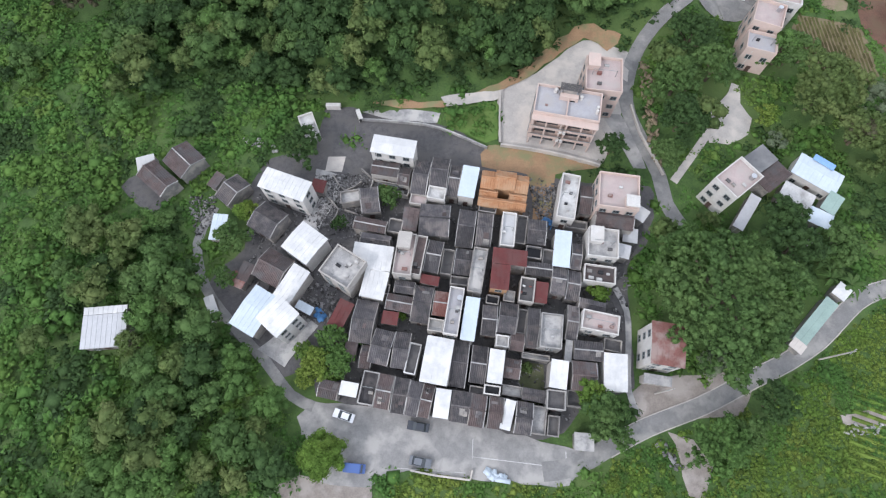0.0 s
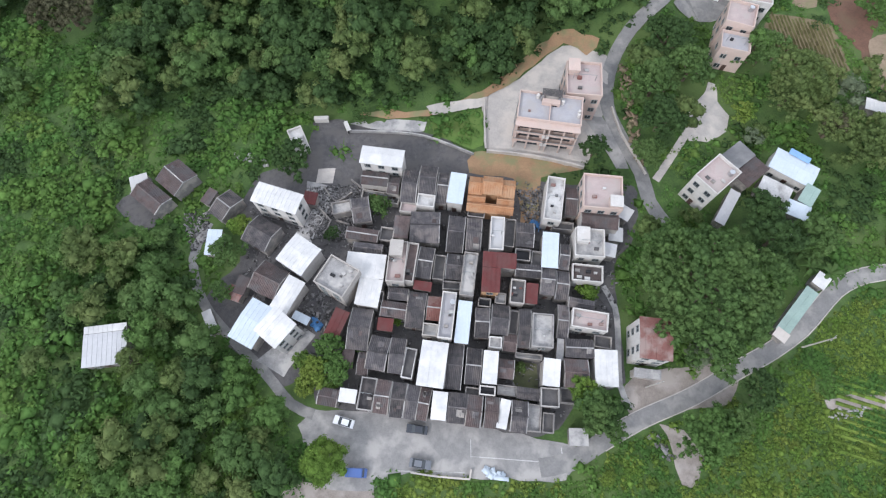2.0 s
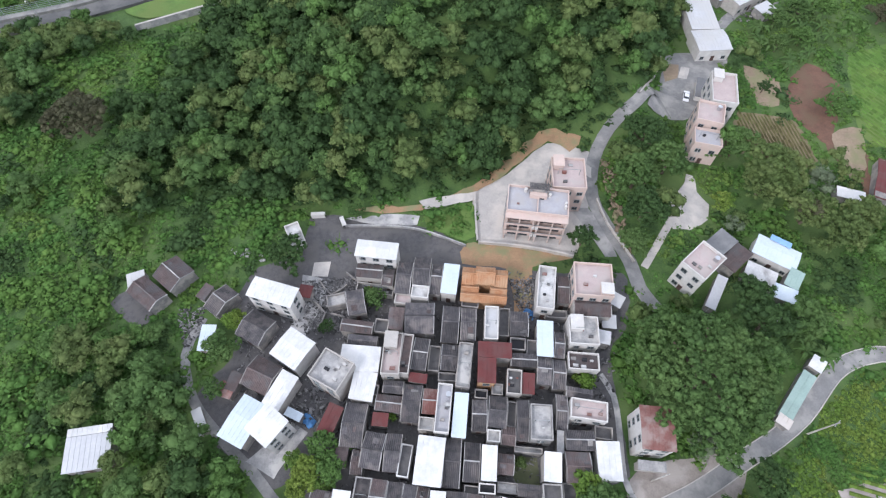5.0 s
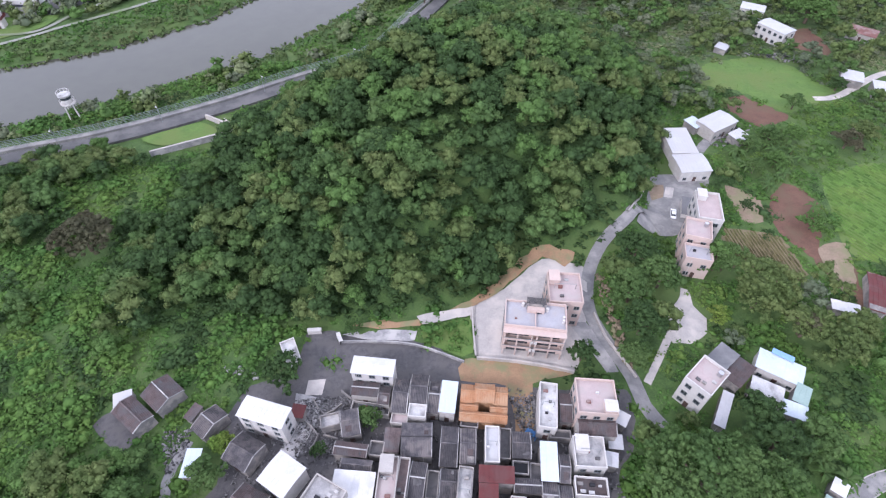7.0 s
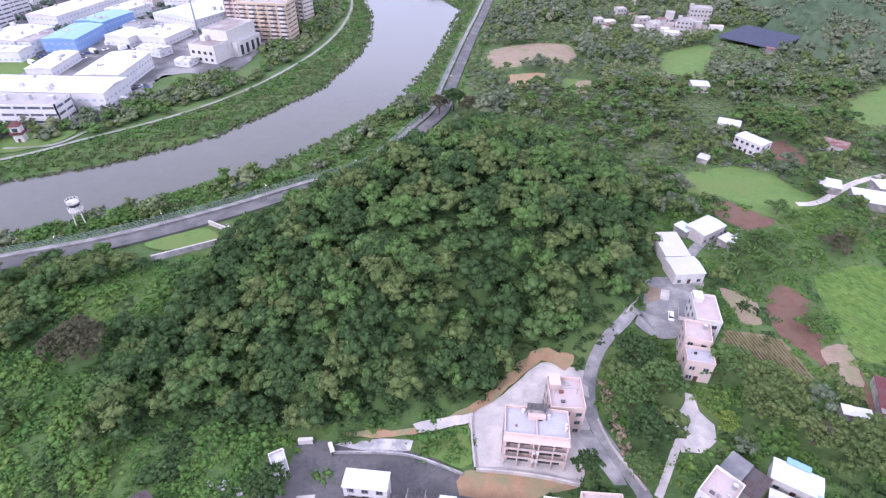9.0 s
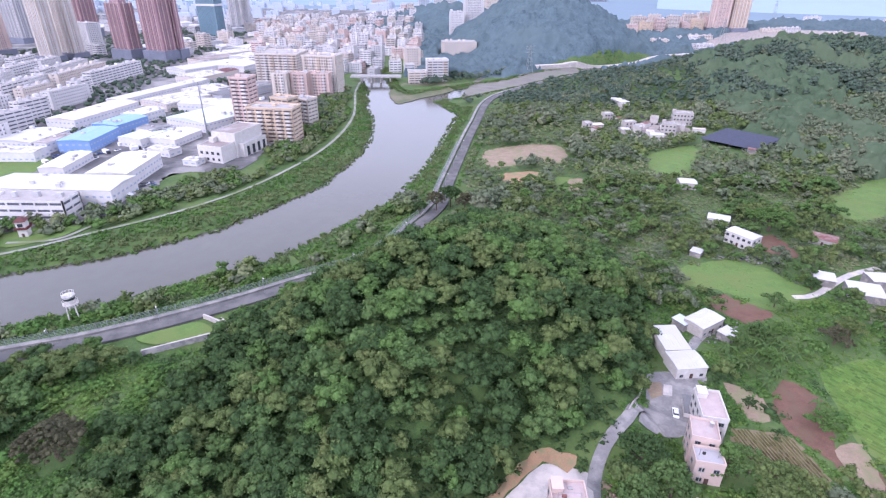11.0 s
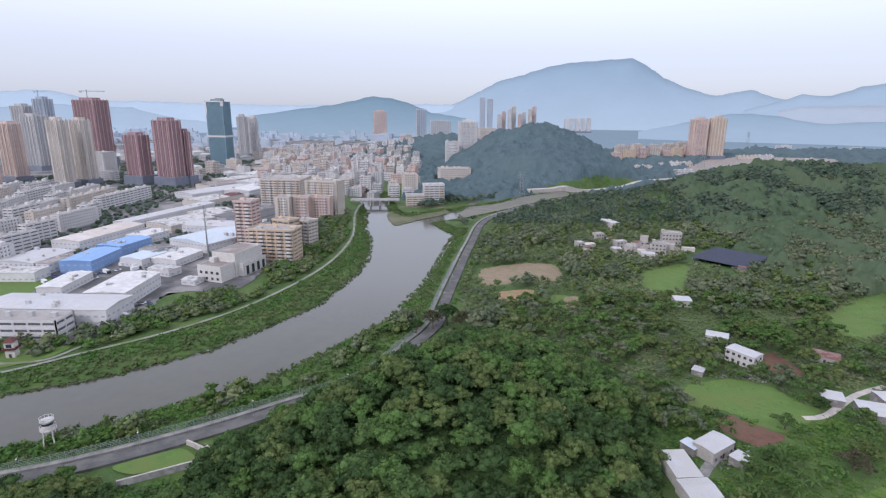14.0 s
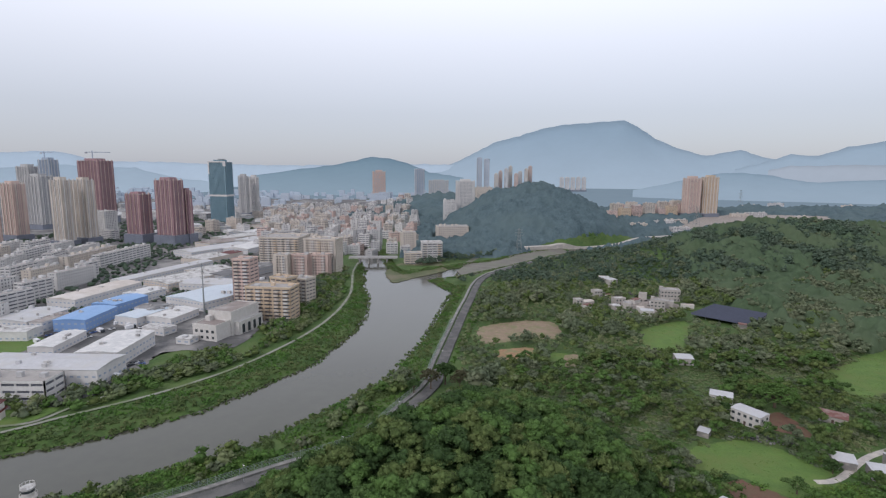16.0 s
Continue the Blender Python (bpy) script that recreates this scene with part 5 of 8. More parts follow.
house(23.8, 22.8, 1.5, 4.5, -4, 4.0, "sheet", "greywall", "concrete", sides="")
house(13.1, 23.6, 2.9, 3.2, -4, 4.2, sides="", top="brown")
house(14.0, 28.2, 1.9, 5.2, -6, 3.6, "flat", "greywall", "alley", sides="")
house(-16.0, 32.4, 2.7, 2.2, -3, 4.2, "flat", "greywall", "alley", sides="")
house(-2.8, 39.8, 2.5, 5.7, -4, 4.0, "flat", "greywall", "alley", sides="")
house(-12.0, 49.1, 3.6, 5.4, -3, 4.2, "sheet", "greywall", "brown", sides="")
house(-15.2, 47.2, 3.1, 3.2, -5, 4.0, "flat", "greywall", "alley", sides="")
house(-26.6, 53.9, 4.4, 3.0, 15, 3.0, "flat", "greywall", "concrete", sides="", label="ruined house with broken concrete walls")
house(5.1, 53.6, 3.9, 2.3, -5, 4.0, "flat", "greywall", "alley", sides="")
house(11.0, 33.3, 2.3, 2.4, -4, 4.0, "flat", "greywall", "concrete", sides="")
house(7.5, 32.2, 2.7, 1.9, -3, 4.0, "flat", "greywall", "dark", sides="")
house(-21.2, 18.7, 2.6, 4.0, -5, 3.2, "sheet", "greywall", "brown", sides="")

# broken walls of fallen houses in the rubble yard
for k, pts in enumerate(([(-32.0, 60.2), (-28.6, 56.3), (-25.0, 59.0)], [(-33.1, 54.8), (-29.2, 51.2), (-30.6, 47.8)], [(-27.9, 51.4), (-24.6, 50.5)], [(-25.5, 62.3), (-22.4, 59.9)])):
    ribbon("ruined_wall", pts, 0.28, M["greywall"], "broken grey wall of a fallen house", "wall", 0.8 + 0.3 * (k % 2), thick=1.0, clear=0)
# small houses of the hamlet on the plain
for k, (x, y) in enumerate(((177.9, 590.0), (177.1, 551.7), (177.4, 483.2), (189.4, 496.8), (190.4, 470.9), (160.5, 478.4), (158.8, 500.6), (202.0, 467.1), (216.4, 463.4), (122.5, 473.2), (128.1, 463.1), (163.4, 462.0), (171.7, 454.4), (149.5, 509.7))):
    house(x, y, 6.5 + 2 * (k % 3), 5.5 + (k % 2) * 1.5, -10 + 25 * (k % 4), 4 + 2.5 * (k % 2), ("sheet", "flat")[k % 2], ("whitewall", "cream")[k % 2], ("tansheet", "stained", "rust", "concrete")[k % 4], 1 + k % 2, "s" if k % 2 else "", "small pale hamlet house among trees")


def shrine(x, y, w, d, rot, h):
    """The restored ancestral hall: three orange tiled roofs round a small open court."""
    KEEP_CLEAR.append((x, y, w * 0.6))
    ob = thing("ancestral_hall", x, y, 0, rot, "restored ancestral hall with orange tiled roofs round an open court", "hall")

    def gable(x0, x1, y0, y1, z0, z1, name):
        bm = bmesh.new()
        ym = (y0 + y1) / 2
        a = [bm.verts.new(p) for p in ((x0, y0, z0), (x0, ym, z1), (x0, y1, z0), (x0, y1, z0 + 0.15), (x0, ym, z1 + 0.15), (x0, y0, z0 + 0.15))]
        b = [bm.verts.new((x1, *v.co[1:])) for v in a]
        bm.faces.new(a)
        bm.faces.new(b[::-1])
        for i in range(6):
            bm.faces.new((a[i], a[(i + 1) % 6], b[(i + 1) % 6], b[i]))
        bmesh.ops.recalc_face_normals(bm, faces=bm.faces)
        o = part(name, bm, M["orange"], ob)
        bm = bmesh.new()
        n = int((x1 - x0) / 0.5)
        for i in range(n + 1):
            cx = x0 + (x1 - x0) * i / n
            for ye in (y0, y1):
                q = [bm.verts.new(p) for p in ((cx - 0.09, ym, z1 + 0.15), (cx + 0.09, ym, z1 + 0.15), (cx + 0.09, ye, z0 + 0.15), (cx - 0.09, ye, z0 + 0.15), (cx, ym, z1 + 0.27), (cx, ye, z0 + 0.27))]
                bm.faces.new((q[0], q[4], q[5], q[3]))
                bm.faces.new((q[4], q[1], q[2], q[5]))
        part("tile_relief", bm, M["orange"], o)["kind"] = "stuff"
        bm = bmesh.new()
        box(bm, x0 - 0.1, x1 + 0.1, ym - 0.13, ym + 0.13, z1 + 0.1, z1 + 0.38)
        part("ridge", bm, M["orange"], o)
    for nm, b in (("wall", (-w / 2 + 0.3, w / 2 - 0.3, d * 0.02, d / 2 - 0.3)), ("wall", (-w / 2 + 0.3, w / 2 - 0.3, -d / 2 + 0.3, -d * 0.30)),
                  ("wall", (-w / 2 + 0.3, -w * 0.12, -d * 0.30, d * 0.02)), ("wall", (w * 0.14, w / 2 - 0.3, -d * 0.30, d * 0.02))):
        bm = bmesh.new()
        box(bm, *b, 0, h - 1.2)
        part(nm, bm, M["brickwall"], ob)
    gable(-w / 2, -w * 0.2, -d * 0.02, d / 2, h - 1.0, h + 0.3, "west_roof")
    gable(-w * 0.2, w * 0.22, 0.0, d / 2 + 0.3, h - 0.6, h + 0.9, "hall_roof")
    gable(w * 0.22, w / 2, -d * 0.02, d / 2, h - 1.0, h + 0.3, "east_roof")
    gable(-w / 2, w / 2, -d / 2, -d * 0.22, h - 1.3, h - 0.2, "front_roof")
    gable(-w / 2, -w * 0.12, -d * 0.24, 0.0, h - 1.4, h - 0.7, "side_roof")
    gable(w * 0.14, w / 2, -d * 0.24, 0.0, h - 1.4, h - 0.7, "side_roof")


shrine(8.4, 57.8, 10.7, 8.9, -4, 5.5)


def car(x, y, rot, paint, label, long=4.4, van=False):
    ob = thing("van" if van else "car", x, y, 0.16, rot, label, "van" if van else "car")
    wd = 1.75
    prof = [(-0.5, 0.35), (-0.5, 0.85), (-0.44, 0.98), (-0.24, 1.02), (-0.14, 1.02), (0.28, 1.0), (0.42, 0.92), (0.5, 0.72), (0.5, 0.35)]
    if van:
        prof = [(-0.5, 0.35), (-0.5, 1.9), (-0.45, 1.98), (0.28, 1.98), (0.40, 1.2), (0.5, 1.0), (0.5, 0.35)]
    bm = bmesh.new()
    a = [bm.verts.new((px * long, -wd / 2, pz)) for px, pz in prof]
    b = [bm.verts.new((px * long, wd / 2, pz)) for px, pz in prof]
    bm.faces.new(a)
    bm.faces.new(b[::-1])
    for i in range(len(prof)):
        k = (i + 1) % len(prof)
        bm.faces.new((a[i], b[i], b[k], a[k]))
    bmesh.ops.recalc_face_normals(bm, faces=bm.faces)
    bmesh.ops.bevel(bm, geom=bm.edges[:], offset=0.05, segments=2, affect='EDGES')
    part("body", bm, paint, ob)
    if not van:
        bm = bmesh.new()
        lo, hi = [(-0.36, 1.0), (0.24, 1.0)], [(-0.27, 1.43), (0.08, 1.43)]
        v = [bm.verts.new((px * long, s * (wd / 2 - i), pz)) for (px, pz), i in ((lo[0], 0.08), (lo[1], 0.08), (hi[1], 0.24), (hi[0], 0.24)) for s in (-1, 1)]
        for f in ((0, 2, 4, 6), (1, 7, 5, 3), (0, 1, 3, 2), (2, 3, 5, 4), (4, 5, 7, 6), (6, 7, 1, 0)):
            bm.faces.new([v[i] for i in f])
        bmesh.ops.recalc_face_normals(bm, faces=bm.faces)
        part("glazing", bm, M["glass"], ob, "dark car windows")
        bm = bmesh.new()
        box(bm, -0.265 * long, 0.075 * long, -wd / 2 + 0.27, wd / 2 - 0.27, 1.43, 1.47)
        part("roof_panel", bm, paint, ob)
    else:
        bm = bmesh.new()
        box(bm, 0.30 * long, 0.385 * long, -wd / 2 + 0.15, wd / 2 - 0.15, 1.3, 1.75)
        part("windscreen", bm, M["glass"], ob)
    for sx in (-0.31, 0.32):
        for s in (-1, 1):
            bm = bmesh.new()
            bmesh.ops.create_cone(bm, segments=16, radius1=0.32, radius2=0.32, depth=0.22, cap_ends=True, matrix=pose(sx * long, s * (wd / 2 - 0.1), 0.32, 90))
            part("wheel", bm, M["dark"], ob)
    return ob


PAINT = {"white": mat("white_car_paint", (0.8, 0.8, 0.82), (0.75, 0.75, 0.77), rough=0.25, bump=0, spec=0.5), "dark": mat("dark_car_paint", (0.05, 0.055, 0.07), (0.045, 0.05, 0.06), rough=0.25, bump=0, spec=0.5),
         "grey": mat("grey_car_paint", (0.16, 0.17, 0.19), (0.14, 0.15, 0.17), rough=0.3, bump=0, spec=0.5), "blue": mat("blue_car_paint", (0.08, 0.14, 0.36), (0.07, 0.12, 0.3), rough=0.3, bump=0, spec=0.5)}
car(-20.9, 6.0, -8 + 175, PAINT["white"], "white saloon car parked on the lot")
car(-5.6, 5.3, 176, PAINT["dark"], "dark grey saloon car parked on the lot")
car(-4.5, -1.3, -6, PAINT["grey"], "grey saloon car parked at the lot's edge")
car(-17.2, -3.6, 0, PAINT["blue"], "blue and white van parked beside the round tree", 4.2, True)
car(71.0, 125.8, 74, PAINT["white"], "white car parked in the farm yard")


house(75.2, 128.0, 2.6, 8.0, -16, 2.6, "sheet", top="darkroof", wall="whitewall", sides="", label="narrow dark-roofed shed in the farm yard")


def rubble(name, plan, count, seed, label, material="rubble", lo=0.15, hi=0.55):
    """Loose blocks, boards and junk lying about on a piece of ground."""
    r = np.random.RandomState(seed)
    px, py = [p[0] for p in plan], [p[1] for p in plan]
    x, y = r.uniform(min(px), max(px), count * 4), r.uniform(min(py), max(py), count * 4)
    ok = np.zeros(x.shape, bool)
    for (x0, y0), (x1, y1) in zip(plan, plan[1:] + plan[:1]):
        ok ^= ((y0 > y) != (y1 > y)) & (x < (x1 - x0) * (y - y0) / ((y1 - y0) or 1e-9) + x0)
    x, y = x[ok][:count], y[ok][:count]
    unit = np.array([(-1, -1, 0), (1, -1, 0), (1, 1, 0), (-1, 1, 0), (-1, -1, 1), (1, -1, 1), (1, 1, 1), (-1, 1, 1)], float)
    quad = np.array([(3, 2, 1, 0), (4, 5, 6, 7), (0, 1, 5, 4), (1, 2, 6, 5), (2, 3, 7, 6), (3, 0, 4, 7)])
    co, fa = [], []
    for i in range(len(x)):
        s = r.uniform(lo, hi, 3) * np.array([1, r.choice((0.3, 0.7, 2.2)), 1])
        a = r.uniform(0, 3.14)
        m = np.array([[math.cos(a), math.sin(a), 0], [-math.sin(a), math.cos(a), 0], [0, 0, 1]])
        co.append((unit * s) @ m + np.array([x[i], y[i], 0.1]))
        fa.append(quad + 8 * i)
    me = mesh_from(name, np.concatenate(co), np.concatenate(fa))
    me.materials.append(M[material])
    return tagged(new(name, me), label, "rubble", kind="stuff")


VILLAGE = [(-36.1, 60.0), (4.2, 65.4), (28.7, 63.1), (40.4, 54.0), (35.9, 27.2), (29.9, 15.9), (24.1, 7.5), (16.1, 6.3), (-22.8, 11.0), (-19.7, 22.0), (-35.1, 25.5), (-46.5, 32.1), (-49.7, 52.8)]
rubble("rubble", VILLAGE, 4200, 3, "grey rubble, boards and junk in the alleys", lo=0.05, hi=0.26)
rubble("rubble", [(-36.1, 60.0), (-22.7, 61.3), (-22.0, 46.7), (-33.9, 47.0)], 1500, 4, "grey broken concrete and rubble in a yard", lo=0.05, hi=0.22)
rubble("rubble", [(-64.9, 51.3), (-58.5, 52.7), (-57.9, 44.7), (-61.1, 41.6)], 170, 5, "grey junk beside the lane", "rubble", 0.08, 0.32)
rubble("rubble", [(15.2, 61.9), (21.3, 62.4), (20.8, 52.2), (16.9, 51.8)], 420, 6, "grey building rubble beside the hall", "rubble", 0.06, 0.24)
rubble("rubble", [(-33.3, 32.7), (-27.8, 33.9), (-25.5, 27.7), (-30.0, 24.7)], 90, 7, "junk in a dark yard", "rubble", 0.10, 0.36)
rubble("rubble", [(-56.7, 69.1), (-47.3, 67.6), (-45.3, 64.6), (-55.6, 67.3)], 22, 8, "white rubble beside the lane", "concrete", 0.12, 0.45)
rubble("rubble", [(41.8, 98.9), (44.8, 101.0), (46.3, 69.4), (43.7, 72.2)], 120, 9, "pale rubble beside the lane", "tan", 0.15, 0.6)
rubble("rubble", [(42.3, 7.1), (44.6, 7.3), (48.3, 2.3), (45.4, 1.5)], 30, 10, "pale rubble below the road", "rubble", 0.12, 0.4)
rubble("rubble", [(8.6, -1.6), (12.0, -2.1), (12.6, -3.3), (9.3, -3.4)], 24, 11, "crumpled blue tarpaulin and junk", "bluewhite", 0.2, 0.7)
rubble("rubble", [(17.5, 53.6), (21.5, 53.6), (20.8, 51.4), (18.0, 51.6)], 20, 12, "crumpled blue tarpaulin", "tarp", 0.2, 0.6)
rubble("rubble", [(-30.4, 27.5), (-28.5, 27.1), (-28.8, 25.1), (-30.4, 25.9)], 14, 13, "crumpled blue tarpaulin", "tarp", 0.2, 0.6)
rubble("rubble", [(80.3, 13.3), (89.4, 14.7), (89.0, 12.7), (80.6, 11.5)], 22, 14, "pale stones beside a field", "concrete", 0.15, 0.4)
rubble("rubble", [(129.8, 230.8), (159.4, 231.5), (156.6, 220.5), (143.4, 225.6)], 80, 15, "building junk around the white farm", "rubble", 0.2, 0.6)
rubble("rubble", [(94.8, 170.3), (114.7, 176.4), (107.0, 163.3), (93.6, 161.3)], 80, 16, "junk around the white sheds", "rubble", 0.15, 0.5)
rubble("rubble", [(151.1, 522.8), (229.7, 525.0), (207.1, 468.9), (143.1, 473.3)], 120, 17, "junk between the hamlet houses", "rubble", 0.4, 1.2)


def utility_pole(x, y, h, rot):
    """A concrete pole with a cross-arm and insulators."""
    ob = thing("utility_pole", x, y, height(x, y), rot, "tall pale concrete utility pole beside the road", "utility pole", "utility poles")
    bm = bmesh.new()
    bmesh.ops.create_cone(bm, segments=10, radius1=0.2, radius2=0.12, depth=h, cap_ends=True, matrix=Matrix.Translation((0, 0, h / 2)))
    part("pole", bm, M["pale"], ob)
    bm = bmesh.new()
    box(bm, -0.9, 0.9, -0.06, 0.06, h - 0.9, h - 0.76)
    part("cross_arm", bm, M["metal"], ob)
    for k in (-0.8, 0, 0.8):
        bm = bmesh.new()
        bmesh.ops.create_cone(bm, segments=8, radius1=0.07, radius2=0.05, depth=0.25, cap_ends=True, matrix=Matrix.Translation((k, 0, h - 0.64)))
        part("insulator", bm, M["whitewall"], ob)


utility_pole(77.6, 26.6, 11, 40)
utility_pole(42.6, 16.3, 9, 20)

# ---- the town across the river ----
TOWN = dict(
    cream=mat("town_cream_wall", (0.62, 0.555, 0.49), (0.50, 0.445, 0.395), 0.05, 0.5, bump=0),
    white=mat("town_white_wall", (0.655, 0.638, 0.628), (0.50, 0.49, 0.485), 0.05, 0.5, bump=0),
    pink=mat("town_pink_wall", (0.62, 0.475, 0.425), (0.51, 0.385, 0.345), 0.05, 0.5, bump=0),
    # tower red, lightened and muted by haze put into the colour
    red=mat("town_red_wall", (0.355, 0.226, 0.244), (0.286, 0.181, 0.201), 0.05, 0.5, bump=0),
    tan=mat("town_tan_wall", (0.61, 0.485, 0.365), (0.49, 0.39, 0.295), 0.05, 0.5, bump=0),
    grey=mat("town_grey_wall", (0.475, 0.470, 0.475), (0.39, 0.385, 0.39), 0.05, 0.5, bump=0),
    slate=mat("town_blue_grey_wall", (0.355, 0.412, 0.498), (0.305, 0.362, 0.445), 0.05, 0.5, bump=0),
    tealglass=mat("town_teal_glass", (0.197, 0.301, 0.355), (0.163, 0.251, 0.302), 0.05, 0.5, rough=0.25, bump=0, spec=0.5),
    towerglass=mat("tower_window_glass", (0.207, 0.226, 0.276), (0.148, 0.161, 0.201), 0.1, 0.8, rough=0.4, bump=0),
    blue=mat("town_blue_wall", (0.217, 0.342, 0.594), (0.177, 0.291, 0.509), 0.05, 0.5, bump=0),
    dark=mat("town_window_band", (0.143, 0.149, 0.175), (0.089, 0.093, 0.111), 0.1, 0.8, rough=0.55, bump=0),
    roof=mat("town_flat_roof", (0.40, 0.375, 0.355), (0.29, 0.275, 0.262), 0.06, 0.5, bump=0),
    # farthest blocks: blue haze mixed into wall and window colours
    far=mat("town_hazed_wall", (0.52, 0.57, 0.64), (0.45, 0.50, 0.57), 0.02, 0.2, bump=0),
    farglass=mat("town_hazed_window", (0.40, 0.46, 0.54), (0.36, 0.42, 0.50), 0.02, 0.2, bump=0),
)


def block(x, y, w, d, h, rot, wall="white", floors=0, label="", name="apartment_block", bays=True, crown=True, glass="dark", z=None):
    """A town building: dark window bands between floor slabs and upright piers."""
    z = height(x, y) - 0.3 if z is None else z
    keep(x, y, w, d, rot)
    rnd = random.Random(int(x) * 31 + int(y))
    floors = floors or max(2, round(h / 3.1))
    ob = thing(name, x, y, z, rot, label or "distant %s apartment block with window rows" % wall, "building", "town buildings")
    t = 0.5 + h * 0.004
    style = "tower" if h > 50 else rnd.choice(("bands", "bands", "strips", "grid"))
    fh = h / floors
    bm = bmesh.new()
    box(bm, -w / 2 + t, w / 2 - t, -d / 2 + t, d / 2 - t, 0, h - 0.2)
    part("window_band", bm, TOWN[glass], ob, "dark windows")
    bm = bmesh.new()
    low, g = {"bands": (0.34, 0.02), "strips": (0.30, t * 0.6), "grid": (0.30, 0.06), "tower": (0.28, t * 0.7)}[style]
    for k in range(floors + 1):
        box(bm, -w / 2 + g, w / 2 - g, -d / 2 + g, d / 2 - g, max(0, k * fh - fh * low), min(h, k * fh + fh * 0.26))
    part("floor_band", bm, TOWN[wall], ob)["kind"] = "stuff"
    bm = bmesh.new()
    step, pw = {"bands": (rnd.choice((5.5, 7.5)), 0.9), "strips": (3.3, 1.5), "grid": (2.8, 1.3), "tower": (3.0, 1.15)}[style]
    for side, length, off in ((0, w, d), (1, d, w)):
        n = max(2, round(length / step))
        for i in range(n + 1):
            c = -length / 2 + i * length / n
            p = pw * (2.2 if i in (0, n) and style != "bands" else 1)
            c = min(max(c, -length / 2 + p / 2), length / 2 - p / 2)
            for s in (-1, 1):
                a, b = (c - p / 2, c + p / 2), sorted((s * off / 2, s * (off / 2 - t - 0.1)))
                if side == 0:
                    box(bm, *a, *b, 0, h)
                else:
                    box(bm, *b, *a, 0, h)
    part("pier_frame", bm, TOWN[wall], ob)["kind"] = "stuff"
    if style == "tower" and glass != "tealglass":
        # pale ribs that run up the faces and stand over the roof
        for side, length, off in ((0, w, d), (1, d, w)):
            n = max(1, round(length / 9))
            rw = 0.30 if wall == "red" else 0.55
            for i in range(n):
                c = -length / 2 + (i + 0.5) * length / n
                for s in (-1, 1):
                    bm = bmesh.new()
                    q = sorted((s * (off / 2 - 0.3), s * (off / 2 + 0.9)))
                    if side == 0:
                        box(bm, c - rw, c + rw, *q, 0, h + 2.5)
                    else:
                        box(bm, *q, c - rw, c + rw, 0, h + 2.5)
                    part("rib", bm, TOWN["pink" if wall == "red" else "cream" if wall == "pink" else "white"], ob)
        bm = bmesh.new()
        box(bm, -w / 2 - 4, w / 2 + 4, -d / 2 - 4, d / 2 + 4, 0, 16 if wall == "red" else 10)
        part("podium", bm, TOWN["towerglass"], ob, "low dark grey podium")
    if glass == "tealglass":
        # white frame round the top, a pale plant floor half-way up and a round roof deck
        for q in ((-w / 2 - 0.5, -w / 2 + 3.0, -d / 2 - 0.6, -d / 2 + 1.0, h * 0.80, h + 2), (w / 2 - 6.0, w / 2 + 0.6, -d / 2 - 0.6, -d / 2 + 1.0, h * 0.93, h + 2), (-w / 2 + 3.0, w / 2 - 6.0, -d / 2 - 0.6, -d / 2 + 1.0, h - 1.0, h + 2),
                  (-w / 2 - 0.5, w / 2 + 0.6, -d / 2 - 0.6, d / 2 + 0.6, h * 0.43, h * 0.46)):
            bm = bmesh.new()
            box(bm, *q)
            part("frame", bm, TOWN["white"], ob, "white frame")
        bm = bmesh.new()
        bmesh.ops.create_cone(bm, segments=20, radius1=8, radius2=9, depth=1.5, cap_ends=True, matrix=Matrix.Translation((4, 0, h + 6.5)))
        part("roof_deck", bm, TOWN["grey"], ob)
    if name == "apartment_block" and y < 720 and x > -215:
        # stacks of balconies with parapets, and small roofs over their tops
        n = max(2, int(w / 7.5))
        for k in range(n):
            cx = -w / 2 + (k + 0.5) * w / n
            bm = bmesh.new()
            for f in range(1, floors):
                zf = f * h / floors
                box(bm, cx - 1.7, cx + 1.7, -d / 2 - 1.9, -d / 2 - 0.2, zf - 0.15, zf + 0.12)
                box(bm, cx - 1.7, cx + 1.7, -d / 2 - 1.9, -d / 2 - 1.7, zf + 0.12, zf + 1.05)
                box(bm, cx - 1.7, cx - 1.5, -d / 2 - 1.7, -d / 2 - 0.2, zf + 0.12, zf + 1.05)
                box(bm, cx + 1.5, cx + 1.7, -d / 2 - 1.7, -d / 2 - 0.2, zf + 0.12, zf + 1.05)
            part("balcony_stack", bm, TOWN[("cream", "white", "tan")[k % 3]], ob, "stack of pale balconies")["kind"] = "stuff"
        bm = bmesh.new()
        box(bm, -w / 2 - 0.4, w / 2 + 0.4, -d / 2 - 0.4, d / 2 + 0.4, h - 0.2, h + 0.02)
        for c in (-1, 1):
            box(bm, -w / 2 - 0.4, w / 2 + 0.4, *sorted((c * (d / 2 + 0.4), c * (d / 2 + 0.1))), h + 0.02, h + 1.1)
            box(bm, *sorted((c * (w / 2 + 0.4), c * (w / 2 + 0.1))), -d / 2 - 0.1, d / 2 + 0.1, h + 0.02, h + 1.1)
        part("parapet", bm, TOWN[wall], ob)
    bm = bmesh.new()
    box(bm, -w / 2 + 0.3, w / 2 - 0.3, -d / 2 + 0.3, d / 2 - 0.3, h - 0.1, h + 0.15)
    part("roof", bm, TOWN["roof"], ob)
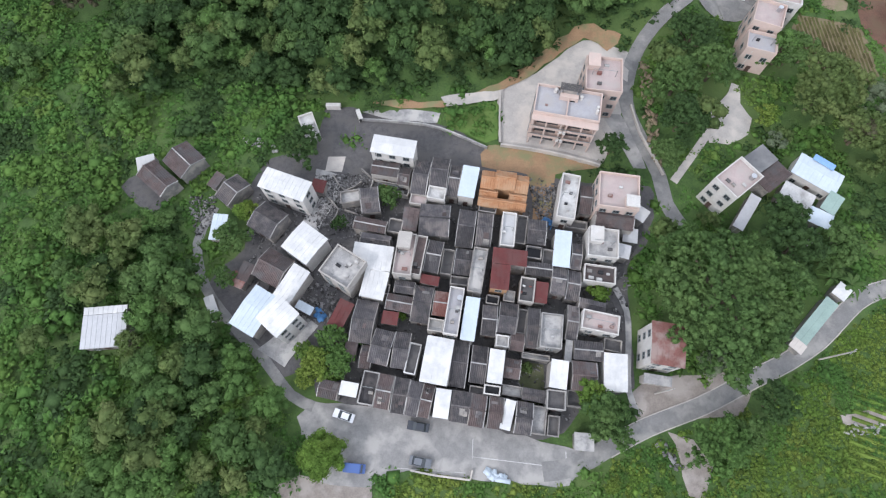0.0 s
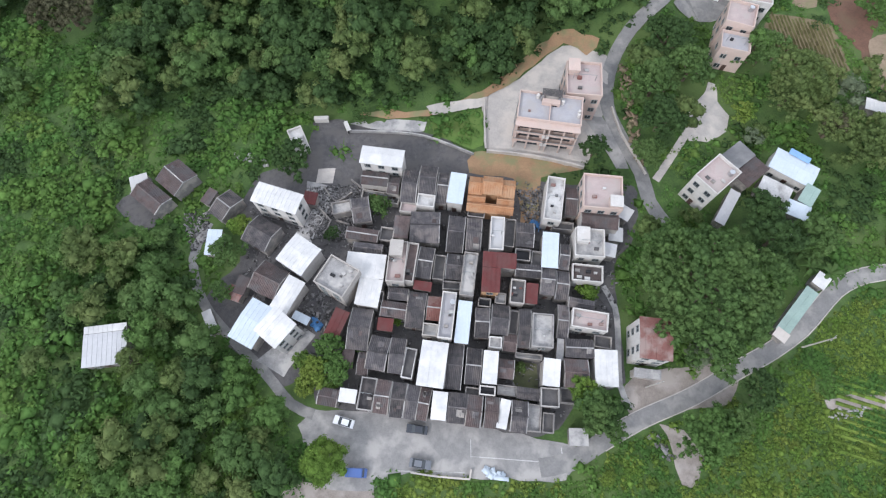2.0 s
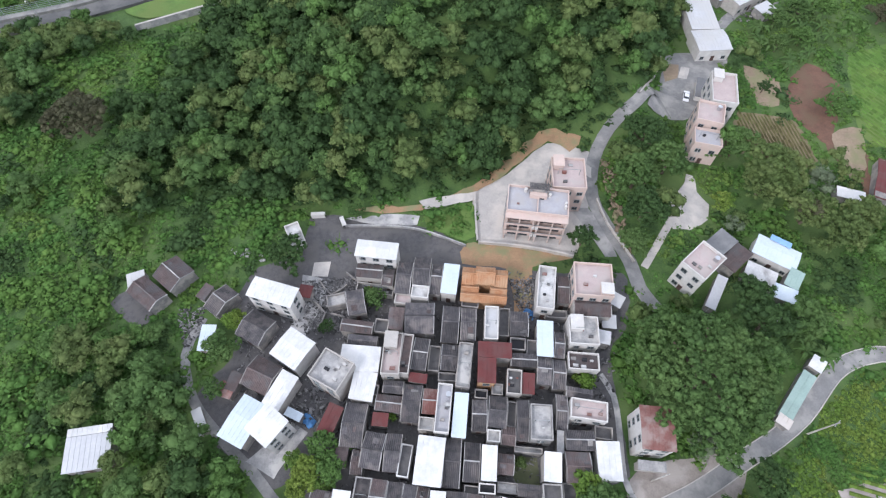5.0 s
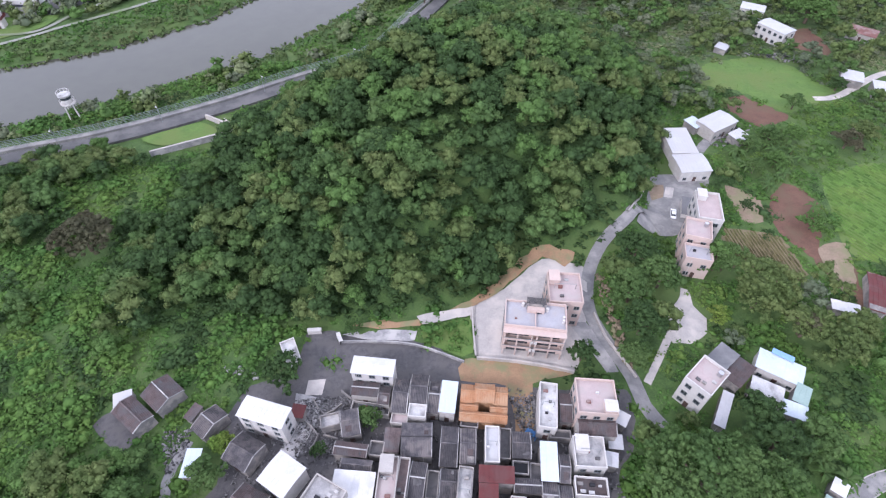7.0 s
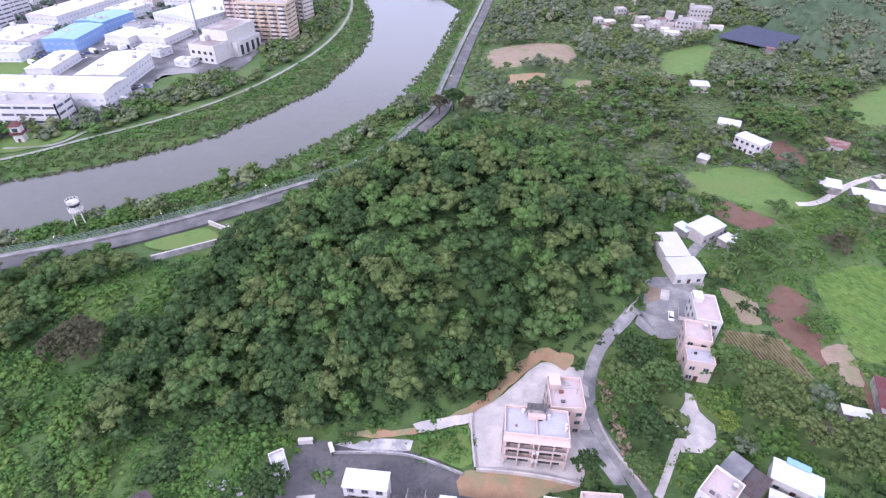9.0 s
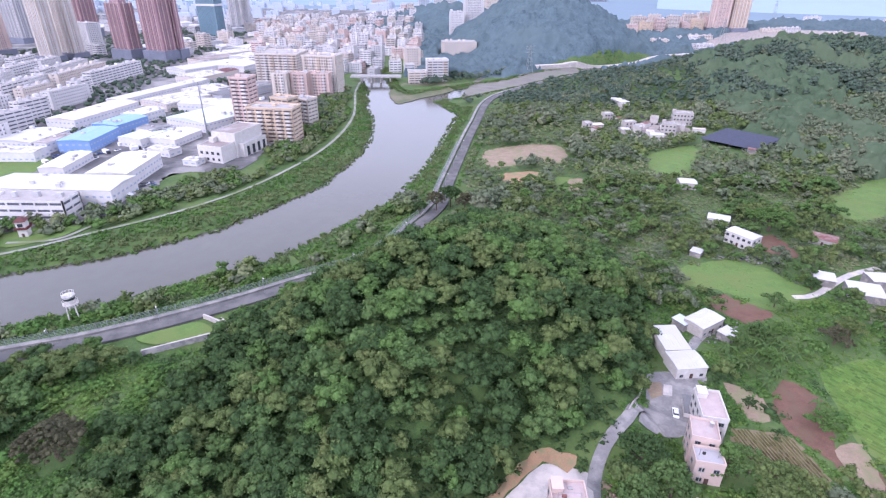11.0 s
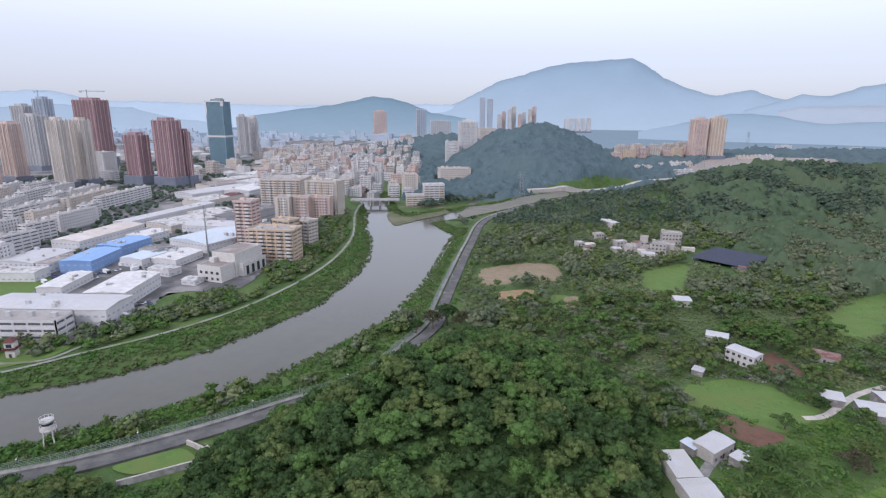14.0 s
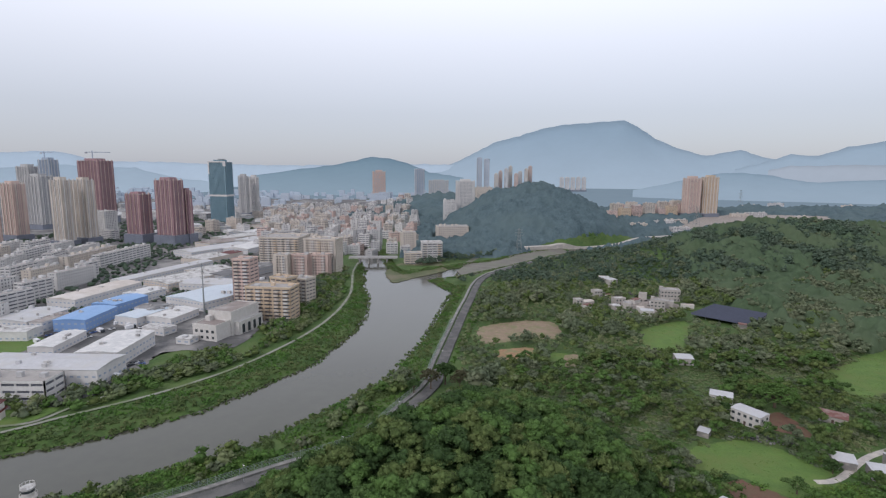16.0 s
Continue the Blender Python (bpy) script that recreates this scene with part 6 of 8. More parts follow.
    if crown:
        if style == "tower":
            bm = bmesh.new()
            box(bm, -w * 0.27, w * 0.27, -d * 0.3, d * 0.3, h, h + rnd.uniform(4, 7))
            part("stair_head", bm, TOWN[wall], ob)
        else:
            n = 1 + int(w / 13)
            for k in range(n):
                bm = bmesh.new()
                cx = -w / 2 + (k + 0.5 + rnd.uniform(-0.25, 0.25)) * w / n
                s, cy = rnd.uniform(1.2, 2.4), rnd.uniform(-0.2, 0.2) * d
                box(bm, cx - s, cx + s, cy - s * 0.8, cy + s * 0.8, h + 0.1, h + rnd.uniform(1.4, 3.2))
                part("stair_head", bm, TOWN[wall if rnd.random() < 0.6 else "grey"], ob)
    return ob


def hall(x, y, w, d, rot, h, top="white", wall="white", label="", win=True):
    """A factory hall with a low pitched sheet roof and a band of windows."""
    keep(x, y, w, d, rot)
    ob = thing("factory_hall", x, y, 0.2, rot, label or "long factory hall with a pale sheet roof", "factory", "factory halls")
    bm = bmesh.new()
    box(bm, -w / 2, w / 2, -d / 2, d / 2, 0, h)
    part("wall", bm, TOWN[wall], ob)
    bm = bmesh.new()
    n = max(2, int(w / 4))
    for k in range(max(1, int(h / 4)) if win else 0):
        for i in range(n):
            c = -w / 2 + (i + 0.5) * w / n
            box(bm, c - w / n * 0.24, c + w / n * 0.24, -d / 2 - 0.06, -d / 2 + 0.02, k * 4 + 1.4, k * 4 + 2.5)
        m = max(2, int(d / 4))
        for i in range(m):
            c = -d / 2 + (i + 0.5) * d / m
            for s in (-1, 1):
                a, b = sorted((s * (w / 2 + 0.06), s * (w / 2 - 0.02)))
                box(bm, a, b, c - d / m * 0.24, c + d / m * 0.24, k * 4 + 1.4, k * 4 + 2.5)
    if win:
        part("window_band", bm, TOWN["slate"], ob, "grey windows")["kind"] = "stuff"
    else:
        bm.free()
        for i in range(3):
            bm = bmesh.new()
            c = (i - 1) * w * 0.28
            box(bm, c - 2.2, c + 2.2, -d / 2 - 0.1, -d / 2 + 0.02, 0, h * 0.55)
            part("loading_door", bm, TOWN["slate"], ob, "tall grey loading door")
    rnd = random.Random(int(x) * 13 + int(y))
    for k in range(rnd.randint(2, 5)):
        vx, vy, vs = rnd.uniform(-0.4, 0.4) * w, rnd.uniform(-0.4, 0.4) * d, rnd.uniform(0.8, 2.0)
        bm = bmesh.new()
        box(bm, vx - vs, vx + vs, vy - vs * 0.6, vy + vs * 0.6, h - 0.1, h + min(w, d) * 0.05 + rnd.uniform(0.5, 1.3))
        part("roof_vent", bm, M[rnd.choice(("greysheet", "stained", "concrete"))], ob)
    bm = bmesh.new()
    along_x = w >= d
    r = min(w, d) * (0.05 if win else 0.012)
    W2, D2 = w / 2 + 0.4, d / 2 + 0.4
    if along_x:
        p = [(-W2, -D2, h), (W2, -D2, h), (W2, D2, h), (-W2, D2, h), (-W2, 0, h + r), (W2, 0, h + r)]
        fs = ((0, 1, 5, 4), (2, 3, 4, 5), (1, 2, 5), (3, 0, 4), (3, 2, 1, 0))
    else:
        p = [(-W2, -D2, h), (W2, -D2, h), (W2, D2, h), (-W2, D2, h), (0, -D2, h + r), (0, D2, h + r)]
        fs = ((1, 2, 5, 4), (3, 0, 4, 5), (0, 1, 4), (2, 3, 5), (3, 2, 1, 0))
    v = [bm.verts.new(c) for c in p]
    for f in fs:
        bm.faces.new([v[i] for i in f])
    part("roof", bm, M[top], ob)
    return ob


# factories on the far bank
hall(-208.9, 336.1, 25.5, 44.4, 1, 10, 'white', 'white', label='large white factory hall by the river')
hall(-226.6, 299.0, 75.4, 25.7, -2, 10, 'greysheet', 'white', label='long white factory wing by the river')
block(-227.5, 273.5, 46, 15, 11.5, 0, 'white', 3, 'white three-storey office wing with rows of windows', 'office_wing')
hall(-259.5, 353.6, 36.0, 16.0, 93, 6, 'white', 'white', label='low white factory building')
hall(-275.9, 408.6, 23.8, 41.2, 1, 9, 'bluesheet', 'blue', label='factory hall with a bright blue sheet roof')
hall(-275.9, 453.4, 23.6, 36.1, -13, 9, 'bluesheet', 'blue', label='factory hall with a bright blue sheet roof')
hall(-319.7, 491.0, 28.8, 78.0, -11, 9, 'tansheet', 'white', label='long factory hall with a tan roof')
hall(-308.5, 596.0, 18.1, 128.5, -17, 9, 'greysheet', 'white', label='long grey-roofed factory hall')
hall(-319.6, 407.1, 33.0, 38.2, -7, 8, 'greysheet', 'white')
hall(-297.0, 399.0, 10.3, 27.0, -7, 8, 'brownroof', 'white', label='low works building with a brown roof')
hall(-305.8, 372.7, 32.4, 15.8, 1, 7, 'stained', 'white')
hall(-276.6, 491.9, 21.4, 29.4, -17, 8, 'white', 'white')
hall(-269.5, 563.0, 39.1, 73.3, -28, 8, 'stained', 'cream', label='factory hall with a stained brown-grey roof')
hall(-209.0, 485.6, 48.0, 63.0, -27, 8, 'bluewhite', 'white', label='wide pale blue factory hall')
hall(-230.0, 531.0, 51.8, 29.3, -7, 9, 'greysheet', 'white')
hall(-227.5, 605.6, 28.6, 80.5, -25, 8, 'darkroof', 'grey', label='works hall with a dark grey roof')
hall(-265.6, 606.1, 31.6, 38.7, -31, 8, 'stained', 'cream')
hall(-238.1, 420.0, 21.5, 33.5, -17, 7, 'bluewhite', 'white', label='white works hall with a rounded front')
hall(-237.8, 435.2, 21.4, 18.4, -19, 8, 'darkroof', 'white', label='works building with a dark flat roof')
hall(-217.6, 422.3, 27.6, 32.5, -13, 6, 'white', 'white')
hall(-208.3, 386.9, 20.6, 11.8, -20, 5, 'stained', 'white')
hall(-332.9, 778.4, 39.1, 98.8, -30, 8, 'greysheet', 'white')
hall(-310.3, 701.2, 36.1, 47.5, -19, 7, 'stained', 'cream')
hall(-295.4, 728.2, 24.6, 40.8, -21, 7, 'redsheet', 'cream', label='low works building with a red roof')
hall(-285.4, 811.9, 41.6, 96.8, -13, 8, 'white', 'white')
hall(-303.5, 895.4, 41.7, 93.5, -17, 8, 'greysheet', 'white')
hall(-346.1, 929.0, 40.2, 96.7, -31, 8, 'stained', 'cream')
hall(-341.3, 992.3, 47.7, 75.4, -18, 8, 'white', 'white')
hall(-351.3, 1143.8, 55.3, 108.6, -21, 8, 'brownroof', 'cream', label='works hall with a brown roof')
hall(-381.7, 1279.1, 63.6, 108.8, -23, 8, 'greysheet', 'white')
hall(-354.8, 850.4, 36.1, 58.7, -30, 8, 'brownroof', 'cream', label='works hall with a brown roof')


def pump_station(x, y, rot):
    """White waterworks: a low front block, a tall machine hall behind it and a side wing with tall gates."""
    keep(x, y, 26, 50, rot)
    ob = thing("pumping_station", x, y, 0.2, rot, "white pumping station with brown flat roofs and tall dark gates", "building")
    for q, nm in (((-10.5, 9.5, -24, -9, 0, 11), "front_block"), ((-9.5, 10.5, -9, 23, 0, 17), "machine_hall"), ((10.5, 14.5, -6, 22, 0, 9), "side_wing")):
        bm = bmesh.new()
        box(bm, *q)
        o = part(nm, bm, M["whitewall"], ob)
        bm = bmesh.new()
        box(bm, q[0] + 0.4, q[1] - 0.4, q[2] + 0.4, q[3] - 0.4, q[5], q[5] + 0.12)
        part("roof", bm, M["brownroof"] if nm != "side_wing" else M["greysheet"], o, "brown flat roof")
        for e in ((q[0], q[1], q[2], q[2] + 0.4), (q[0], q[1], q[3] - 0.4, q[3]), (q[0], q[0] + 0.4, q[2] + 0.4, q[3] - 0.4), (q[1] - 0.4, q[1], q[2] + 0.4, q[3] - 0.4)):
            bm = bmesh.new()
            box(bm, *e, q[5], q[5] + 0.9)
            part("parapet", bm, M["whitewall"], o)
    for k in range(4):
        bm = bmesh.new()
        box(bm, 14.4, 14.6, -3 + k * 6.4, 0.6 + k * 6.4, 0.5, 7.2)
        part("gate", bm, M["glass"], ob, "tall dark gate")
        bm = bmesh.new()
        box(bm, 14.3, 15.2, -4.2 + k * 6.4, -3.3 + k * 6.4, 0, 9.0)
        part("buttress", bm, M["whitewall"], ob)
    for k in range(4):
        bm = bmesh.new()
        box(bm, -8.5 + k * 4.6, -6.3 + k * 4.6, -24.1, -23.9, 5.8, 7.8)
        part("window", bm, M["glass"], ob, "dark window")
        bm = bmesh.new()
        box(bm, -8.3 + k * 4.6, -6.5 + k * 4.6, -24.1, -23.9, 1.6, 3.4)
        part("window", bm, M["glass"], ob, "dark window")
    bm = bmesh.new()
    box(bm, -8.5, -4.5, -13.5, -9.5, 11.0, 14.5)
    part("stair_head", bm, M["whitewall"], ob)


pump_station(-159.2, 391.0, -17)
hall(-177.2, 364.5, 10.9, 9.8, -13, 4, 'stained', 'white', label='small white hut by the pumping station')


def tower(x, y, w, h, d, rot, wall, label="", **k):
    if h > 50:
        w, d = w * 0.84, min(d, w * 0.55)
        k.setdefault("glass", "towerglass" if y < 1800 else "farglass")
    # slate towers this far out switch to the haze-tinted wall
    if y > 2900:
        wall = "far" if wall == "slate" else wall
    return block(x, y, w, d, h, rot, wall, 0, label, "tower" if h > 50 else "apartment_block", **k)


# blocks near the bend
tower(-137, 429, 38, 27, 18, -8, "tan", "pale yellow apartment block by the river")
tower(-177, 480, 17, 41, 16, -8, "pink", "pink and white apartment block")
tower(-140, 470, 19, 26, 14, -25, "tan", "sand-coloured apartment block with balconies")
tower(-127, 487, 17, 22, 14, -25, "cream", "sand-coloured apartment block with balconies")
tower(-177, 591, 17, 27, 12, -5, "cream")
tower(-158, 598, 18, 26, 12, -5, "pink")
tower(-138, 605, 22, 25, 12, -5, "pink")
tower(-201, 688, 51, 36, 45, -5, "cream", "wide cream terraced hotel building")
tower(-140, 632, 40, 40, 22, -12, "cream", "tall cream-white building with few windows")
tower(-50, 788, 22, 31, 18, 10, "cream", "cream apartment block by the bridge")
tower(-38, 694, 22, 14, 16, 8, "cream", "low cream building by the river")
tower(-14, 716, 27, 25, 20, 8, "white", "white office building beside the river")
tower(17, 936, 55, 23, 30, 5, "cream", "long cream office building")
tower(50, 1189, 46, 80, 26, 5, "white", "tall white stepped building")
tower(16, 1153, 27, 49, 22, 5, "white", "white stepped office building")
tower(113, 1483, 45, 39, 22, 5, "cream")
tower(-268, 2295, 62, 114, 30, 10, "pink", "pink tower block in the town")
tower(-90, 2135, 42, 123, 26, 10, "slate", "dark blue-grey tower with a pale top")
tower(-17, 2311, 97, 77, 26, 6, "grey", "long grey slab block")
# tower estate
tower(-437, 869, 43, 103, 34, -20, "red", "dark red residential tower with vertical ribs")
tower(-417, 884, 17, 85, 30, -20, "red", "dark red lower tower wing")
tower(-495, 882, 39, 80, 34, -20, "red", "dark red ribbed residential tower")
tower(-589, 839, 31, 103, 34, -20, "cream", "cream ribbed residential tower")
tower(-581, 880, 33, 102, 34, -20, "cream", "cream ribbed residential tower")
tower(-721, 912, 38, 95, 34, -20, "pink", "pinkish ribbed residential tower")
tower(-808, 1090, 51, 105, 34, -20, "grey", "grey ribbed residential tower")
tower(-768, 1210, 70, 138, 40, -15, "red", "tall red-brown tower with white ribs under construction")
tower(-512, 1260, 52, 137, 44, -12, "tealglass", "teal glass high office tower", glass="tealglass")
tower(-506, 1384, 26, 103, 30, -10, "grey", "pale grey residential tower")
tower(-492, 1420, 25, 100, 30, -10, "white", "white ribbed residential tower")
tower(-607, 971, 30, 46, 26, -20, "white")
tower(-1060, 1471, 48, 144, 34, -15, "slate", "grey-green tower under construction")
tower(-1145, 1507, 55, 126, 34, -15, "grey", "grey tower in the haze")
tower(-687, 812, 39, 113, 34, -20, "pink", "pinkish ribbed residential tower")
# right bank estates
tower(657, 1431, 46, 101, 34, 12, "pink", "brown-pink ribbed tower block")
tower(705, 1433, 43, 104, 34, 12, "tan", "brown-pink ribbed tower block")
(ex0, ey0), (ex1, ey1) = (415.8, 1322.8), (707.4, 1487.3)
for i in range(24):
    t = i / 23
    tower(ex0 + (ex1 - ex0) * t + 10 * (i % 3), ey0 + (ey1 - ey0) * t + 35 * (i % 3), 22 + 5 * (i % 2), 24 + 5 * ((i * 7) % 4), 15, 8 + 5 * (i % 3), ("pink", "cream", "pink", "tan")[i % 4])
for i, (x, y) in enumerate(((418.4, 1145.3), (488.0, 1183.0), (533.9, 1234.2), (461.6, 1046.5), (782.7, 1422.7), (828.1, 1425.5), (884.3, 1335.6), (793.2, 1164.5), (816.4, 1122.5), (757.9, 1015.6), (1012.3, 1789.4), (1141.8, 1852.4), (1340.8, 1788.7))):
    tower(x, y, 34 + 8 * (i % 3), 9 + 2 * (i % 2), 16, -8 + 5 * (i % 4), "white" if i % 2 else "cream", "low pale works building", z=1.0)
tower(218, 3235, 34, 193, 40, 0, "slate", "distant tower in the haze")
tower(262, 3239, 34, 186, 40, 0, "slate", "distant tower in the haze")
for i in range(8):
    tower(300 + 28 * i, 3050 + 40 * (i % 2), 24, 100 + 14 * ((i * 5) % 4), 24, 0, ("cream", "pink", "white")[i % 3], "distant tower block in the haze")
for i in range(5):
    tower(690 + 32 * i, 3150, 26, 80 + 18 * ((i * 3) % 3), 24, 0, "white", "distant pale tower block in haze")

# slab estate left of the factories
rows = random.Random(4)


def slab(x0, y0, x1, y1, deep=11):
    """A white slab block whose front eaves run between two plan points."""
    w, a = math.hypot(x1 - x0, y1 - y0), math.atan2(y1 - y0, x1 - x0)
    tower((x0 + x1) / 2 - math.sin(a) * deep / 2, (y0 + y1) / 2 + math.cos(a) * deep / 2, w, 18 + rows.choice((0, 0, 3)), deep, math.degrees(a), rows.choice(("white", "white", "white", "cream")), "white slab apartment block with window rows")


slab(-409.6, 639.3, -403.0, 739.6)
slab(-438.1, 625.5, -441.9, 726.7)
slab(-380.6, 524.9, -373.0, 573.9)
slab(-390.6, 580.5, -388.6, 603.0)
slab(-416.8, 539.1, -413.5, 579.7)
slab(-437.0, 538.5, -437.5, 578.9)
slab(-376.5, 476.1, -370.2, 505.1)
slab(-399.5, 472.9, -396.8, 498.8)
slab(-360.9, 429.2, -353.6, 459.9)
slab(-395.8, 440.9, -393.0, 463.5)
slab(-336.8, 392.3, -335.6, 408.4)
slab(-361.4, 395.2, -357.5, 413.5)
slab(-475.4, 683.3, -481.6, 753.9)
slab(-448.7, 585.8, -452.7, 633.4)
slab(-493.0, 563.0, -495.1, 607.2)
slab(-499.6, 603.1, -509.2, 653.4)
slab(-560.4, 647.0, -564.7, 700.1)
slab(-511.9, 653.3, -518.2, 707.3)
slab(-453.3, 502.6, -448.9, 531.9)
slab(-475.2, 650.2, -482.9, 688.0)
slab(-534.6, 590.4, -542.0, 621.8)
slab(-527.3, 728.8, -532.9, 776.4)
slab(-557.4, 721.9, -561.7, 768.8)
slab(-581.6, 704.7, -590.1, 755.3)
slab(-624.6, 703.0, -626.9, 753.7)
# dense town behind the bend
for i in range(20):
    for j in range(16):
        y = 770 + 45 * i + rows.uniform(-7, 7)
        x = -0.30 * y - 20 + 25 * j - 10 * (i % 2) + rows.uniform(-5, 5)
        if x > -45 - 0.03 * (y - 800) or rows.random() < 0.14 or (y > 1200 and x > 10):
            continue
        tower(x, y, rows.uniform(13, 21), rows.choice((13, 16, 19, 22, 25)), rows.uniform(10, 14), rows.choice((-20, 12, -10, 70)) + rows.uniform(-4, 4), rows.choice(("white", "white", "white", "cream", "cream", "pink", "grey")))
# low works roofs and scattered town further out
for i in range(60):
    y = rows.uniform(900, 1700)
    x = -rows.uniform(0.34, 0.62) * y
    if rows.random() < 0.5:
        hall(x, y, rows.uniform(40, 70), rows.uniform(18, 28), -58 + rows.uniform(-4, 4), 8, rows.choice(("greysheet", "greysheet", "stained", "concrete")))
    else:
        tower(x, y, rows.uniform(20, 30), rows.choice((16, 20, 24)), 14, -30, rows.choice(("white", "cream", "grey")))
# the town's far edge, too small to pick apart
far_town = tagged(new("distant_town"), "distant blocks paled by haze at the far edge of the town", "buildings", kind="stuff")
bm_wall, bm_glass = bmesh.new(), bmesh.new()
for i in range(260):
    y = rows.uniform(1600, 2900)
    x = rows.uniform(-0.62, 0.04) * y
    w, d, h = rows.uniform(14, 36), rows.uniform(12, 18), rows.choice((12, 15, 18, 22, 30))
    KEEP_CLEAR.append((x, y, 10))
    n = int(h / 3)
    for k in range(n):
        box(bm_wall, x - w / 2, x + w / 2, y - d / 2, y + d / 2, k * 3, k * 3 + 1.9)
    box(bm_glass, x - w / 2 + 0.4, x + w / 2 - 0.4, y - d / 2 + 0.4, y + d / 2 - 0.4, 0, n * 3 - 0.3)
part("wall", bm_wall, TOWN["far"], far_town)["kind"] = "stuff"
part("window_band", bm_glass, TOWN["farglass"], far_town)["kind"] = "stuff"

# ---- far hills and plain ----


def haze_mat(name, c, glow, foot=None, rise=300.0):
    """Far land with thick air painted in: a faint glow, stronger towards its foot."""
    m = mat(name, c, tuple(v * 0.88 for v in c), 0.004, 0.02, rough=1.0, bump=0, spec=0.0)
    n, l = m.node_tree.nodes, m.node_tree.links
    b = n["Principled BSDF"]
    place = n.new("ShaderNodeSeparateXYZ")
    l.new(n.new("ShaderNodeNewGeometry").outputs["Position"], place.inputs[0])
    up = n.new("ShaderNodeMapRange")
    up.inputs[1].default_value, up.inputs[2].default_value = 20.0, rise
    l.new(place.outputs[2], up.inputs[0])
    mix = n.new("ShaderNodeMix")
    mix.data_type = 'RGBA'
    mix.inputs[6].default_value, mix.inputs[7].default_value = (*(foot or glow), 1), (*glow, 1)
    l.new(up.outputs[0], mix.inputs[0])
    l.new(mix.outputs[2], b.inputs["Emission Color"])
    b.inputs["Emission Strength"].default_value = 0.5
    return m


def ridge(pts, depth, material, label, seed):
    """A far hill: a crest through pts (x, y, z) with a rough slope towards the river."""
    bm = bmesh.new()
    fine = []
    for (a, b) in zip(pts, pts[1:]):
        n = max(2, int(math.dist(a, b) / 40))
        fine += [tuple(a[k] + (b[k] - a[k]) * i / n for k in range(3)) for i in range(n)]
    fine.append(pts[-1])
    prev = None
    for x, y, z in fine:
        d = Vector((x, y, 0)).normalized()
        row = []
        for k in range(8):
            t = k / 7
            q = Vector((x, y, 0)) - d * depth * t
            zz = max(z, 5) * (1 - t) ** 1.3 + noise.noise((q.x / 130, q.y / 130, seed)) * 22 * min(1, 3 * t) * (1 - t) + noise.noise((q.x / 45, q.y / 45, seed + 3)) * 9 * (1 - t)
            row.append(bm.verts.new((q.x, q.y, zz - 3)))
        row.insert(0, bm.verts.new((x + d.x * 60, y + d.y * 60, -5)))
        if prev:
            for k in range(8):
                bm.faces.new((prev[k], row[k], row[k + 1], prev[k + 1]))
        prev = row
    bmesh.ops.recalc_face_normals(bm, faces=bm.faces)
    for f in bm.faces:
        f.smooth = True
    return tagged(link("backdrop", bm, material), label, "mountain", kind="structure")


# hill and plain tones, the haze put into base colour and glow
HAZE = [haze_mat("haze_blue_mountain", (0.15, 0.20, 0.24), (0.42, 0.57, 0.71), (0.74, 0.88, 1.00), 420), haze_mat("hazed_pale_mountain", (0.22, 0.28, 0.33), (0.60, 0.72, 0.86), (0.78, 0.90, 1.02)),
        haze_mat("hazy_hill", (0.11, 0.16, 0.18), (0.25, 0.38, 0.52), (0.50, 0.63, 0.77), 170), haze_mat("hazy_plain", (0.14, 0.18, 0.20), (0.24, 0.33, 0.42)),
        haze_mat("hazed_quarry_band", (0.20, 0.23, 0.26), (0.60, 0.68, 0.76)), haze_mat("pale_hazy_hill", (0.16, 0.21, 0.24), (0.34, 0.47, 0.60), (0.52, 0.65, 0.78), 110)]
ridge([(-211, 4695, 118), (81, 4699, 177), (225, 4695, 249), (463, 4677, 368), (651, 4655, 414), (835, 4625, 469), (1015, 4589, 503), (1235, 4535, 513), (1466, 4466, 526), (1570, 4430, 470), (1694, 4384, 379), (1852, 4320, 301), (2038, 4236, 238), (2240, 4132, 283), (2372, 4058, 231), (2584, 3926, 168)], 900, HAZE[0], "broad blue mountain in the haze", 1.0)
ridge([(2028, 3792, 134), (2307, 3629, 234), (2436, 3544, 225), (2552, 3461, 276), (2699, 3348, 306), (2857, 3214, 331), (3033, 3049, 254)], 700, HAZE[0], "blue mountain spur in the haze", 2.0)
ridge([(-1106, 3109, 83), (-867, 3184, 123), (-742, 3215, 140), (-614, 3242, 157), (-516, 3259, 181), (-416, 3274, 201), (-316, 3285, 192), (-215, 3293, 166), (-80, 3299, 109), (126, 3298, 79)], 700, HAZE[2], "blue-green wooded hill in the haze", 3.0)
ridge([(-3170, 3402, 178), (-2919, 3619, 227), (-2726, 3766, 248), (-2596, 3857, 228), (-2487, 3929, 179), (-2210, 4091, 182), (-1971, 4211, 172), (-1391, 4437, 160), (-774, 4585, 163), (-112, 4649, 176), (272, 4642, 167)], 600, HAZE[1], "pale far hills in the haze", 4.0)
ridge([(-2366, 2713, 117), (-2075, 2941, 148), (-1904, 3055, 138), (-1763, 3139, 132), (-1612, 3219, 81), (-1390, 3321, 46)], 500, HAZE[0], "haze-blue hill behind the towers", 5.0)
ridge([(1896, 3177, 132), (1989, 3120, 155), (2163, 3003, 157), (2331, 2874, 157), (2546, 2686, 156)], 250, HAZE[4], "terraced quarry paled by haze", 6.0)
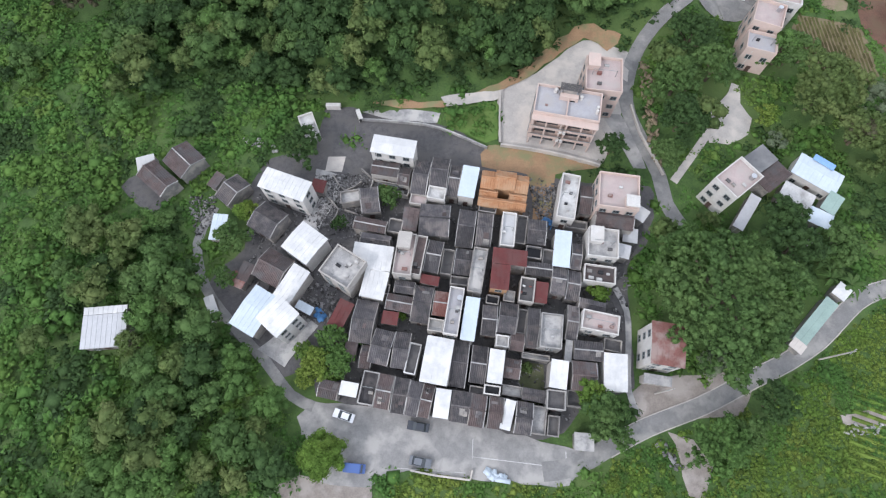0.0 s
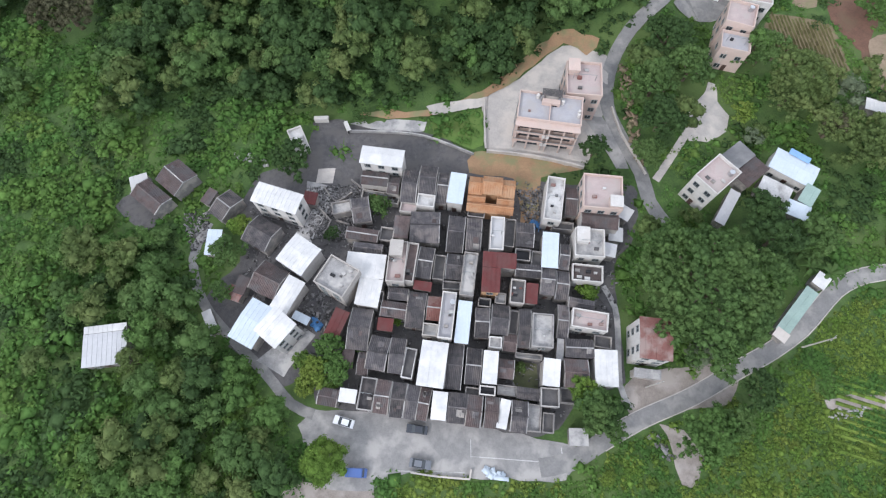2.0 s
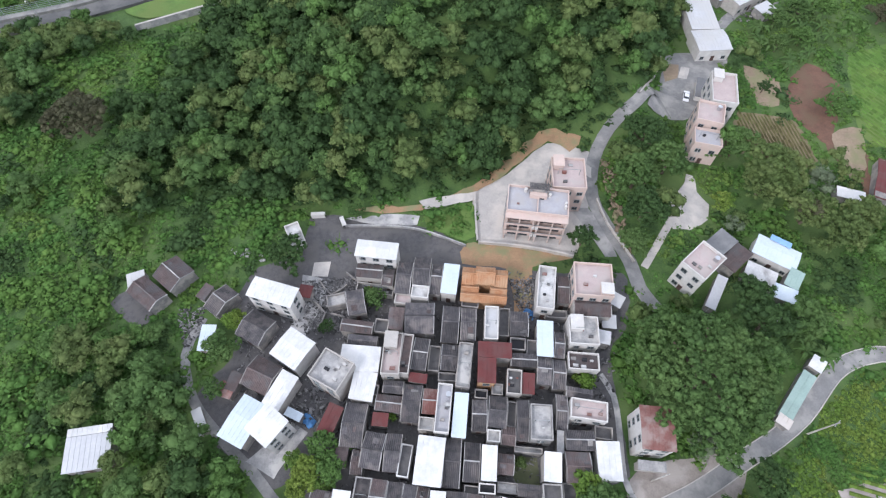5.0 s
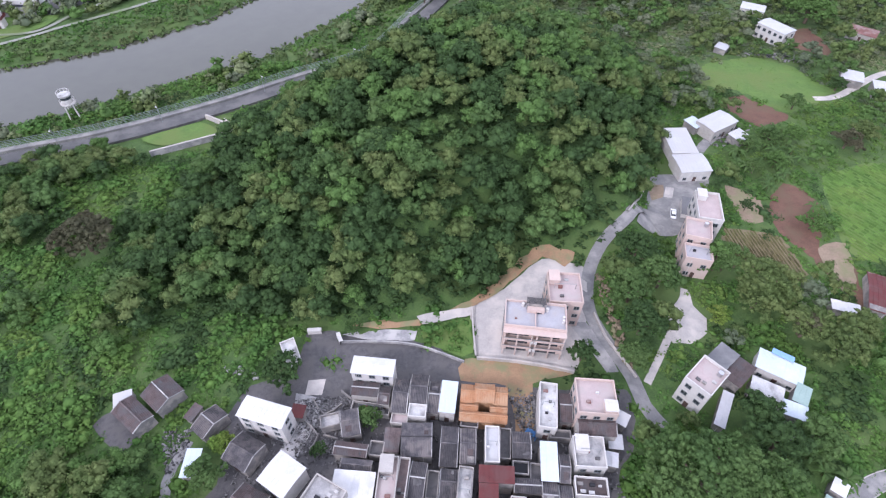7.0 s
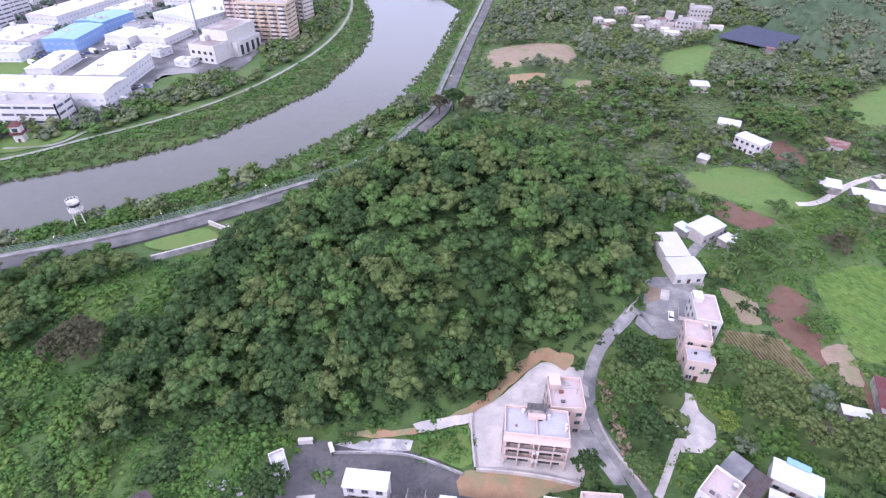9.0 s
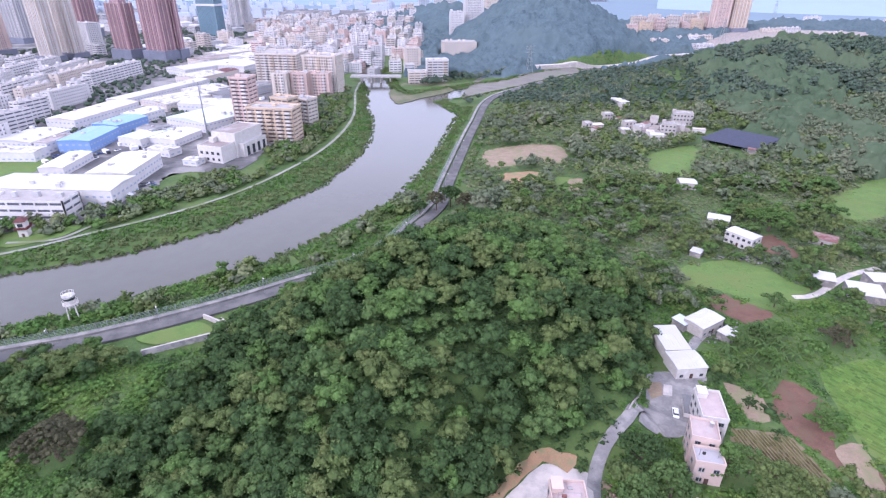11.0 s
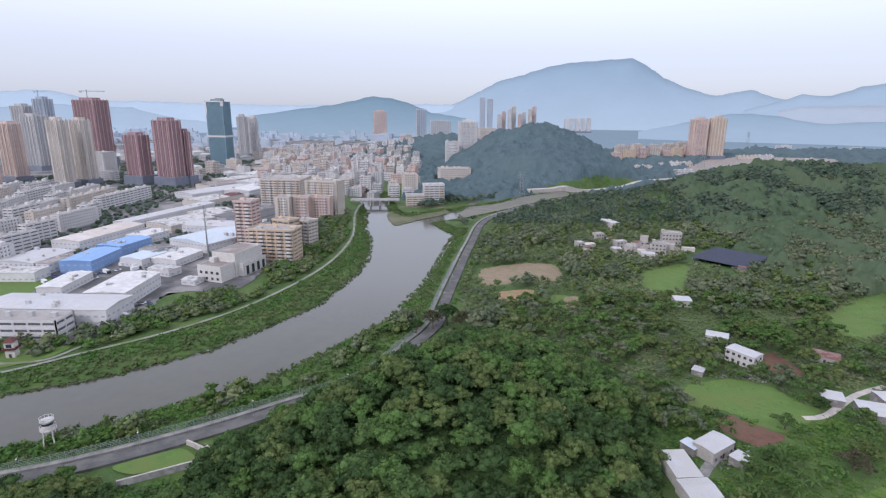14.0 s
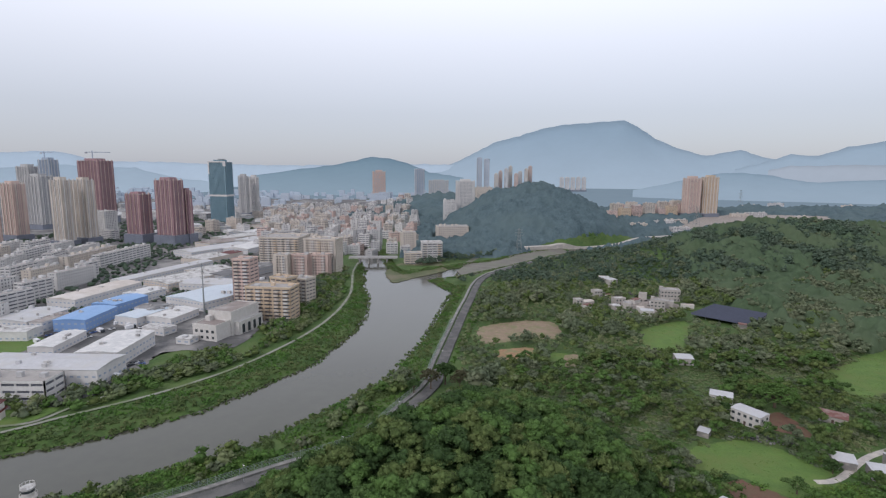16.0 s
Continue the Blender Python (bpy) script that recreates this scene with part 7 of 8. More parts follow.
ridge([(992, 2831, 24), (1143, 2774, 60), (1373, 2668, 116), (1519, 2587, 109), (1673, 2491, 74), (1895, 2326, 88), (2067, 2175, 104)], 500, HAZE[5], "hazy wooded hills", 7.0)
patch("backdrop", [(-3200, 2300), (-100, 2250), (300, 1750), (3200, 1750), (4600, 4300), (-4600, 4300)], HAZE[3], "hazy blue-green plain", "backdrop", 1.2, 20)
patch("lake", [(-3790.2, 6430.1), (-2904.3, 6614.2), (-1852.7, 4213.9), (-2442.7, 4138.4)], M["white"], "pale far reservoir", "lake", 1.5, 3)

# bridge over the river
bridge = thing("bridge", -91, 708, 0, 2, "grey concrete road bridge over the river", "bridge")
bm = bmesh.new()
box(bm, -32, 32, -5, 5, 4.0, 5.4)
part("deck", bm, M["concrete"], bridge)
for s in (-5, 4.7):
    bm = bmesh.new()
    box(bm, -32, 32, s, s + 0.3, 5.4, 6.6)
    part("parapet", bm, TOWN["grey"], bridge)
for k in (-18, -6, 6, 18):
    bm = bmesh.new()
    box(bm, k - 0.8, k + 0.8, -4, 4, -6, 4.0)
    part("pier", bm, M["concrete"], bridge)


def pylon(x, y, h):
    ob = thing("power_pylon", x, y, height(x, y), 10, "grey steel lattice power pylon", "pylon", "power pylons")
    bm = bmesh.new()
    for sx in (-1, 1):
        for sy in (-1, 1):
            a, b = Vector((sx * h * 0.11, sy * h * 0.11, 0)), Vector((sx * h * 0.015, sy * h * 0.015, h))
            m = Matrix.Translation((a + b) / 2) @ (b - a).to_track_quat('Z', 'Y').to_matrix().to_4x4()
            bmesh.ops.create_cone(bm, segments=4, radius1=0.35, radius2=0.25, depth=(b - a).length, matrix=m)
    part("leg_frame", bm, M["metal"], ob)
    bm = bmesh.new()
    for k in range(6):
        z = h * (0.1 + 0.14 * k)
        s = h * (0.11 - 0.095 * (z / h))
        box(bm, -s, s, -s - 0.15, -s + 0.15, z, z + 0.3)
        box(bm, -s, s, s - 0.15, s + 0.15, z, z + 0.3)
    part("bracing", bm, M["metal"], ob)
    for k in range(3):
        bm = bmesh.new()
        box(bm, -h * 0.16, h * 0.16, -0.25, 0.25, h * (0.72 + 0.11 * k), h * (0.72 + 0.11 * k) + 0.5)
        part("cross_arm", bm, M["metal"], ob)


pylon(*(112.7, 784.6), 36)
pylon(*(1131.8, 2056.6), 50)
pylon(*(562.7, 1191.9), 45)

# lookout on the near bank: a cabin with a railed gallery on four legs
look_out = thing("lookout_tower", -143.6, 174.4, -0.5, 20, "white lookout cabin with a railed gallery on concrete legs", "tower")
for sx in (-1, 1):
    for sy in (-1, 1):
        bm = bmesh.new()
        v = box(bm, sx * 1.3 - 0.2, sx * 1.3 + 0.2, sy * 1.3 - 0.2, sy * 1.3 + 0.2, 0, 7.0)
        for q in v[:4]:
            q.co.x += sx * 0.5
            q.co.y += sy * 0.5
        part("leg", bm, M["whitewall"], look_out)
for z, r, nm, m in ((7.0, 2.7, "gallery", "whitewall"), (10.4, 2.3, "roof", "stained")):
    bm = bmesh.new()
    bmesh.ops.create_cone(bm, segments=16, radius1=r, radius2=r, depth=0.35, cap_ends=True, matrix=Matrix.Translation((0, 0, z)))
    part(nm, bm, M[m], look_out)
bm = bmesh.new()
bmesh.ops.create_cone(bm, segments=16, radius1=1.9, radius2=1.9, depth=3.2, cap_ends=True, matrix=Matrix.Translation((0, 0, 8.7)))
part("cabin", bm, M["whitewall"], look_out)
bm = bmesh.new()
bmesh.ops.create_cone(bm, segments=16, radius1=1.96, radius2=1.96, depth=0.9, cap_ends=True, matrix=Matrix.Translation((0, 0, 9.3)))
part("window_band", bm, M["glass"], look_out, "dark glazed window band")
for k in range(12):
    a = k * math.pi / 6
    for z, r in ((7.2, 2.6), (10.6, 2.2)):
        bm = bmesh.new()
        box(bm, r * math.cos(a) - 0.06, r * math.cos(a) + 0.06, r * math.sin(a) - 0.06, r * math.sin(a) + 0.06, z, z + 1.1)
        part("baluster", bm, M["whitewall"], look_out)
for z, r in ((8.3, 2.6), (11.7, 2.2)):
    bm = bmesh.new()
    for k in range(12):
        a, b = k * math.pi / 6, (k + 1) * math.pi / 6
        p, q = Vector((r * math.cos(a), r * math.sin(a), z)), Vector((r * math.cos(b), r * math.sin(b), z))
        m = Matrix.Translation((p + q) / 2) @ (q - p).to_track_quat('Z', 'Y').to_matrix().to_4x4()
        bmesh.ops.create_cone(bm, segments=5, radius1=0.07, radius2=0.07, depth=(q - p).length, matrix=m)
    part("handrail", bm, M["whitewall"], look_out)

# the little red and white lookout across the river
post = thing("lookout_tower", -213.5, 246.5, 0, 12, "small square white lookout with a red roof and red balcony", "tower")
for q, nm, m in (((-2.1, 2.1, -2.1, 2.1, 0, 8.5), "shaft", "whitewall"), ((-2.9, 2.9, -2.9, 2.9, 4.4, 4.7), "balcony", "redsheet"), ((-1.2, 1.2, -2.16, -2.0, 5.6, 7.4), "window", "glass"), ((-0.6, 0.6, -2.16, -2.0, 0, 2.2), "door", "doorpaint"), ((-2.16, -2.0, -1.2, 1.2, 5.6, 7.4), "window", "glass")):
    bm = bmesh.new()
    box(bm, *q)
    part(nm, bm, M[m], post)
for q in ((-2.9, 2.9, -2.9, -2.75), (-2.9, 2.9, 2.75, 2.9), (-2.9, -2.75, -2.75, 2.75), (2.75, 2.9, -2.75, 2.75)):
    bm = bmesh.new()
    box(bm, *q, 4.7, 5.6)
    part("balcony_rail", bm, M["redsheet"], post)
bm = bmesh.new()
v = box(bm, -2.8, 2.8, -2.8, 2.8, 8.5, 10.3)
for q in v[4:]:
    q.co.x *= 0.25
    q.co.y *= 0.25
part("roof", bm, M["redsheet"], post, "red hipped roof")


def mast(x, y, h):
    ob = thing("radio_mast", x, y, 0, 0, "thin grey steel mast beside the pumping station", "mast")
    bm = bmesh.new()
    bmesh.ops.create_cone(bm, segments=6, radius1=0.8, radius2=0.25, depth=h, cap_ends=True, matrix=Matrix.Translation((0, 0, h / 2)))
    part("pole", bm, M["metal"], ob)
    for z in (0.3, 0.6, 0.85):
        bm = bmesh.new()
        bmesh.ops.create_cone(bm, segments=8, radius1=1.0, radius2=1.0, depth=0.4, cap_ends=True, matrix=Matrix.Translation((0, 0, h * z)))
        part("collar", bm, M["metal"], ob)


mast(*(-195.7, 434.2), 44)


def crane(x, y, z, rot):
    """A tower crane that stands on a tower under construction."""
    ob = thing("tower_crane", x, y, z, rot, "thin tower crane on a tower under construction", "crane", "tower cranes")
    bm = bmesh.new()
    box(bm, -0.9, 0.9, -0.9, 0.9, 0, 22)
    part("crane_mast", bm, TOWN["slate"], ob)
    bm = bmesh.new()
    box(bm, -14, 34, -0.6, 0.6, 18, 19.4)
    part("jib", bm, TOWN["slate"], ob)
    bm = bmesh.new()
    box(bm, -14, -9, -1.2, 1.2, 15.5, 18)
    part("counterweight", bm, TOWN["grey"], ob)


crane(*(-772, 1209, 138), 25)
crane(*(-1068, 1470, 145), -20)


def parked(seed, plan, count, label):
    """Cars and lorries parked about a yard, seen from far off."""
    r = random.Random(seed)
    px, py = [p[0] for p in plan], [p[1] for p in plan]
    for i in range(count):
        x, y = r.uniform(min(px), max(px)), r.uniform(min(py), max(py))
        lorry = r.random() < 0.3
        ob = thing("lorry" if lorry else "car", x, y, 0.25, r.choice((-30, 60)) + r.uniform(-6, 6), label if not lorry else "white lorry parked in the factory yard", "lorry" if lorry else "car", "vehicles in the yards")
        l, w2, h = (7.5, 1.2, 2.9) if lorry else (4.4, 0.9, 0.95)
        bm = bmesh.new()
        box(bm, -l / 2, l / 2 - (1.9 if lorry else 0), -w2, w2, 0.4, h)
        part("body", bm, PAINT[r.choice(("white", "white", "grey", "dark", "blue"))] if not lorry else PAINT["white"], ob)
        bm = bmesh.new()
        if lorry:
            box(bm, l / 2 - 1.8, l / 2, -w2 + 0.1, w2 - 0.1, 0.4, 2.3)
        else:
            v = box(bm, -l * 0.3, l * 0.2, -w2 + 0.1, w2 - 0.1, h, h + 0.5)
            for q in v[4:]:
                q.co.x *= 0.75
        part("cab" if lorry else "cabin", bm, M["glass"], ob)


parked(1, [(-257.2, 404.3), (-216.8, 390.0), (-257.9, 425.6)], 26, "car parked in the factory yard")
parked(2, [(-285.6, 384.1), (-250.6, 355.4), (-254.8, 389.1)], 14, "car parked between factory halls")
parked(3, [(-199.0, 295.1), (-184.7, 312.3), (-201.8, 324.3)], 14, "car parked beside the white factory")
parked(4, [(-301.5, 535.3), (-288.0, 593.7), (-258.7, 541.9)], 20, "car parked on the estate road")
parked(5, [(-210.0, 512.7), (-180.7, 469.0), (-225.8, 595.6)], 14, "car parked beside the apartment block")

# ---- plants ----


def tuft_crown(seed, clumps, leaves, size, leaf, flat=0.7, fine=1, spread=0.74, low=0.17, high=0.36, core=0.84):
    """A crown: a broken dome of lumpy clumps, each with a skin of small leaf sprays. Returns leaf triangles, clump points and clump faces."""
    r = np.random.RandomState(seed)
    lv, cv, cf = [], [], []
    bm = bmesh.new()
    if fine:
        bmesh.ops.create_icosphere(bm, subdivisions=fine, radius=1)
    else:
        bmesh.ops.create_uvsphere(bm, u_segments=4, v_segments=2, radius=1.2)
        bmesh.ops.triangulate(bm, faces=bm.faces)
    ico = np.array([v.co[:] for v in bm.verts])
    icof = np.array([[v.index for v in f.verts] for f in bm.faces])
    bm.free()
    lean = r.uniform(-0.12, 0.12, 2)
    for k in range(clumps):
        a = k * 2.399963 + r.uniform(-0.5, 0.5)
        q = math.sqrt((k + 0.3) / clumps) * r.uniform(0.86, 1.14)
        c = np.array([math.cos(a) * q * spread + lean[0] * (1 - q), math.sin(a) * q * spread + lean[1] * (1 - q), flat * (0.66 - 0.66 * q * q) + r.uniform(-0.16, 0.14)]) * size
        rad = size * r.uniform(low, high)
        base = len(cv) * len(ico)
        bumps = np.array([noise.noise(Vector(p) * 2.1 + Vector((seed * 3.1, k * 1.7, 0))) * 0.42 + noise.noise(Vector(p) * 4.7 + Vector((k * 2.3, seed, 5))) * 0.30 for p in ico])
        squash = np.array([r.uniform(0.85, 1.2), r.uniform(0.85, 1.2), r.uniform(0.62, 0.9)])
        cv.append(c + ico * (rad * core * (1 + bumps))[:, None] * squash)
        cf.append(icof + base)
        d = r.normal(size=(leaves, 3))
        d[:, 2] = np.abs(d[:, 2]) * 1.15 - 0.35
        d /= np.linalg.norm(d, axis=1)[:, None]
        p = c + d * rad * r.uniform(0.72, 1.22, (leaves, 1)) * squash
        n = d + r.normal(size=(leaves, 3)) * 0.55 + np.array([0, 0, 0.25])
        n /= np.linalg.norm(n, axis=1)[:, None]
        t = np.cross(n, r.normal(size=(leaves, 3)))
        t /= np.linalg.norm(t, axis=1)[:, None]
        b = np.cross(n, t)
        s = leaf * r.uniform(0.55, 1.35, (leaves, 1))
        lv.append(np.stack([p - t * s * 0.6 - b * s * 0.35, p + t * s * 0.6 - b * s * 0.35, p + b * s * 0.75], 1))
    return np.concatenate(lv).reshape(-1, 3), np.concatenate(cv), np.concatenate(cf)


def scatter(name, crowns, places, leaf_material, label, category, trunks=True):
    """One object for plants that nobody could count: crowns set at places (x, y, z, size, turn, kind)."""
    lvs, cvs, cfs, count = [], [], [], 0
    for x, y, z, s, a, k in places:
        l, c, f = crowns[int(k) % len(crowns)]
        ca, sa = math.cos(a) * s, math.sin(a) * s
        m = np.array([[ca, sa, 0], [-sa, ca, 0], [0, 0, s]])
        o = np.array([x, y, z])
        lvs.append(l @ m + o)
        cvs.append(c @ m + o)
        cfs.append(f + count)
        count += len(c)
    lv = np.concatenate(lvs)
    ob = tagged(new(name), label, category, kind="stuff")
    me = mesh_from("leaves", lv, np.arange(len(lv)).reshape(-1, 3))
    me.materials.append(leaf_material)
    o = new("leaves", me)
    o.parent = ob
    me = mesh_from("inner_crown", np.concatenate(cvs), np.concatenate(cfs))
    me.materials.append(leaf_material)
    me.polygons.foreach_set("use_smooth", np.ones(len(me.polygons), bool))
    o = new("inner_crown", me)
    o.parent = ob
    for o in ob.children:
        o["kind"] = "stuff"
    return ob


def mixed(name, crowns, places, materials, label, category):
    """A wood of several kinds of tree, one object a kind."""
    pick = np.random.RandomState(len(places)).randint(0, 100, len(places)) % len(materials)
    for i, m in enumerate(materials):
        if (pick == i).any():
            scatter(name, crowns, places[pick == i], M[m], label[i], category)


def inside(poly, x, y):
    hit = np.zeros(np.shape(x), bool)
    for (x0, y0), (x1, y1) in zip(poly, poly[1:] + poly[:1]):
        cross = ((y0 > y) != (y1 > y)) & (x < (x1 - x0) * (y - y0) / ((y1 - y0) or 1e-9) + x0)
        hit ^= cross
    return hit


def free(x, y, margin=0.0):
    ok = river_gap(x, y) > 1.0 + margin
    for cx, cy, r in KEEP_CLEAR:
        ok &= np.hypot(x - cx, y - cy) > r + margin
    for rows in LINES:
        ok &= along(rows, x, y) > margin
    for poly in FIELDS:
        for dx, dy in ((0, 0), (margin, 0), (-margin, 0), (0, margin), (0, -margin)):
            ok &= ~inside(poly, x + dx, y + dy)
    return ok


def spots(rng, x0, x1, y0, y1, gap):
    """A jittered grid of places."""
    xs, ys = np.meshgrid(np.arange(x0, x1, gap), np.arange(y0, y1, gap * 0.87))
    xs = xs + (np.arange(xs.shape[0]) % 2)[:, None] * gap / 2
    xs, ys = xs.ravel(), ys.ravel()
    return xs + rng.uniform(-0.38, 0.38, xs.size) * gap, ys + rng.uniform(-0.38, 0.38, xs.size) * gap


def lumps(x, y, scale, seed):
    return np.array([noise.noise((a / scale, b / scale, seed)) for a, b in zip(x, y)])


rng = np.random.RandomState(5)
WOOD = [tuft_crown(10 + i, 13 + i % 5, 52, 1.0, 0.098) for i in range(7)]


def cored(crown, seed, rad, squash):
    """The same crown round a closed lumpy core, so that no ground shows through it."""
    l, c, f = crown
    bm = bmesh.new()
    bmesh.ops.create_icosphere(bm, subdivisions=1, radius=rad)
    core = np.array([v.co[:] for v in bm.verts])
    tri = np.array([[v.index for v in q.verts] for q in bm.faces])
    bm.free()
    core *= (1 + 0.22 * np.random.RandomState(seed).uniform(-1, 1, (len(core), 1))) * np.array([1, 1, squash])
    return l, np.concatenate([c, core]), np.concatenate([f, tri + len(c)])


WOOD_FAR = [cored(tuft_crown(30 + i, 4, 11, 1.0, 0.19, fine=0, low=0.24, high=0.44, core=0.7), i, 0.56, 0.6) for i in range(6)]
WOOD_HAZE = [cored(tuft_crown(40 + i, 2, 8, 1.0, 0.25, 0.5, fine=0), i, 0.7, 0.55) for i in range(5)]
WOOD_LIGHT = [tuft_crown(60 + i, 8 + i % 3, 36, 1.0, 0.125) for i in range(5)]
REED = [tuft_crown(50 + i, 3, 11, 1.0, 0.23, 0.4, 0) for i in range(6)]
BUSH = [(l * np.array([1, 1, 0.62]), c * np.array([1, 1, 0.55]), f) for l, c, f in (tuft_crown(80 + i, 3 + i % 2, 17, 1.0, 0.155, 0.42, 0, low=0.28, high=0.5, core=0.62) for i in range(7))]


def planted(x, y, lo, hi, lift):
    z = land(x, y)
    s = rng.uniform(lo, hi, x.size)
    return np.stack([x, y, z + s * lift, s, rng.uniform(0, 6.28, x.size), rng.randint(0, 100, x.size)], 1)


def tree(x, y, r, h, material, label, seed, category="tree", clipped=False):
    """A single tree: tapered trunk with limbs and a crown of leaf clumps."""
    z = height(x, y)
    KEEP_CLEAR.append((x, y, r * 0.6))
    ob = thing("tree", x, y, z, 0, label, category)
    rnd = random.Random(seed)
    bm = bmesh.new()
    base = max(0.18, r * 0.07)
    bmesh.ops.create_cone(bm, segments=8, radius1=base, radius2=base * 0.55, depth=h * 0.6, matrix=Matrix.Translation((0, 0, h * 0.3)))
    for k in range(5):
        a = k * 1.26 + rnd.uniform(-0.3, 0.3)
        d = Vector((math.cos(a), math.sin(a), rnd.uniform(0.5, 0.9))).normalized()
        m = Matrix.Translation(Vector((0, 0, h * 0.42)) + d * r * 0.33) @ d.to_track_quat('Z', 'Y').to_matrix().to_4x4()
        bmesh.ops.create_cone(bm, segments=6, radius1=base * 0.5, radius2=base * 0.15, depth=r * 0.7, matrix=m)
    part("trunk", bm, M["bark"], ob, "grey-brown trunk with limbs")
    if clipped:
        l, c, f = tuft_crown(seed, 60, 90, r * 1.12, 0.30, flat=0.95, spread=0.68, low=0.16, high=0.24)
    else:
        l, c, f = wide_crown(seed, r, h)
    off = np.array([0, 0, h * 0.58])
    me = mesh_from("crown", l + off, np.arange(len(l)).reshape(-1, 3))
    me.materials.append(material)
    o = new("crown", me)
    o.parent = ob
    me = mesh_from("inner_crown", c + off, f)
    me.materials.append(material)
    me.polygons.foreach_set("use_smooth", np.ones(len(me.polygons), bool))
    o = new("inner_crown", me)
    o.parent = ob
    return ob


def wide_crown(seed, r, h):
    """A broad crown built from many small leafy domes, with an uneven outline."""
    rr = np.random.RandomState(seed)
    ls, cs, fs, count = [], [], [], 0
    size = min(2.3, max(0.9, r * 0.40))
    n = max(7, int(r * r * 1.8 / (size * size)))
    reach = r - size * 0.75
    for k in range(n):
        q = math.sqrt((k + 0.5) / n)
        a = k * 2.399963
        s = size * rr.uniform(0.7, 1.55)
        wob = 1 + 0.12 * math.sin(3 * a + seed) + 0.08 * math.sin(7 * a)
        o = np.array([math.cos(a) * q * reach * wob, math.sin(a) * q * reach * wob, (1 - q ** 2.2) * min(r * 0.45, h * 0.4) + rr.uniform(-0.45, 0.55) * size])
        l, c, f = WOOD_LIGHT[k % len(WOOD_LIGHT)]
        b = rr.uniform(0, 6.28)
        m = np.array([[math.cos(b), math.sin(b), 0], [-math.sin(b), math.cos(b), 0], [0, 0, 1]]) * s
        ls.append(l @ m + o)
        cs.append(c @ m + o)
        fs.append(f + count)
        count += len(c)
    return np.concatenate(ls), np.concatenate(cs), np.concatenate(fs)


tree(54.4, 36.4, 16.6, 14, M["leaf"], "huge spreading dark green banyan tree beside the road", 101)
tree(71.7, 49.5, 6.8, 10, M["leafdark"], "dark green tree beside the banyan", 102)
tree(70.7, 56.1, 5.7, 9, M["leafdark"], "dark green tree behind the pink house", 103)
tree(-23.6, -1.7, 5.0, 6, M["leaflight"], "round clipped bright green tree at the parking lot", 104, clipped=True)
tree(-39.8, 65.4, 5.6, 6, M["leafdark"], "dark green tree behind the white house", 105)
tree(-17.5, 54.5, 3.1, 4, M["leaf"], "small green tree in a yard", 106)
tree(-24.6, 79.3, 2.5, 4, M["leaf"], "small green tree by the dark plot", 107)
tree(-66.6, 15.6, 3.4, 7, M["leafolive"], "olive green tree beside the isolated shed", 171)
tree(-50.6, 40.8, 4.3, 6, M["leaf"], "green tree beside the lane", 108)
tree(-48.9, 47.8, 3.3, 5, M["leaflight"], "bright green tree between houses", 109)
tree(-50.5, 32.2, 2.9, 5, M["leaf"], "green tree beside the lane", 110)
tree(-27.8, 16.0, 4.0, 5, M["leaflight"], "bright green bushy tree in the village garden", 111)
tree(-25.0, 20.3, 4.0, 5, M["leafmid"], "green tree in the village garden", 112)
tree(-23.1, 16.4, 3.5, 5, M["leafmid"], "green tree in the village garden", 113)
tree(-30.3, 17.6, 2.8, 3, M["scrublight"], "bright green bush in the village garden", 161)
tree(-24.6, 13.2, 2.4, 3, M["scrublight"], "bright green bush in the village garden", 162)
tree(-29.6, 12.9, 2.8, 4, M["leaflight"], "bright green bush in the village garden", 114)
tree(31.3, 10.3, 5.2, 6, M["leaf"], "green tree at the village corner", 115)
tree(28.5, 13.8, 3.9, 6, M["leaflight"], "bright green banana-like tree at the village corner", 116)
tree(34.6, 7.4, 3.1, 4, M["leaf"], "green tree at the village corner", 117)
tree(33.5, 72.3, 3.8, 5, M["leafdark"], "dark green tree beside the pink house", 118)
tree(15.9, 18.8, 1.3, 2, M["leafolive"], "bright green bush in a ruined house", 119)
tree(30.6, 36.2, 2.7, 3, M["leaflight"], "bright green bush by the footpath", 120)
tree(52.8, 103.8, 7.0, 8, M["leafdark"], "dense green tree beside the lane", 121)
tree(49.3, 91.2, 6.7, 8, M["leaf"], "dense green tree beside the lane", 122)
tree(50.0, 80.6, 7.1, 8, M["leafdark"], "dense green tree beside the lane", 123)
tree(58.7, 96.4, 6.5, 8, M["leaf"], "dense green tree beside the lane", 124)
tree(46.2, 71.7, 4.5, 7, M["leaf"], "green tree beside the lane", 125)
tree(78.3, 102.6, 6.3, 8, M["leaf"], "green tree beside the pink house", 126)
tree(71.5, 85.0, 3.4, 5, M["leaflight"], "bright green tree beside the turning yard", 127)
tree(52.8, 7.0, 6.4, 8, M["leafmid"], "broad olive green tree beside the road", 128)
tree(64.7, 16.0, 5.0, 7, M["leafdark"], "dark green tree beside the road", 129)
tree(59.6, 9.7, 3.8, 6, M["leaf"], "green tree beside the road", 130)
tree(32.8, -2.2, 1.9, 3, M["leaflight"], "yellow-green bush beside the road", 131)
tree(82.8, 89.4, 6.9, 8, M["leafolive"], "olive green tree among fields", 132)
tree(92.2, 80.7, 6.8, 8, M["leafolive"], "olive green tree among fields", 133)
tree(97.8, 74.1, 6.5, 8, M["leafolive"], "olive green open tree behind the farm roofs", 160)
tree(91.9, 81.5, 4.6, 8, M["leafbrown"], "brown-green open tree among fields", 161)
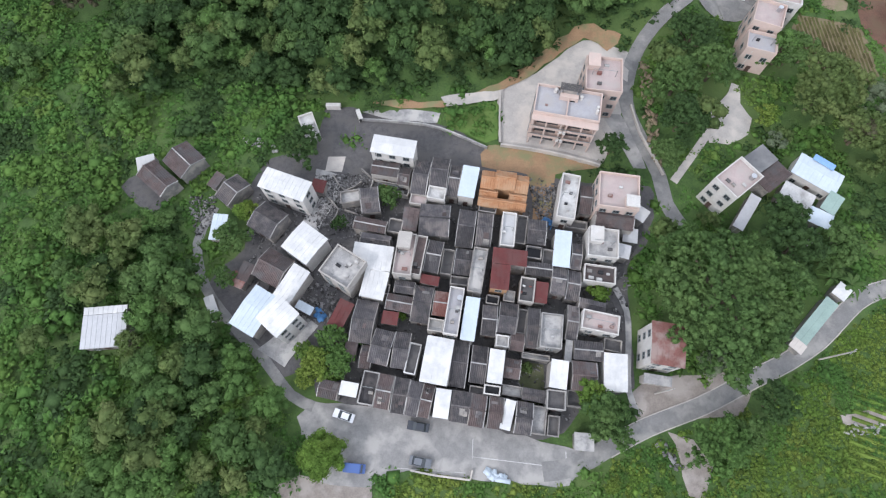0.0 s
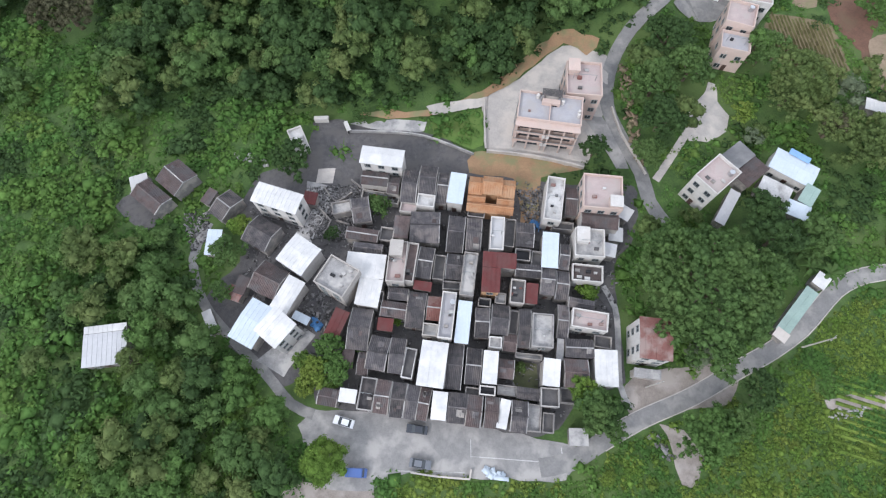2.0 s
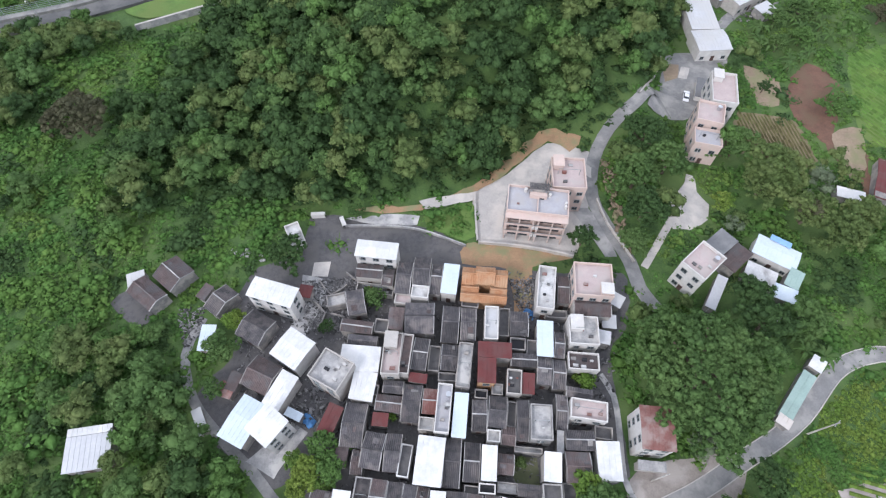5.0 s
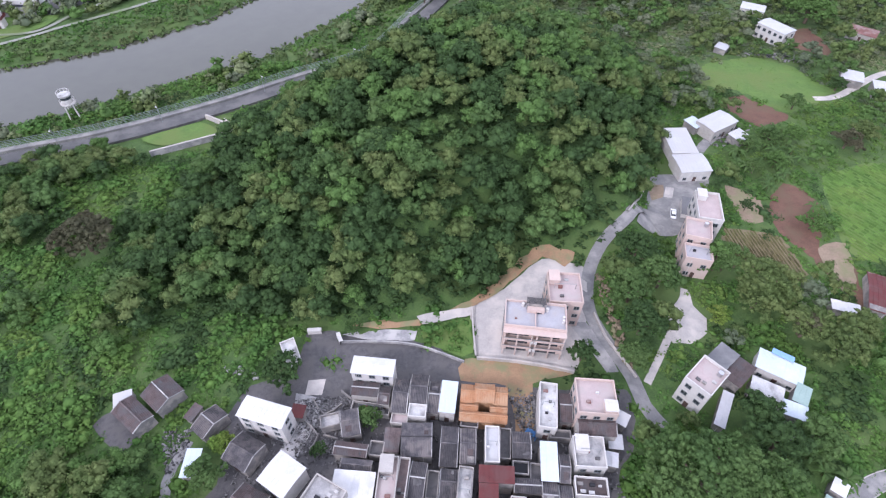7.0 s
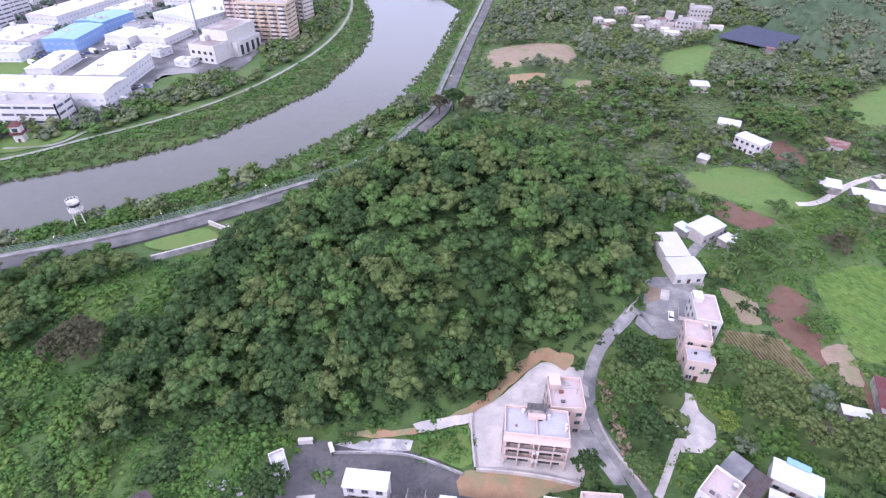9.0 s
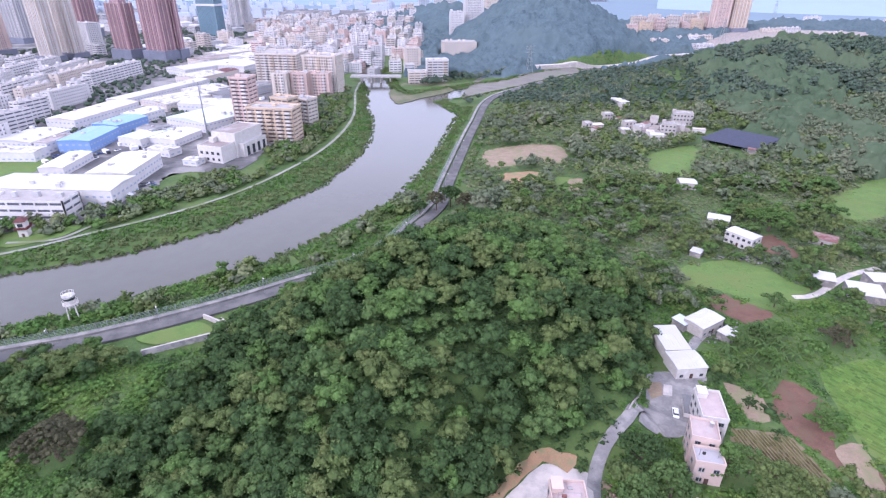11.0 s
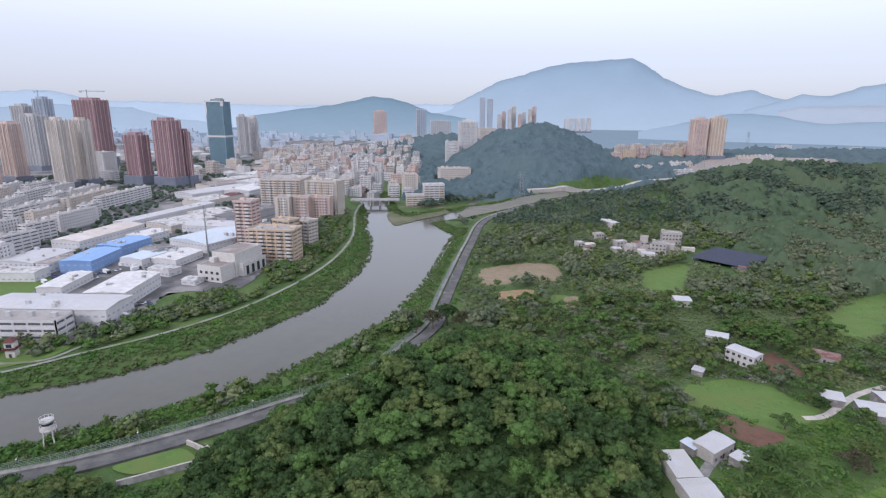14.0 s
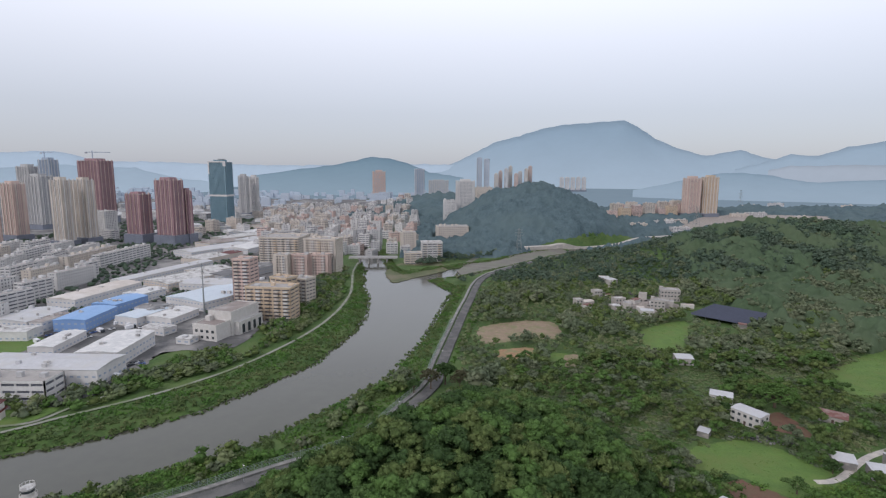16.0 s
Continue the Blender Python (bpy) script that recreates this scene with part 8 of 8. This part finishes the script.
tree(105.5, 80.9, 5.5, 8, M["leafolive"], "olive green tree beside the dirt track", 162)
tree(89.4, 91.4, 5.0, 8, M["leafolive"], "olive green tree with an open crown", 163)
tree(82.5, 52.2, 5.6, 7, M["leaf"], "green tree beside the banyan", 134)
tree(-11.4, 27.5, 1.5, 3, M["leaflight"], "small bright bush growing out of a ruin", 136)
tree(-19.6, 56.4, 1.6, 3, M["leafmid"], "small green bush in a walled yard", 137)
tree(-19.2, 21.5, 1.7, 3, M["leaf"], "small green bush beside a house", 138)
tree(-28.3, 47.4, 2.1, 3, M["leafdark"], "dark green bush in the rubble yard", 148)
tree(38.4, 62.5, 2.9, 4, M["leaf"], "green bush below the lane", 149)
tree(23.9, 64.1, 1.9, 3, M["leafdark"], "green bush below the pink house", 139)
tree(170.9, 262.0, 12.3, 10, M["leafmid"], "broad bright green tree behind the farm", 140)
tree(139.9, 252.1, 4.6, 6, M["leafdark"], "dark round tree beside the white farmhouse", 141)
tree(157.2, 201.1, 3.4, 5, M["leafdark"], "dark green tree beside the farm lane", 142)
tree(133.8, 187.1, 4.6, 5, M["leaf"], "green tree at the edge of the meadow", 143)
tree(94.6, 128.6, 2.6, 4, M["leafdark"], "green bush between the fields", 144)
tree(106.5, 160.0, 4.0, 5, M["leaf"], "green tree in the banana grove", 164)
tree(115.5, 164.0, 4.4, 5, M["leaf"], "green tree in the banana grove", 165)
tree(124.5, 165.5, 4.2, 6, M["leafmid"], "green tree in the banana grove", 166)
tree(112.5, 151.0, 3.8, 5, M["leafmid"], "green tree in the banana grove", 167)
tree(104.0, 147.5, 3.2, 5, M["leaf"], "green tree in the banana grove", 168)
tree(142.5, 162.5, 6.0, 5, M["leafbrown"], "brown-green bushes beside the meadow", 169)
tree(151.5, 167.5, 5.6, 5, M["leafolive"], "olive bushes beside the meadow", 170)
tree(111.9, 120.6, 4.2, 5, M["leafmid"], "clump of banana plants beside the red field", 145)
tree(86.7, 93.7, 9.3, 8, M["leafolive"], "olive green tree with an open crown", 146)
tree(76.4, 103.3, 6.3, 8, M["leafmid"], "round green tree beside the pink houses", 147)
tree(-106.5, 106.5, 9.1, 9, M["leafbrown"], "dark brownish tree in the scrub", 135)

tree(-5.5, 283.0, 6.8, 11, M["leafbrown"], "dark brown-green tree overhanging the river road", 150)
tree(2.5, 290.5, 7.2, 12, M["leafdark"], "dark green tree overhanging the river road", 151)
tree(10.5, 284.0, 6.4, 10, M["leafbrown"], "brown-green tree beside the river road", 152)
tree(-14.5, 277.0, 4.8, 9, M["leafdark"], "dark green tree beside the river road", 153)



def banana(seed):
    """A banana plant: a thick soft stem and long arching leaves."""
    rnd = random.Random(seed)
    ob = thing("banana_plant", 0, 0, 0, 0, "banana plant with long arching green leaves", "plant", "banana plants")
    bm = bmesh.new()
    bmesh.ops.create_cone(bm, segments=7, radius1=0.22, radius2=0.12, depth=2.2, cap_ends=True, matrix=Matrix.Translation((0, 0, 1.1)))
    part("stem", bm, M["reed"], ob)
    for k in range(8):
        a = k * 2.4 + rnd.uniform(-0.3, 0.3)
        long, rise = rnd.uniform(2.2, 3.2), rnd.uniform(0.5, 1.4)
        bm = bmesh.new()
        prev = None
        for i in range(6):
            t = i / 5
            r, z = long * t, 2.0 + rise * math.sin(t * 2.6) * 1.2 - 0.9 * t * t
            w = 0.38 * math.sin(math.pi * (0.08 + 0.9 * t)) + 0.02
            row = [bm.verts.new((r * math.cos(a) - s * w * math.sin(a), r * math.sin(a) + s * w * math.cos(a), z - abs(s) * 0.12)) for s in (-1, 0, 1)]
            if prev:
                bm.faces.new((prev[0], row[0], row[1], prev[1]))
                bm.faces.new((prev[1], row[1], row[2], prev[2]))
            prev = row
        part("leaf", bm, M["leaf" if k % 3 else "leafmid"], ob)
    return ob


BANANAS = [banana(k) for k in range(3)]
GROVE = [(98.3, 159.4), (114.8, 172.0), (133.2, 171.4), (125.6, 156.3), (110.8, 139.9), (103.1, 137.2), (99.1, 144.7)]
rnd = random.Random(9)
grove = [(x, y) for x, y in [(rnd.uniform(98, 133), rnd.uniform(138, 172)) for k in range(90)] if inside(GROVE, np.array(x), np.array(y))][:38] + [(rnd.uniform(74, 87), rnd.uniform(43, 53)) for k in range(14)] + [(rnd.uniform(150, 172), rnd.uniform(206, 224)) for k in range(8)] + [(114.8, 122.6), (117.2, 126.0), (115.8, 128.4)]
for k, (x, y) in enumerate(grove):
    q = rnd.uniform(0.75, 1.25) if k > 2 else 1.0
    KEEP_CLEAR.append((x, y, 0.9))
    m = pose(x, y, height(x, y), 0, 0, rnd.uniform(0, 360)) @ Matrix.Diagonal((q, q, q, 1))
    if k < 3:
        BANANAS[k].matrix_world = m
    else:
        copy_thing(BANANAS[k % 3], m)

LEFT_WOOD = [(-108.0, 23.8), (-88.6, 30.9), (-79.4, 38.5), (-64.8, 48.4), (-58.8, 35.0), (-48.9, 20.5), (-33.3, 6.6), (-28.2, -4.8), (-33.2, -8.3), (-31.5, -21.9), (-65.2, -25.0), (-78.4, 11.7), (-92.0, 15.2)]
HILL_WOOD = [(-80, 158), (-86.4, 115.5), (-95.7, 97.2), (-88, 80), (-71.3, 84.6), (-41.5, 82.5), (-7.2, 86.5), (10.7, 94.2), (24.4, 106.7), (44.3, 116.0), (57.6, 127.7), (66.9, 144.8), (75.7, 164.9), (80, 200), (66, 242), (30, 264), (10, 270), (0, 252), (-13, 222), (-42, 196), (-66, 177), (-80, 166)]
CROPS = [(29.8, -2.7), (37.7, 4.5), (51.6, 10.1), (70.8, 18.6), (82.0, 31.5), (94.0, 39.5), (118.0, 47.6), (102.8, -14.1), (-8.7, -24.4), (-10.1, -5.2), (-4.7, -3.4), (6.5, -3.8)]
MEADOW = [(95.6, 151.7), (103.0, 167.0), (133.6, 181.8), (175.0, 189.7), (146.0, 138.0), (129.7, 138.4), (119.2, 140.2), (105.1, 140.7)]
# woods on the hill: broad crowns, with smaller trees in the gaps
x, y = spots(rng, -140, 100, 72, 285, 6.7)
on = inside(HILL_WOOD, x, y) & free(x, y, 1.6)
hill = planted(x[on], y[on], 3.9, 6.7, 0.72)
hill[:, 3] *= 1 + 0.35 * np.clip(lumps(hill[:, 0], hill[:, 1], 16, 23.0), -0.5, 0.6)
hill[:, 2] += rng.uniform(-0.6, 1.8, len(hill))
mixed("hill_wood", WOOD, hill, ("leaf", "leafmid", "leafdark", "leafolive", "leafdark", "leafolive", "leafdark"), ("dense green broadleaf trees covering the hill", "green broadleaf trees on the hill", "dark green broadleaf trees on the hill", "olive green broadleaf trees on the hill", "green broadleaf trees on the hill", "olive brown-green trees on the hill", "dark green broadleaf trees on the hill"), "wood")
# woods left of the village, and clumps of trees in the scrub
TREE_CLUMPS = [
    [(-92.1, 43.6), (-66.7, 44.7), (-61.5, 27.2), (-74.9, 24.0), (-87.7, 28.7)],
    [(-66.6, 32.3), (-50.1, 27.7), (-37.6, 13.3), (-30.8, 2.2), (-30.8, -8.9), (-66.0, -10.4), (-70.2, 21.5)],
    [(-99.0, 117.5), (-78.2, 118.4), (-72.1, 89.6), (-80.1, 76.7), (-90.5, 96.1)],
    [(-151.1, 135.2), (-133.8, 138.5), (-122, 112), (-136, 103)],
    [(-95.7, 97.2), (-82, 100), (-71, 84), (-81.3, 76), (-86.2, 70.2)],
    [(-180, 156), (-112.3, 156), (-104, 148), (-112, 140), (-126.5, 128), (-180, 129.6)],
    [(-125.3, 92.5), (-113.1, 85.1), (-110.6, 78.0), (-116.4, 74.5)]]
x, y = spots(rng, -185, -20, -40, 180, 5.9)
lot = np.zeros(x.shape, bool)
for p in TREE_CLUMPS:
    lot |= inside(p, x, y)
on = (lot | (inside(LEFT_WOOD, x, y) & (lumps(x, y, 12, 3.0) > 0.05))) & free(x, y, 1.2) & ~inside(HILL_WOOD, x, y)
valley = planted(x[on], y[on], 3.0, 5.6, 0.75)
mixed("valley_wood", WOOD, valley, ("leaf", "leafmid", "leafolive", "leaf", "leafdark"), ("green broadleaf trees beside the village", "bright green broadleaf trees beside the village", "olive broadleaf trees beside the village", "green broadleaf trees beside the village", "dark green broadleaf trees beside the village"), "wood")
# trees right of the village, among fields
x, y = spots(rng, 45, 262, -40, 335, 7.3)
on = (lumps(x, y, 26, 9.0) + 0.5 * lumps(x, y, 11, 19.0) + 0.16 * sm(120, 260, y) > -0.06) & free(x, y, 1.8) & ~inside(HILL_WOOD, x, y) & ~inside(CROPS, x, y) & ~(inside(MEADOW, x, y) & (lumps(x, y, 9, 29.0) < 0.28))
mixed("farm_trees", WOOD_LIGHT, planted(x[on], y[on], 2.6, 6.0, 0.85), ("leaf", "leafmid", "far", "leafolive", "leafolive"), ("green trees among the fields", "bright green trees among fields", "green trees among fields", "olive brown-green trees among fields", "olive green trees with open crowns among fields"), "trees")
# scrub: bushes and creepers of many sizes, thin undergrowth on the hill
x, y = spots(rng, -185, 170, -50, 215, 3.05)
on = free(x + rng.uniform(-0.7, 0.7, x.size), y + rng.uniform(-0.7, 0.7, x.size), 0.7) & ~inside(HILL_WOOD, x, y) & ~inside(CROPS, x, y)
bushes = planted(x[on], y[on], 2.5, 4.1, -0.10)
big = lumps(bushes[:, 0], bushes[:, 1], 10, 33.0) + 0.5 * lumps(bushes[:, 0], bushes[:, 1], 4.5, 34.0)
open_side = np.where(bushes[:, 0] < 20, 1.0, 0.4) * sm(0.5, 4, np.where(free(bushes[:, 0], bushes[:, 1], 3.5), 5.0, 0.0))
bushes[:, 3] *= 1 + 0.55 * np.clip(big, -0.45, 0.8)
bushes[:, 2] += np.clip(big + 0.15, 0, 0.8) * 2.6 * open_side
meadow = inside(MEADOW, bushes[:, 0], bushes[:, 1])
bushes[meadow, 3] *= 0.75
pale = lumps(bushes[:, 0], bushes[:, 1], 15, 41.0) + rng.uniform(-0.22, 0.22, len(bushes)) + np.where(meadow, 0.4, 0.0)
for sel, m, label in ((pale < -0.30, "leafdark", "dark green scrub"), ((pale >= -0.30) & (pale < 0.14), "shrub", "bright green scrub and creepers"), (pale >= 0.14, "scrublight", "yellow-green creepers and tall grass")):
    scatter("scrub", BUSH, bushes[sel], M[m], label, "scrub")
x, y = spots(rng, -140, 100, 72, 285, 4.0)
on = inside(HILL_WOOD, x, y) & free(x, y, 0.6)
scatter("undergrowth", BUSH, planted(x[on], y[on], 2.6, 4.4, 0.15), M["leafdark"], "dark green undergrowth below the hill's trees", "undergrowth")
x, y = spots(rng, -15, 150, -45, 60, 1.5)
b = inside(CROPS, x, y) & free(x, y, 0.4)
crops = planted(x[b], y[b], 1.1, 2.0, 0.0)
crops[:, 3] *= 1 + 0.5 * np.clip(lumps(crops[:, 0], crops[:, 1], 7, 72.0), -0.4, 0.8)
hue = lumps(crops[:, 0], crops[:, 1], 12, 71.0) + rng.uniform(-0.3, 0.3, len(crops))
for sel, m, label in ((hue < -0.12, "shrub", "green weeds below the road"), ((hue >= -0.12) & (hue < 0.14), "cropleaf", "yellow-green crops below the road"), (hue >= 0.14, "leaflight", "bright yellow-green crops and weeds below the road")):
    scatter("crop_plants", BUSH, crops[sel], M[m], label, "crops")
# rough growth among the farms
x, y = spots(rng, 20, 265, 90, 335, 4.3)
on = free(x + rng.uniform(-1.5, 1.5, x.size), y + rng.uniform(-1.5, 1.5, x.size), 0.9) & ~inside(HILL_WOOD, x, y) & ((y > 205) | (x > 165)) & (river_gap(x, y) > 20)
rough = planted(x[on], y[on], 2.2, 4.6, -0.05)
kind = lumps(rough[:, 0], rough[:, 1], 24, 61.0) + rng.uniform(-0.4, 0.4, len(rough))
for sel, m, label in ((kind < -0.25, "leafolive", "olive brown-green scrub among the farms"), ((kind >= -0.25) & (kind < 0.1), "far", "green scrub among the farms"), (kind >= 0.1, "farlight", "pale green tall grass and banana plants among the farms")):
    scatter("farm_scrub", BUSH, rough[sel], M[m], label, "scrub")
# weeds and low crops that break up the open green fields
x, y = spots(rng, 20, 420, 60, 560, 3.0)
on = np.zeros(x.shape, bool)
for f in GREEN_FIELDS:
    on |= inside(f, x, y)
on &= lumps(x, y, 11, 12.0) > -0.22
weeds = planted(x[on], y[on], 0.9, 2.3, -0.25)
scatter("field_weeds", BUSH, weeds, M["scrublight"], "low yellow-green growth over the fields", "weeds")
# the far bank: a wood behind the bank path, reeds before it
FAR_PATH = [(-262, 196, 0), (*(-208.9, 226.7), 0), (*(-182.9, 248.9), 0), (*(-146.7, 283.3), 0), (*(-117.0, 331.8), 0), (*(-93.2, 412.7), 0), (*(-89.1, 511.7), 0), (*(-104.8, 627.9), 0), (*(-109.9, 706.6), 0)]
FAR_SIDE = [p[:2] for p in FAR_PATH] + [(-100, 1400), (-900, 1400), (-900, 196)]
x, y = spots(rng, -330, 330, 90, 900, 3.3)
g = river_gap(x, y)
on = (g > -1.5) & (g < np.where(y > 560, 11, 34)) & (x < 60 + np.maximum(0, y - 640)) & ((g < 1) | free(x, y, 0.5)) & ~inside(FAR_SIDE, x, y) & ~inside(HILL_WOOD, x, y)
reeds = planted(x[on], y[on], 1.3, 3.0, 0.15)
reeds[:, 2] = np.maximum(reeds[:, 2], -2.7)
tone = lumps(reeds[:, 0], reeds[:, 1], 14, 51.0) + rng.uniform(-0.3, 0.3, len(reeds)) + 0.012 * (g[on] - 16)
for sel, m, label in ((tone < 0.05, "reed", "olive green reeds on the river banks"), (tone >= 0.05, "shrub", "bright green bushes on the river banks")):
    scatter("bank_reeds", REED, reeds[sel], M[m], label, "reeds")
x, y = spots(rng, -420, -40, 170, 640, 6.0)
g = along(FAR_PATH, x, y)
on = inside(FAR_SIDE, x, y) & (g > 5) & (g < 36) & free(x, y, 2.0) & (lumps(x, y, 30, 2.0) > -0.4)
xs, ys = [x[on]], [y[on]]
# bushes between the river road and the water
x, y = spots(rng, -330, 20, 100, 500, 6.5)
g = river_gap(x, y)
on = (g > 6) & (g < 26) & free(x, y, 2.2) & ~inside(FAR_SIDE, x, y) & (along(NEAR_LINE, x, y) < 22) & (lumps(x, y, 20, 17.0) > -0.1) & ~inside(HILL_WOOD, x, y)
xs.append(x[on])
ys.append(y[on])
# the plain beyond the hill: woods in clumps, low light growth between them
RIDGE_WOOD = [(215, 440), (231, 395), (289, 345), (420, 330), (660, 420), (720, 760), (446, 800), (278, 663), (262, 480)]
x, y = spots(rng, -30, 660, 250, 760, 7.4)
on = free(x, y, 3.0) & (river_gap(x, y) > 24) & ~inside(HILL_WOOD, x, y) & ((x > 2) | (y > 300)) & ((x > 262) | (y > 325) | ((x < 45) & (y > 240)))
px, py = x[on], y[on]
ridge_side = inside(RIDGE_WOOD, px, py)
grove = lumps(px, py, 34, 5.0) + 0.5 * lumps(px, py, 13, 15.0) + np.where(ridge_side, 0.55, 0.0)
stock = planted(px, py, 3.4, 6.2, 0.72)
stock[:, 3] *= 0.55 + 0.95 * np.clip(grove + 0.3, 0, 0.95)
stock[:, 2] += 2.2 * np.clip(grove + 0.1, 0, 0.8)
tint = grove + rng.uniform(-0.28, 0.28, len(px))
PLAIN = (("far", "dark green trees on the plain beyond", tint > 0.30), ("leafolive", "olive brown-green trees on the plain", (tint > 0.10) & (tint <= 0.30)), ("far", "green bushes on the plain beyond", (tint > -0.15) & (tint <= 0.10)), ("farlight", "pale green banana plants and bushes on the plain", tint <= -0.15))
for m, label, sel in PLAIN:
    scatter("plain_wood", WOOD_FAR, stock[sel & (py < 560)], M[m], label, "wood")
    # trees farther out take the leaf tone with haze in it
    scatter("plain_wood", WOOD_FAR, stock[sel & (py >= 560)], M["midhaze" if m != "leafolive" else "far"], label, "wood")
x, y = np.concatenate(xs), np.concatenate(ys)
mixed("bank_wood", WOOD_FAR, planted(x, y, 3.0, 6.2, 0.45), ("far", "farlight", "leafmid", "leafolive"), ("green trees on the river bank", "bright green trees on the river bank", "fresh green trees on the river bank", "olive trees on the river bank"), "wood")
# low bushes between them
x, y = spots(rng, 0, 420, 250, 560, 9.0)
on = free(x, y, 1.5) & (river_gap(x, y) > 24) & ~inside(HILL_WOOD, x, y) & ((x > 262) | (y > 325))
scatter("plain_scrub", BUSH, planted(x[on], y[on], 2.0, 5.0, 0.0), M["farlight"], "pale green scrub between the trees of the plain", "scrub")
x, y = spots(rng, -720, -20, 440, 1400, 12.0)
on = free(x, y, 0.0) & (lumps(x, y, 45, 8.0) > -0.2) & (x < -110 - 0.1 * (y - 440))
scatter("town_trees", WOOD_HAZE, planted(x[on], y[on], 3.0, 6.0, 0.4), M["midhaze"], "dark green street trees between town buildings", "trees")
# distant woods: the hill across the river, the flats before it, the plain to the horizon


def canopy(name, x0, x1, y0, y1, step, tall, seed, label, keep_out, material="canopy", plan=None):
    """A closed canopy seen from far off: a rough sheet of tree tops that dips to the ground where nothing grows."""
    xs, ys = np.arange(x0, x1 + 0.1, step), np.arange(y0, y1 + 0.1, step)
    gx, gy = np.meshgrid(xs, ys)
    r = np.random.RandomState(seed)
    gx, gy = gx + r.uniform(-0.35, 0.35, gx.shape) * step, gy + r.uniform(-0.35, 0.35, gy.shape) * step
    fx, fy = gx.ravel(), gy.ravel()
    grow = free(fx, fy, keep_out) & (river_gap(fx, fy) > 14)
    rim = np.ones(gx.shape, bool)
    rim[1:-1, 1:-1] = False
    grow &= ~rim.ravel()
    if plan:
        grow &= inside(plan, fx, fy)
    top = tall * (0.8 + 0.9 * lumps(fx, fy, tall * 1.3, seed) + 1.3 * lumps(fx, fy, tall * 5, seed + 2)) + r.uniform(-0.42, 0.42, fx.size) * tall
    z = land(fx, fy) + np.where(grow, np.maximum(top, 0.1), -0.5)
    nx, ny = len(xs), len(ys)
    idx = np.arange(nx * ny).reshape(ny, nx)
    quads = np.stack([idx[:-1, :-1], idx[:-1, 1:], idx[1:, 1:], idx[1:, :-1]], -1).reshape(-1, 4)
    quads = quads[grow[quads].any(1)]
    me = mesh_from(name, np.stack([fx, fy, z], 1), quads)
    me.materials.append(M[material])
    return tagged(new(name, me), label, "wood", kind="stuff")


canopy("ridge_wood", 200, 740, 320, 820, 3.6, 8.0, 6, "dark green closed wood on the low ridge", 2.0, "ridgecanopy", RIDGE_WOOD)
canopy("distant_wood", -60, 420, 735, 1300, 4.2, 8.0, 3, "distant haze-tinted blue-green wood on the hill across the river", 1.5)
canopy("distant_wood", 420, 1500, 760, 1750, 9.0, 9.0, 4, "distant haze-tinted blue-green woods over the far plain", 4.0)
canopy("distant_wood", -240, 280, 1301, 1730, 9.0, 10.0, 5, "distant haze-tinted blue-green wood on the far rise", 3.0)


def crop_rows(plan, turn, gap, material, label):
    """Raised rows across a field."""
    r = np.random.RandomState(3)
    px, py = [p[0] for p in plan], [p[1] for p in plan]
    cx, cy, size = sum(px) / len(px), sum(py) / len(py), max(max(px) - min(px), max(py) - min(py))
    bm = bmesh.new()
    c, s = math.cos(turn), math.sin(turn)
    for u in np.arange(-size, size, gap):
        for v in np.arange(-size, size, 1.4):
            x, y = cx + u * c - v * s, cy + u * s + v * c
            if inside(plan, np.array(x), np.array(y)):
                h = r.uniform(0.25, 0.6)
                q = [bm.verts.new((x + a * c * 0.3 * gap - b * s * 0.75, y + a * s * 0.3 * gap + b * c * 0.75, 0.05 + k * h)) for a, b, k in ((-1, -1, 0), (1, -1, 0), (1, 1, 0), (-1, 1, 0), (0, -1, 1), (0, 1, 1))]
                for f in ((0, 1, 4), (2, 3, 5), (1, 2, 5, 4), (3, 0, 4, 5)):
                    bm.faces.new([q[i] for i in f])
    tagged(link("crop_row", bm, material), label, "crops", kind="stuff")


crop_rows([(85.6, 120.4), (101.5, 117.1), (103.6, 101.9), (95.2, 97.8), (81.3, 105.6)], radians(8), 1.0, M["dryleaf"], "rows of dry yellow-brown crop")
crop_rows([(123.8, 133.0), (127.5, 146.0), (136.0, 150.0), (152.5, 154.0), (190, 135), (175, 95), (121.9, 108.5)], radians(35), 1.4, M["scrublight"], "low bright green crop in faint rows")
crop_rows([(83.9, 21.0), (94.2, 20.8), (90.8, 3.1), (80.2, 5.3)], radians(75), 1.6, M["leaflight"], "rows of low green crop")
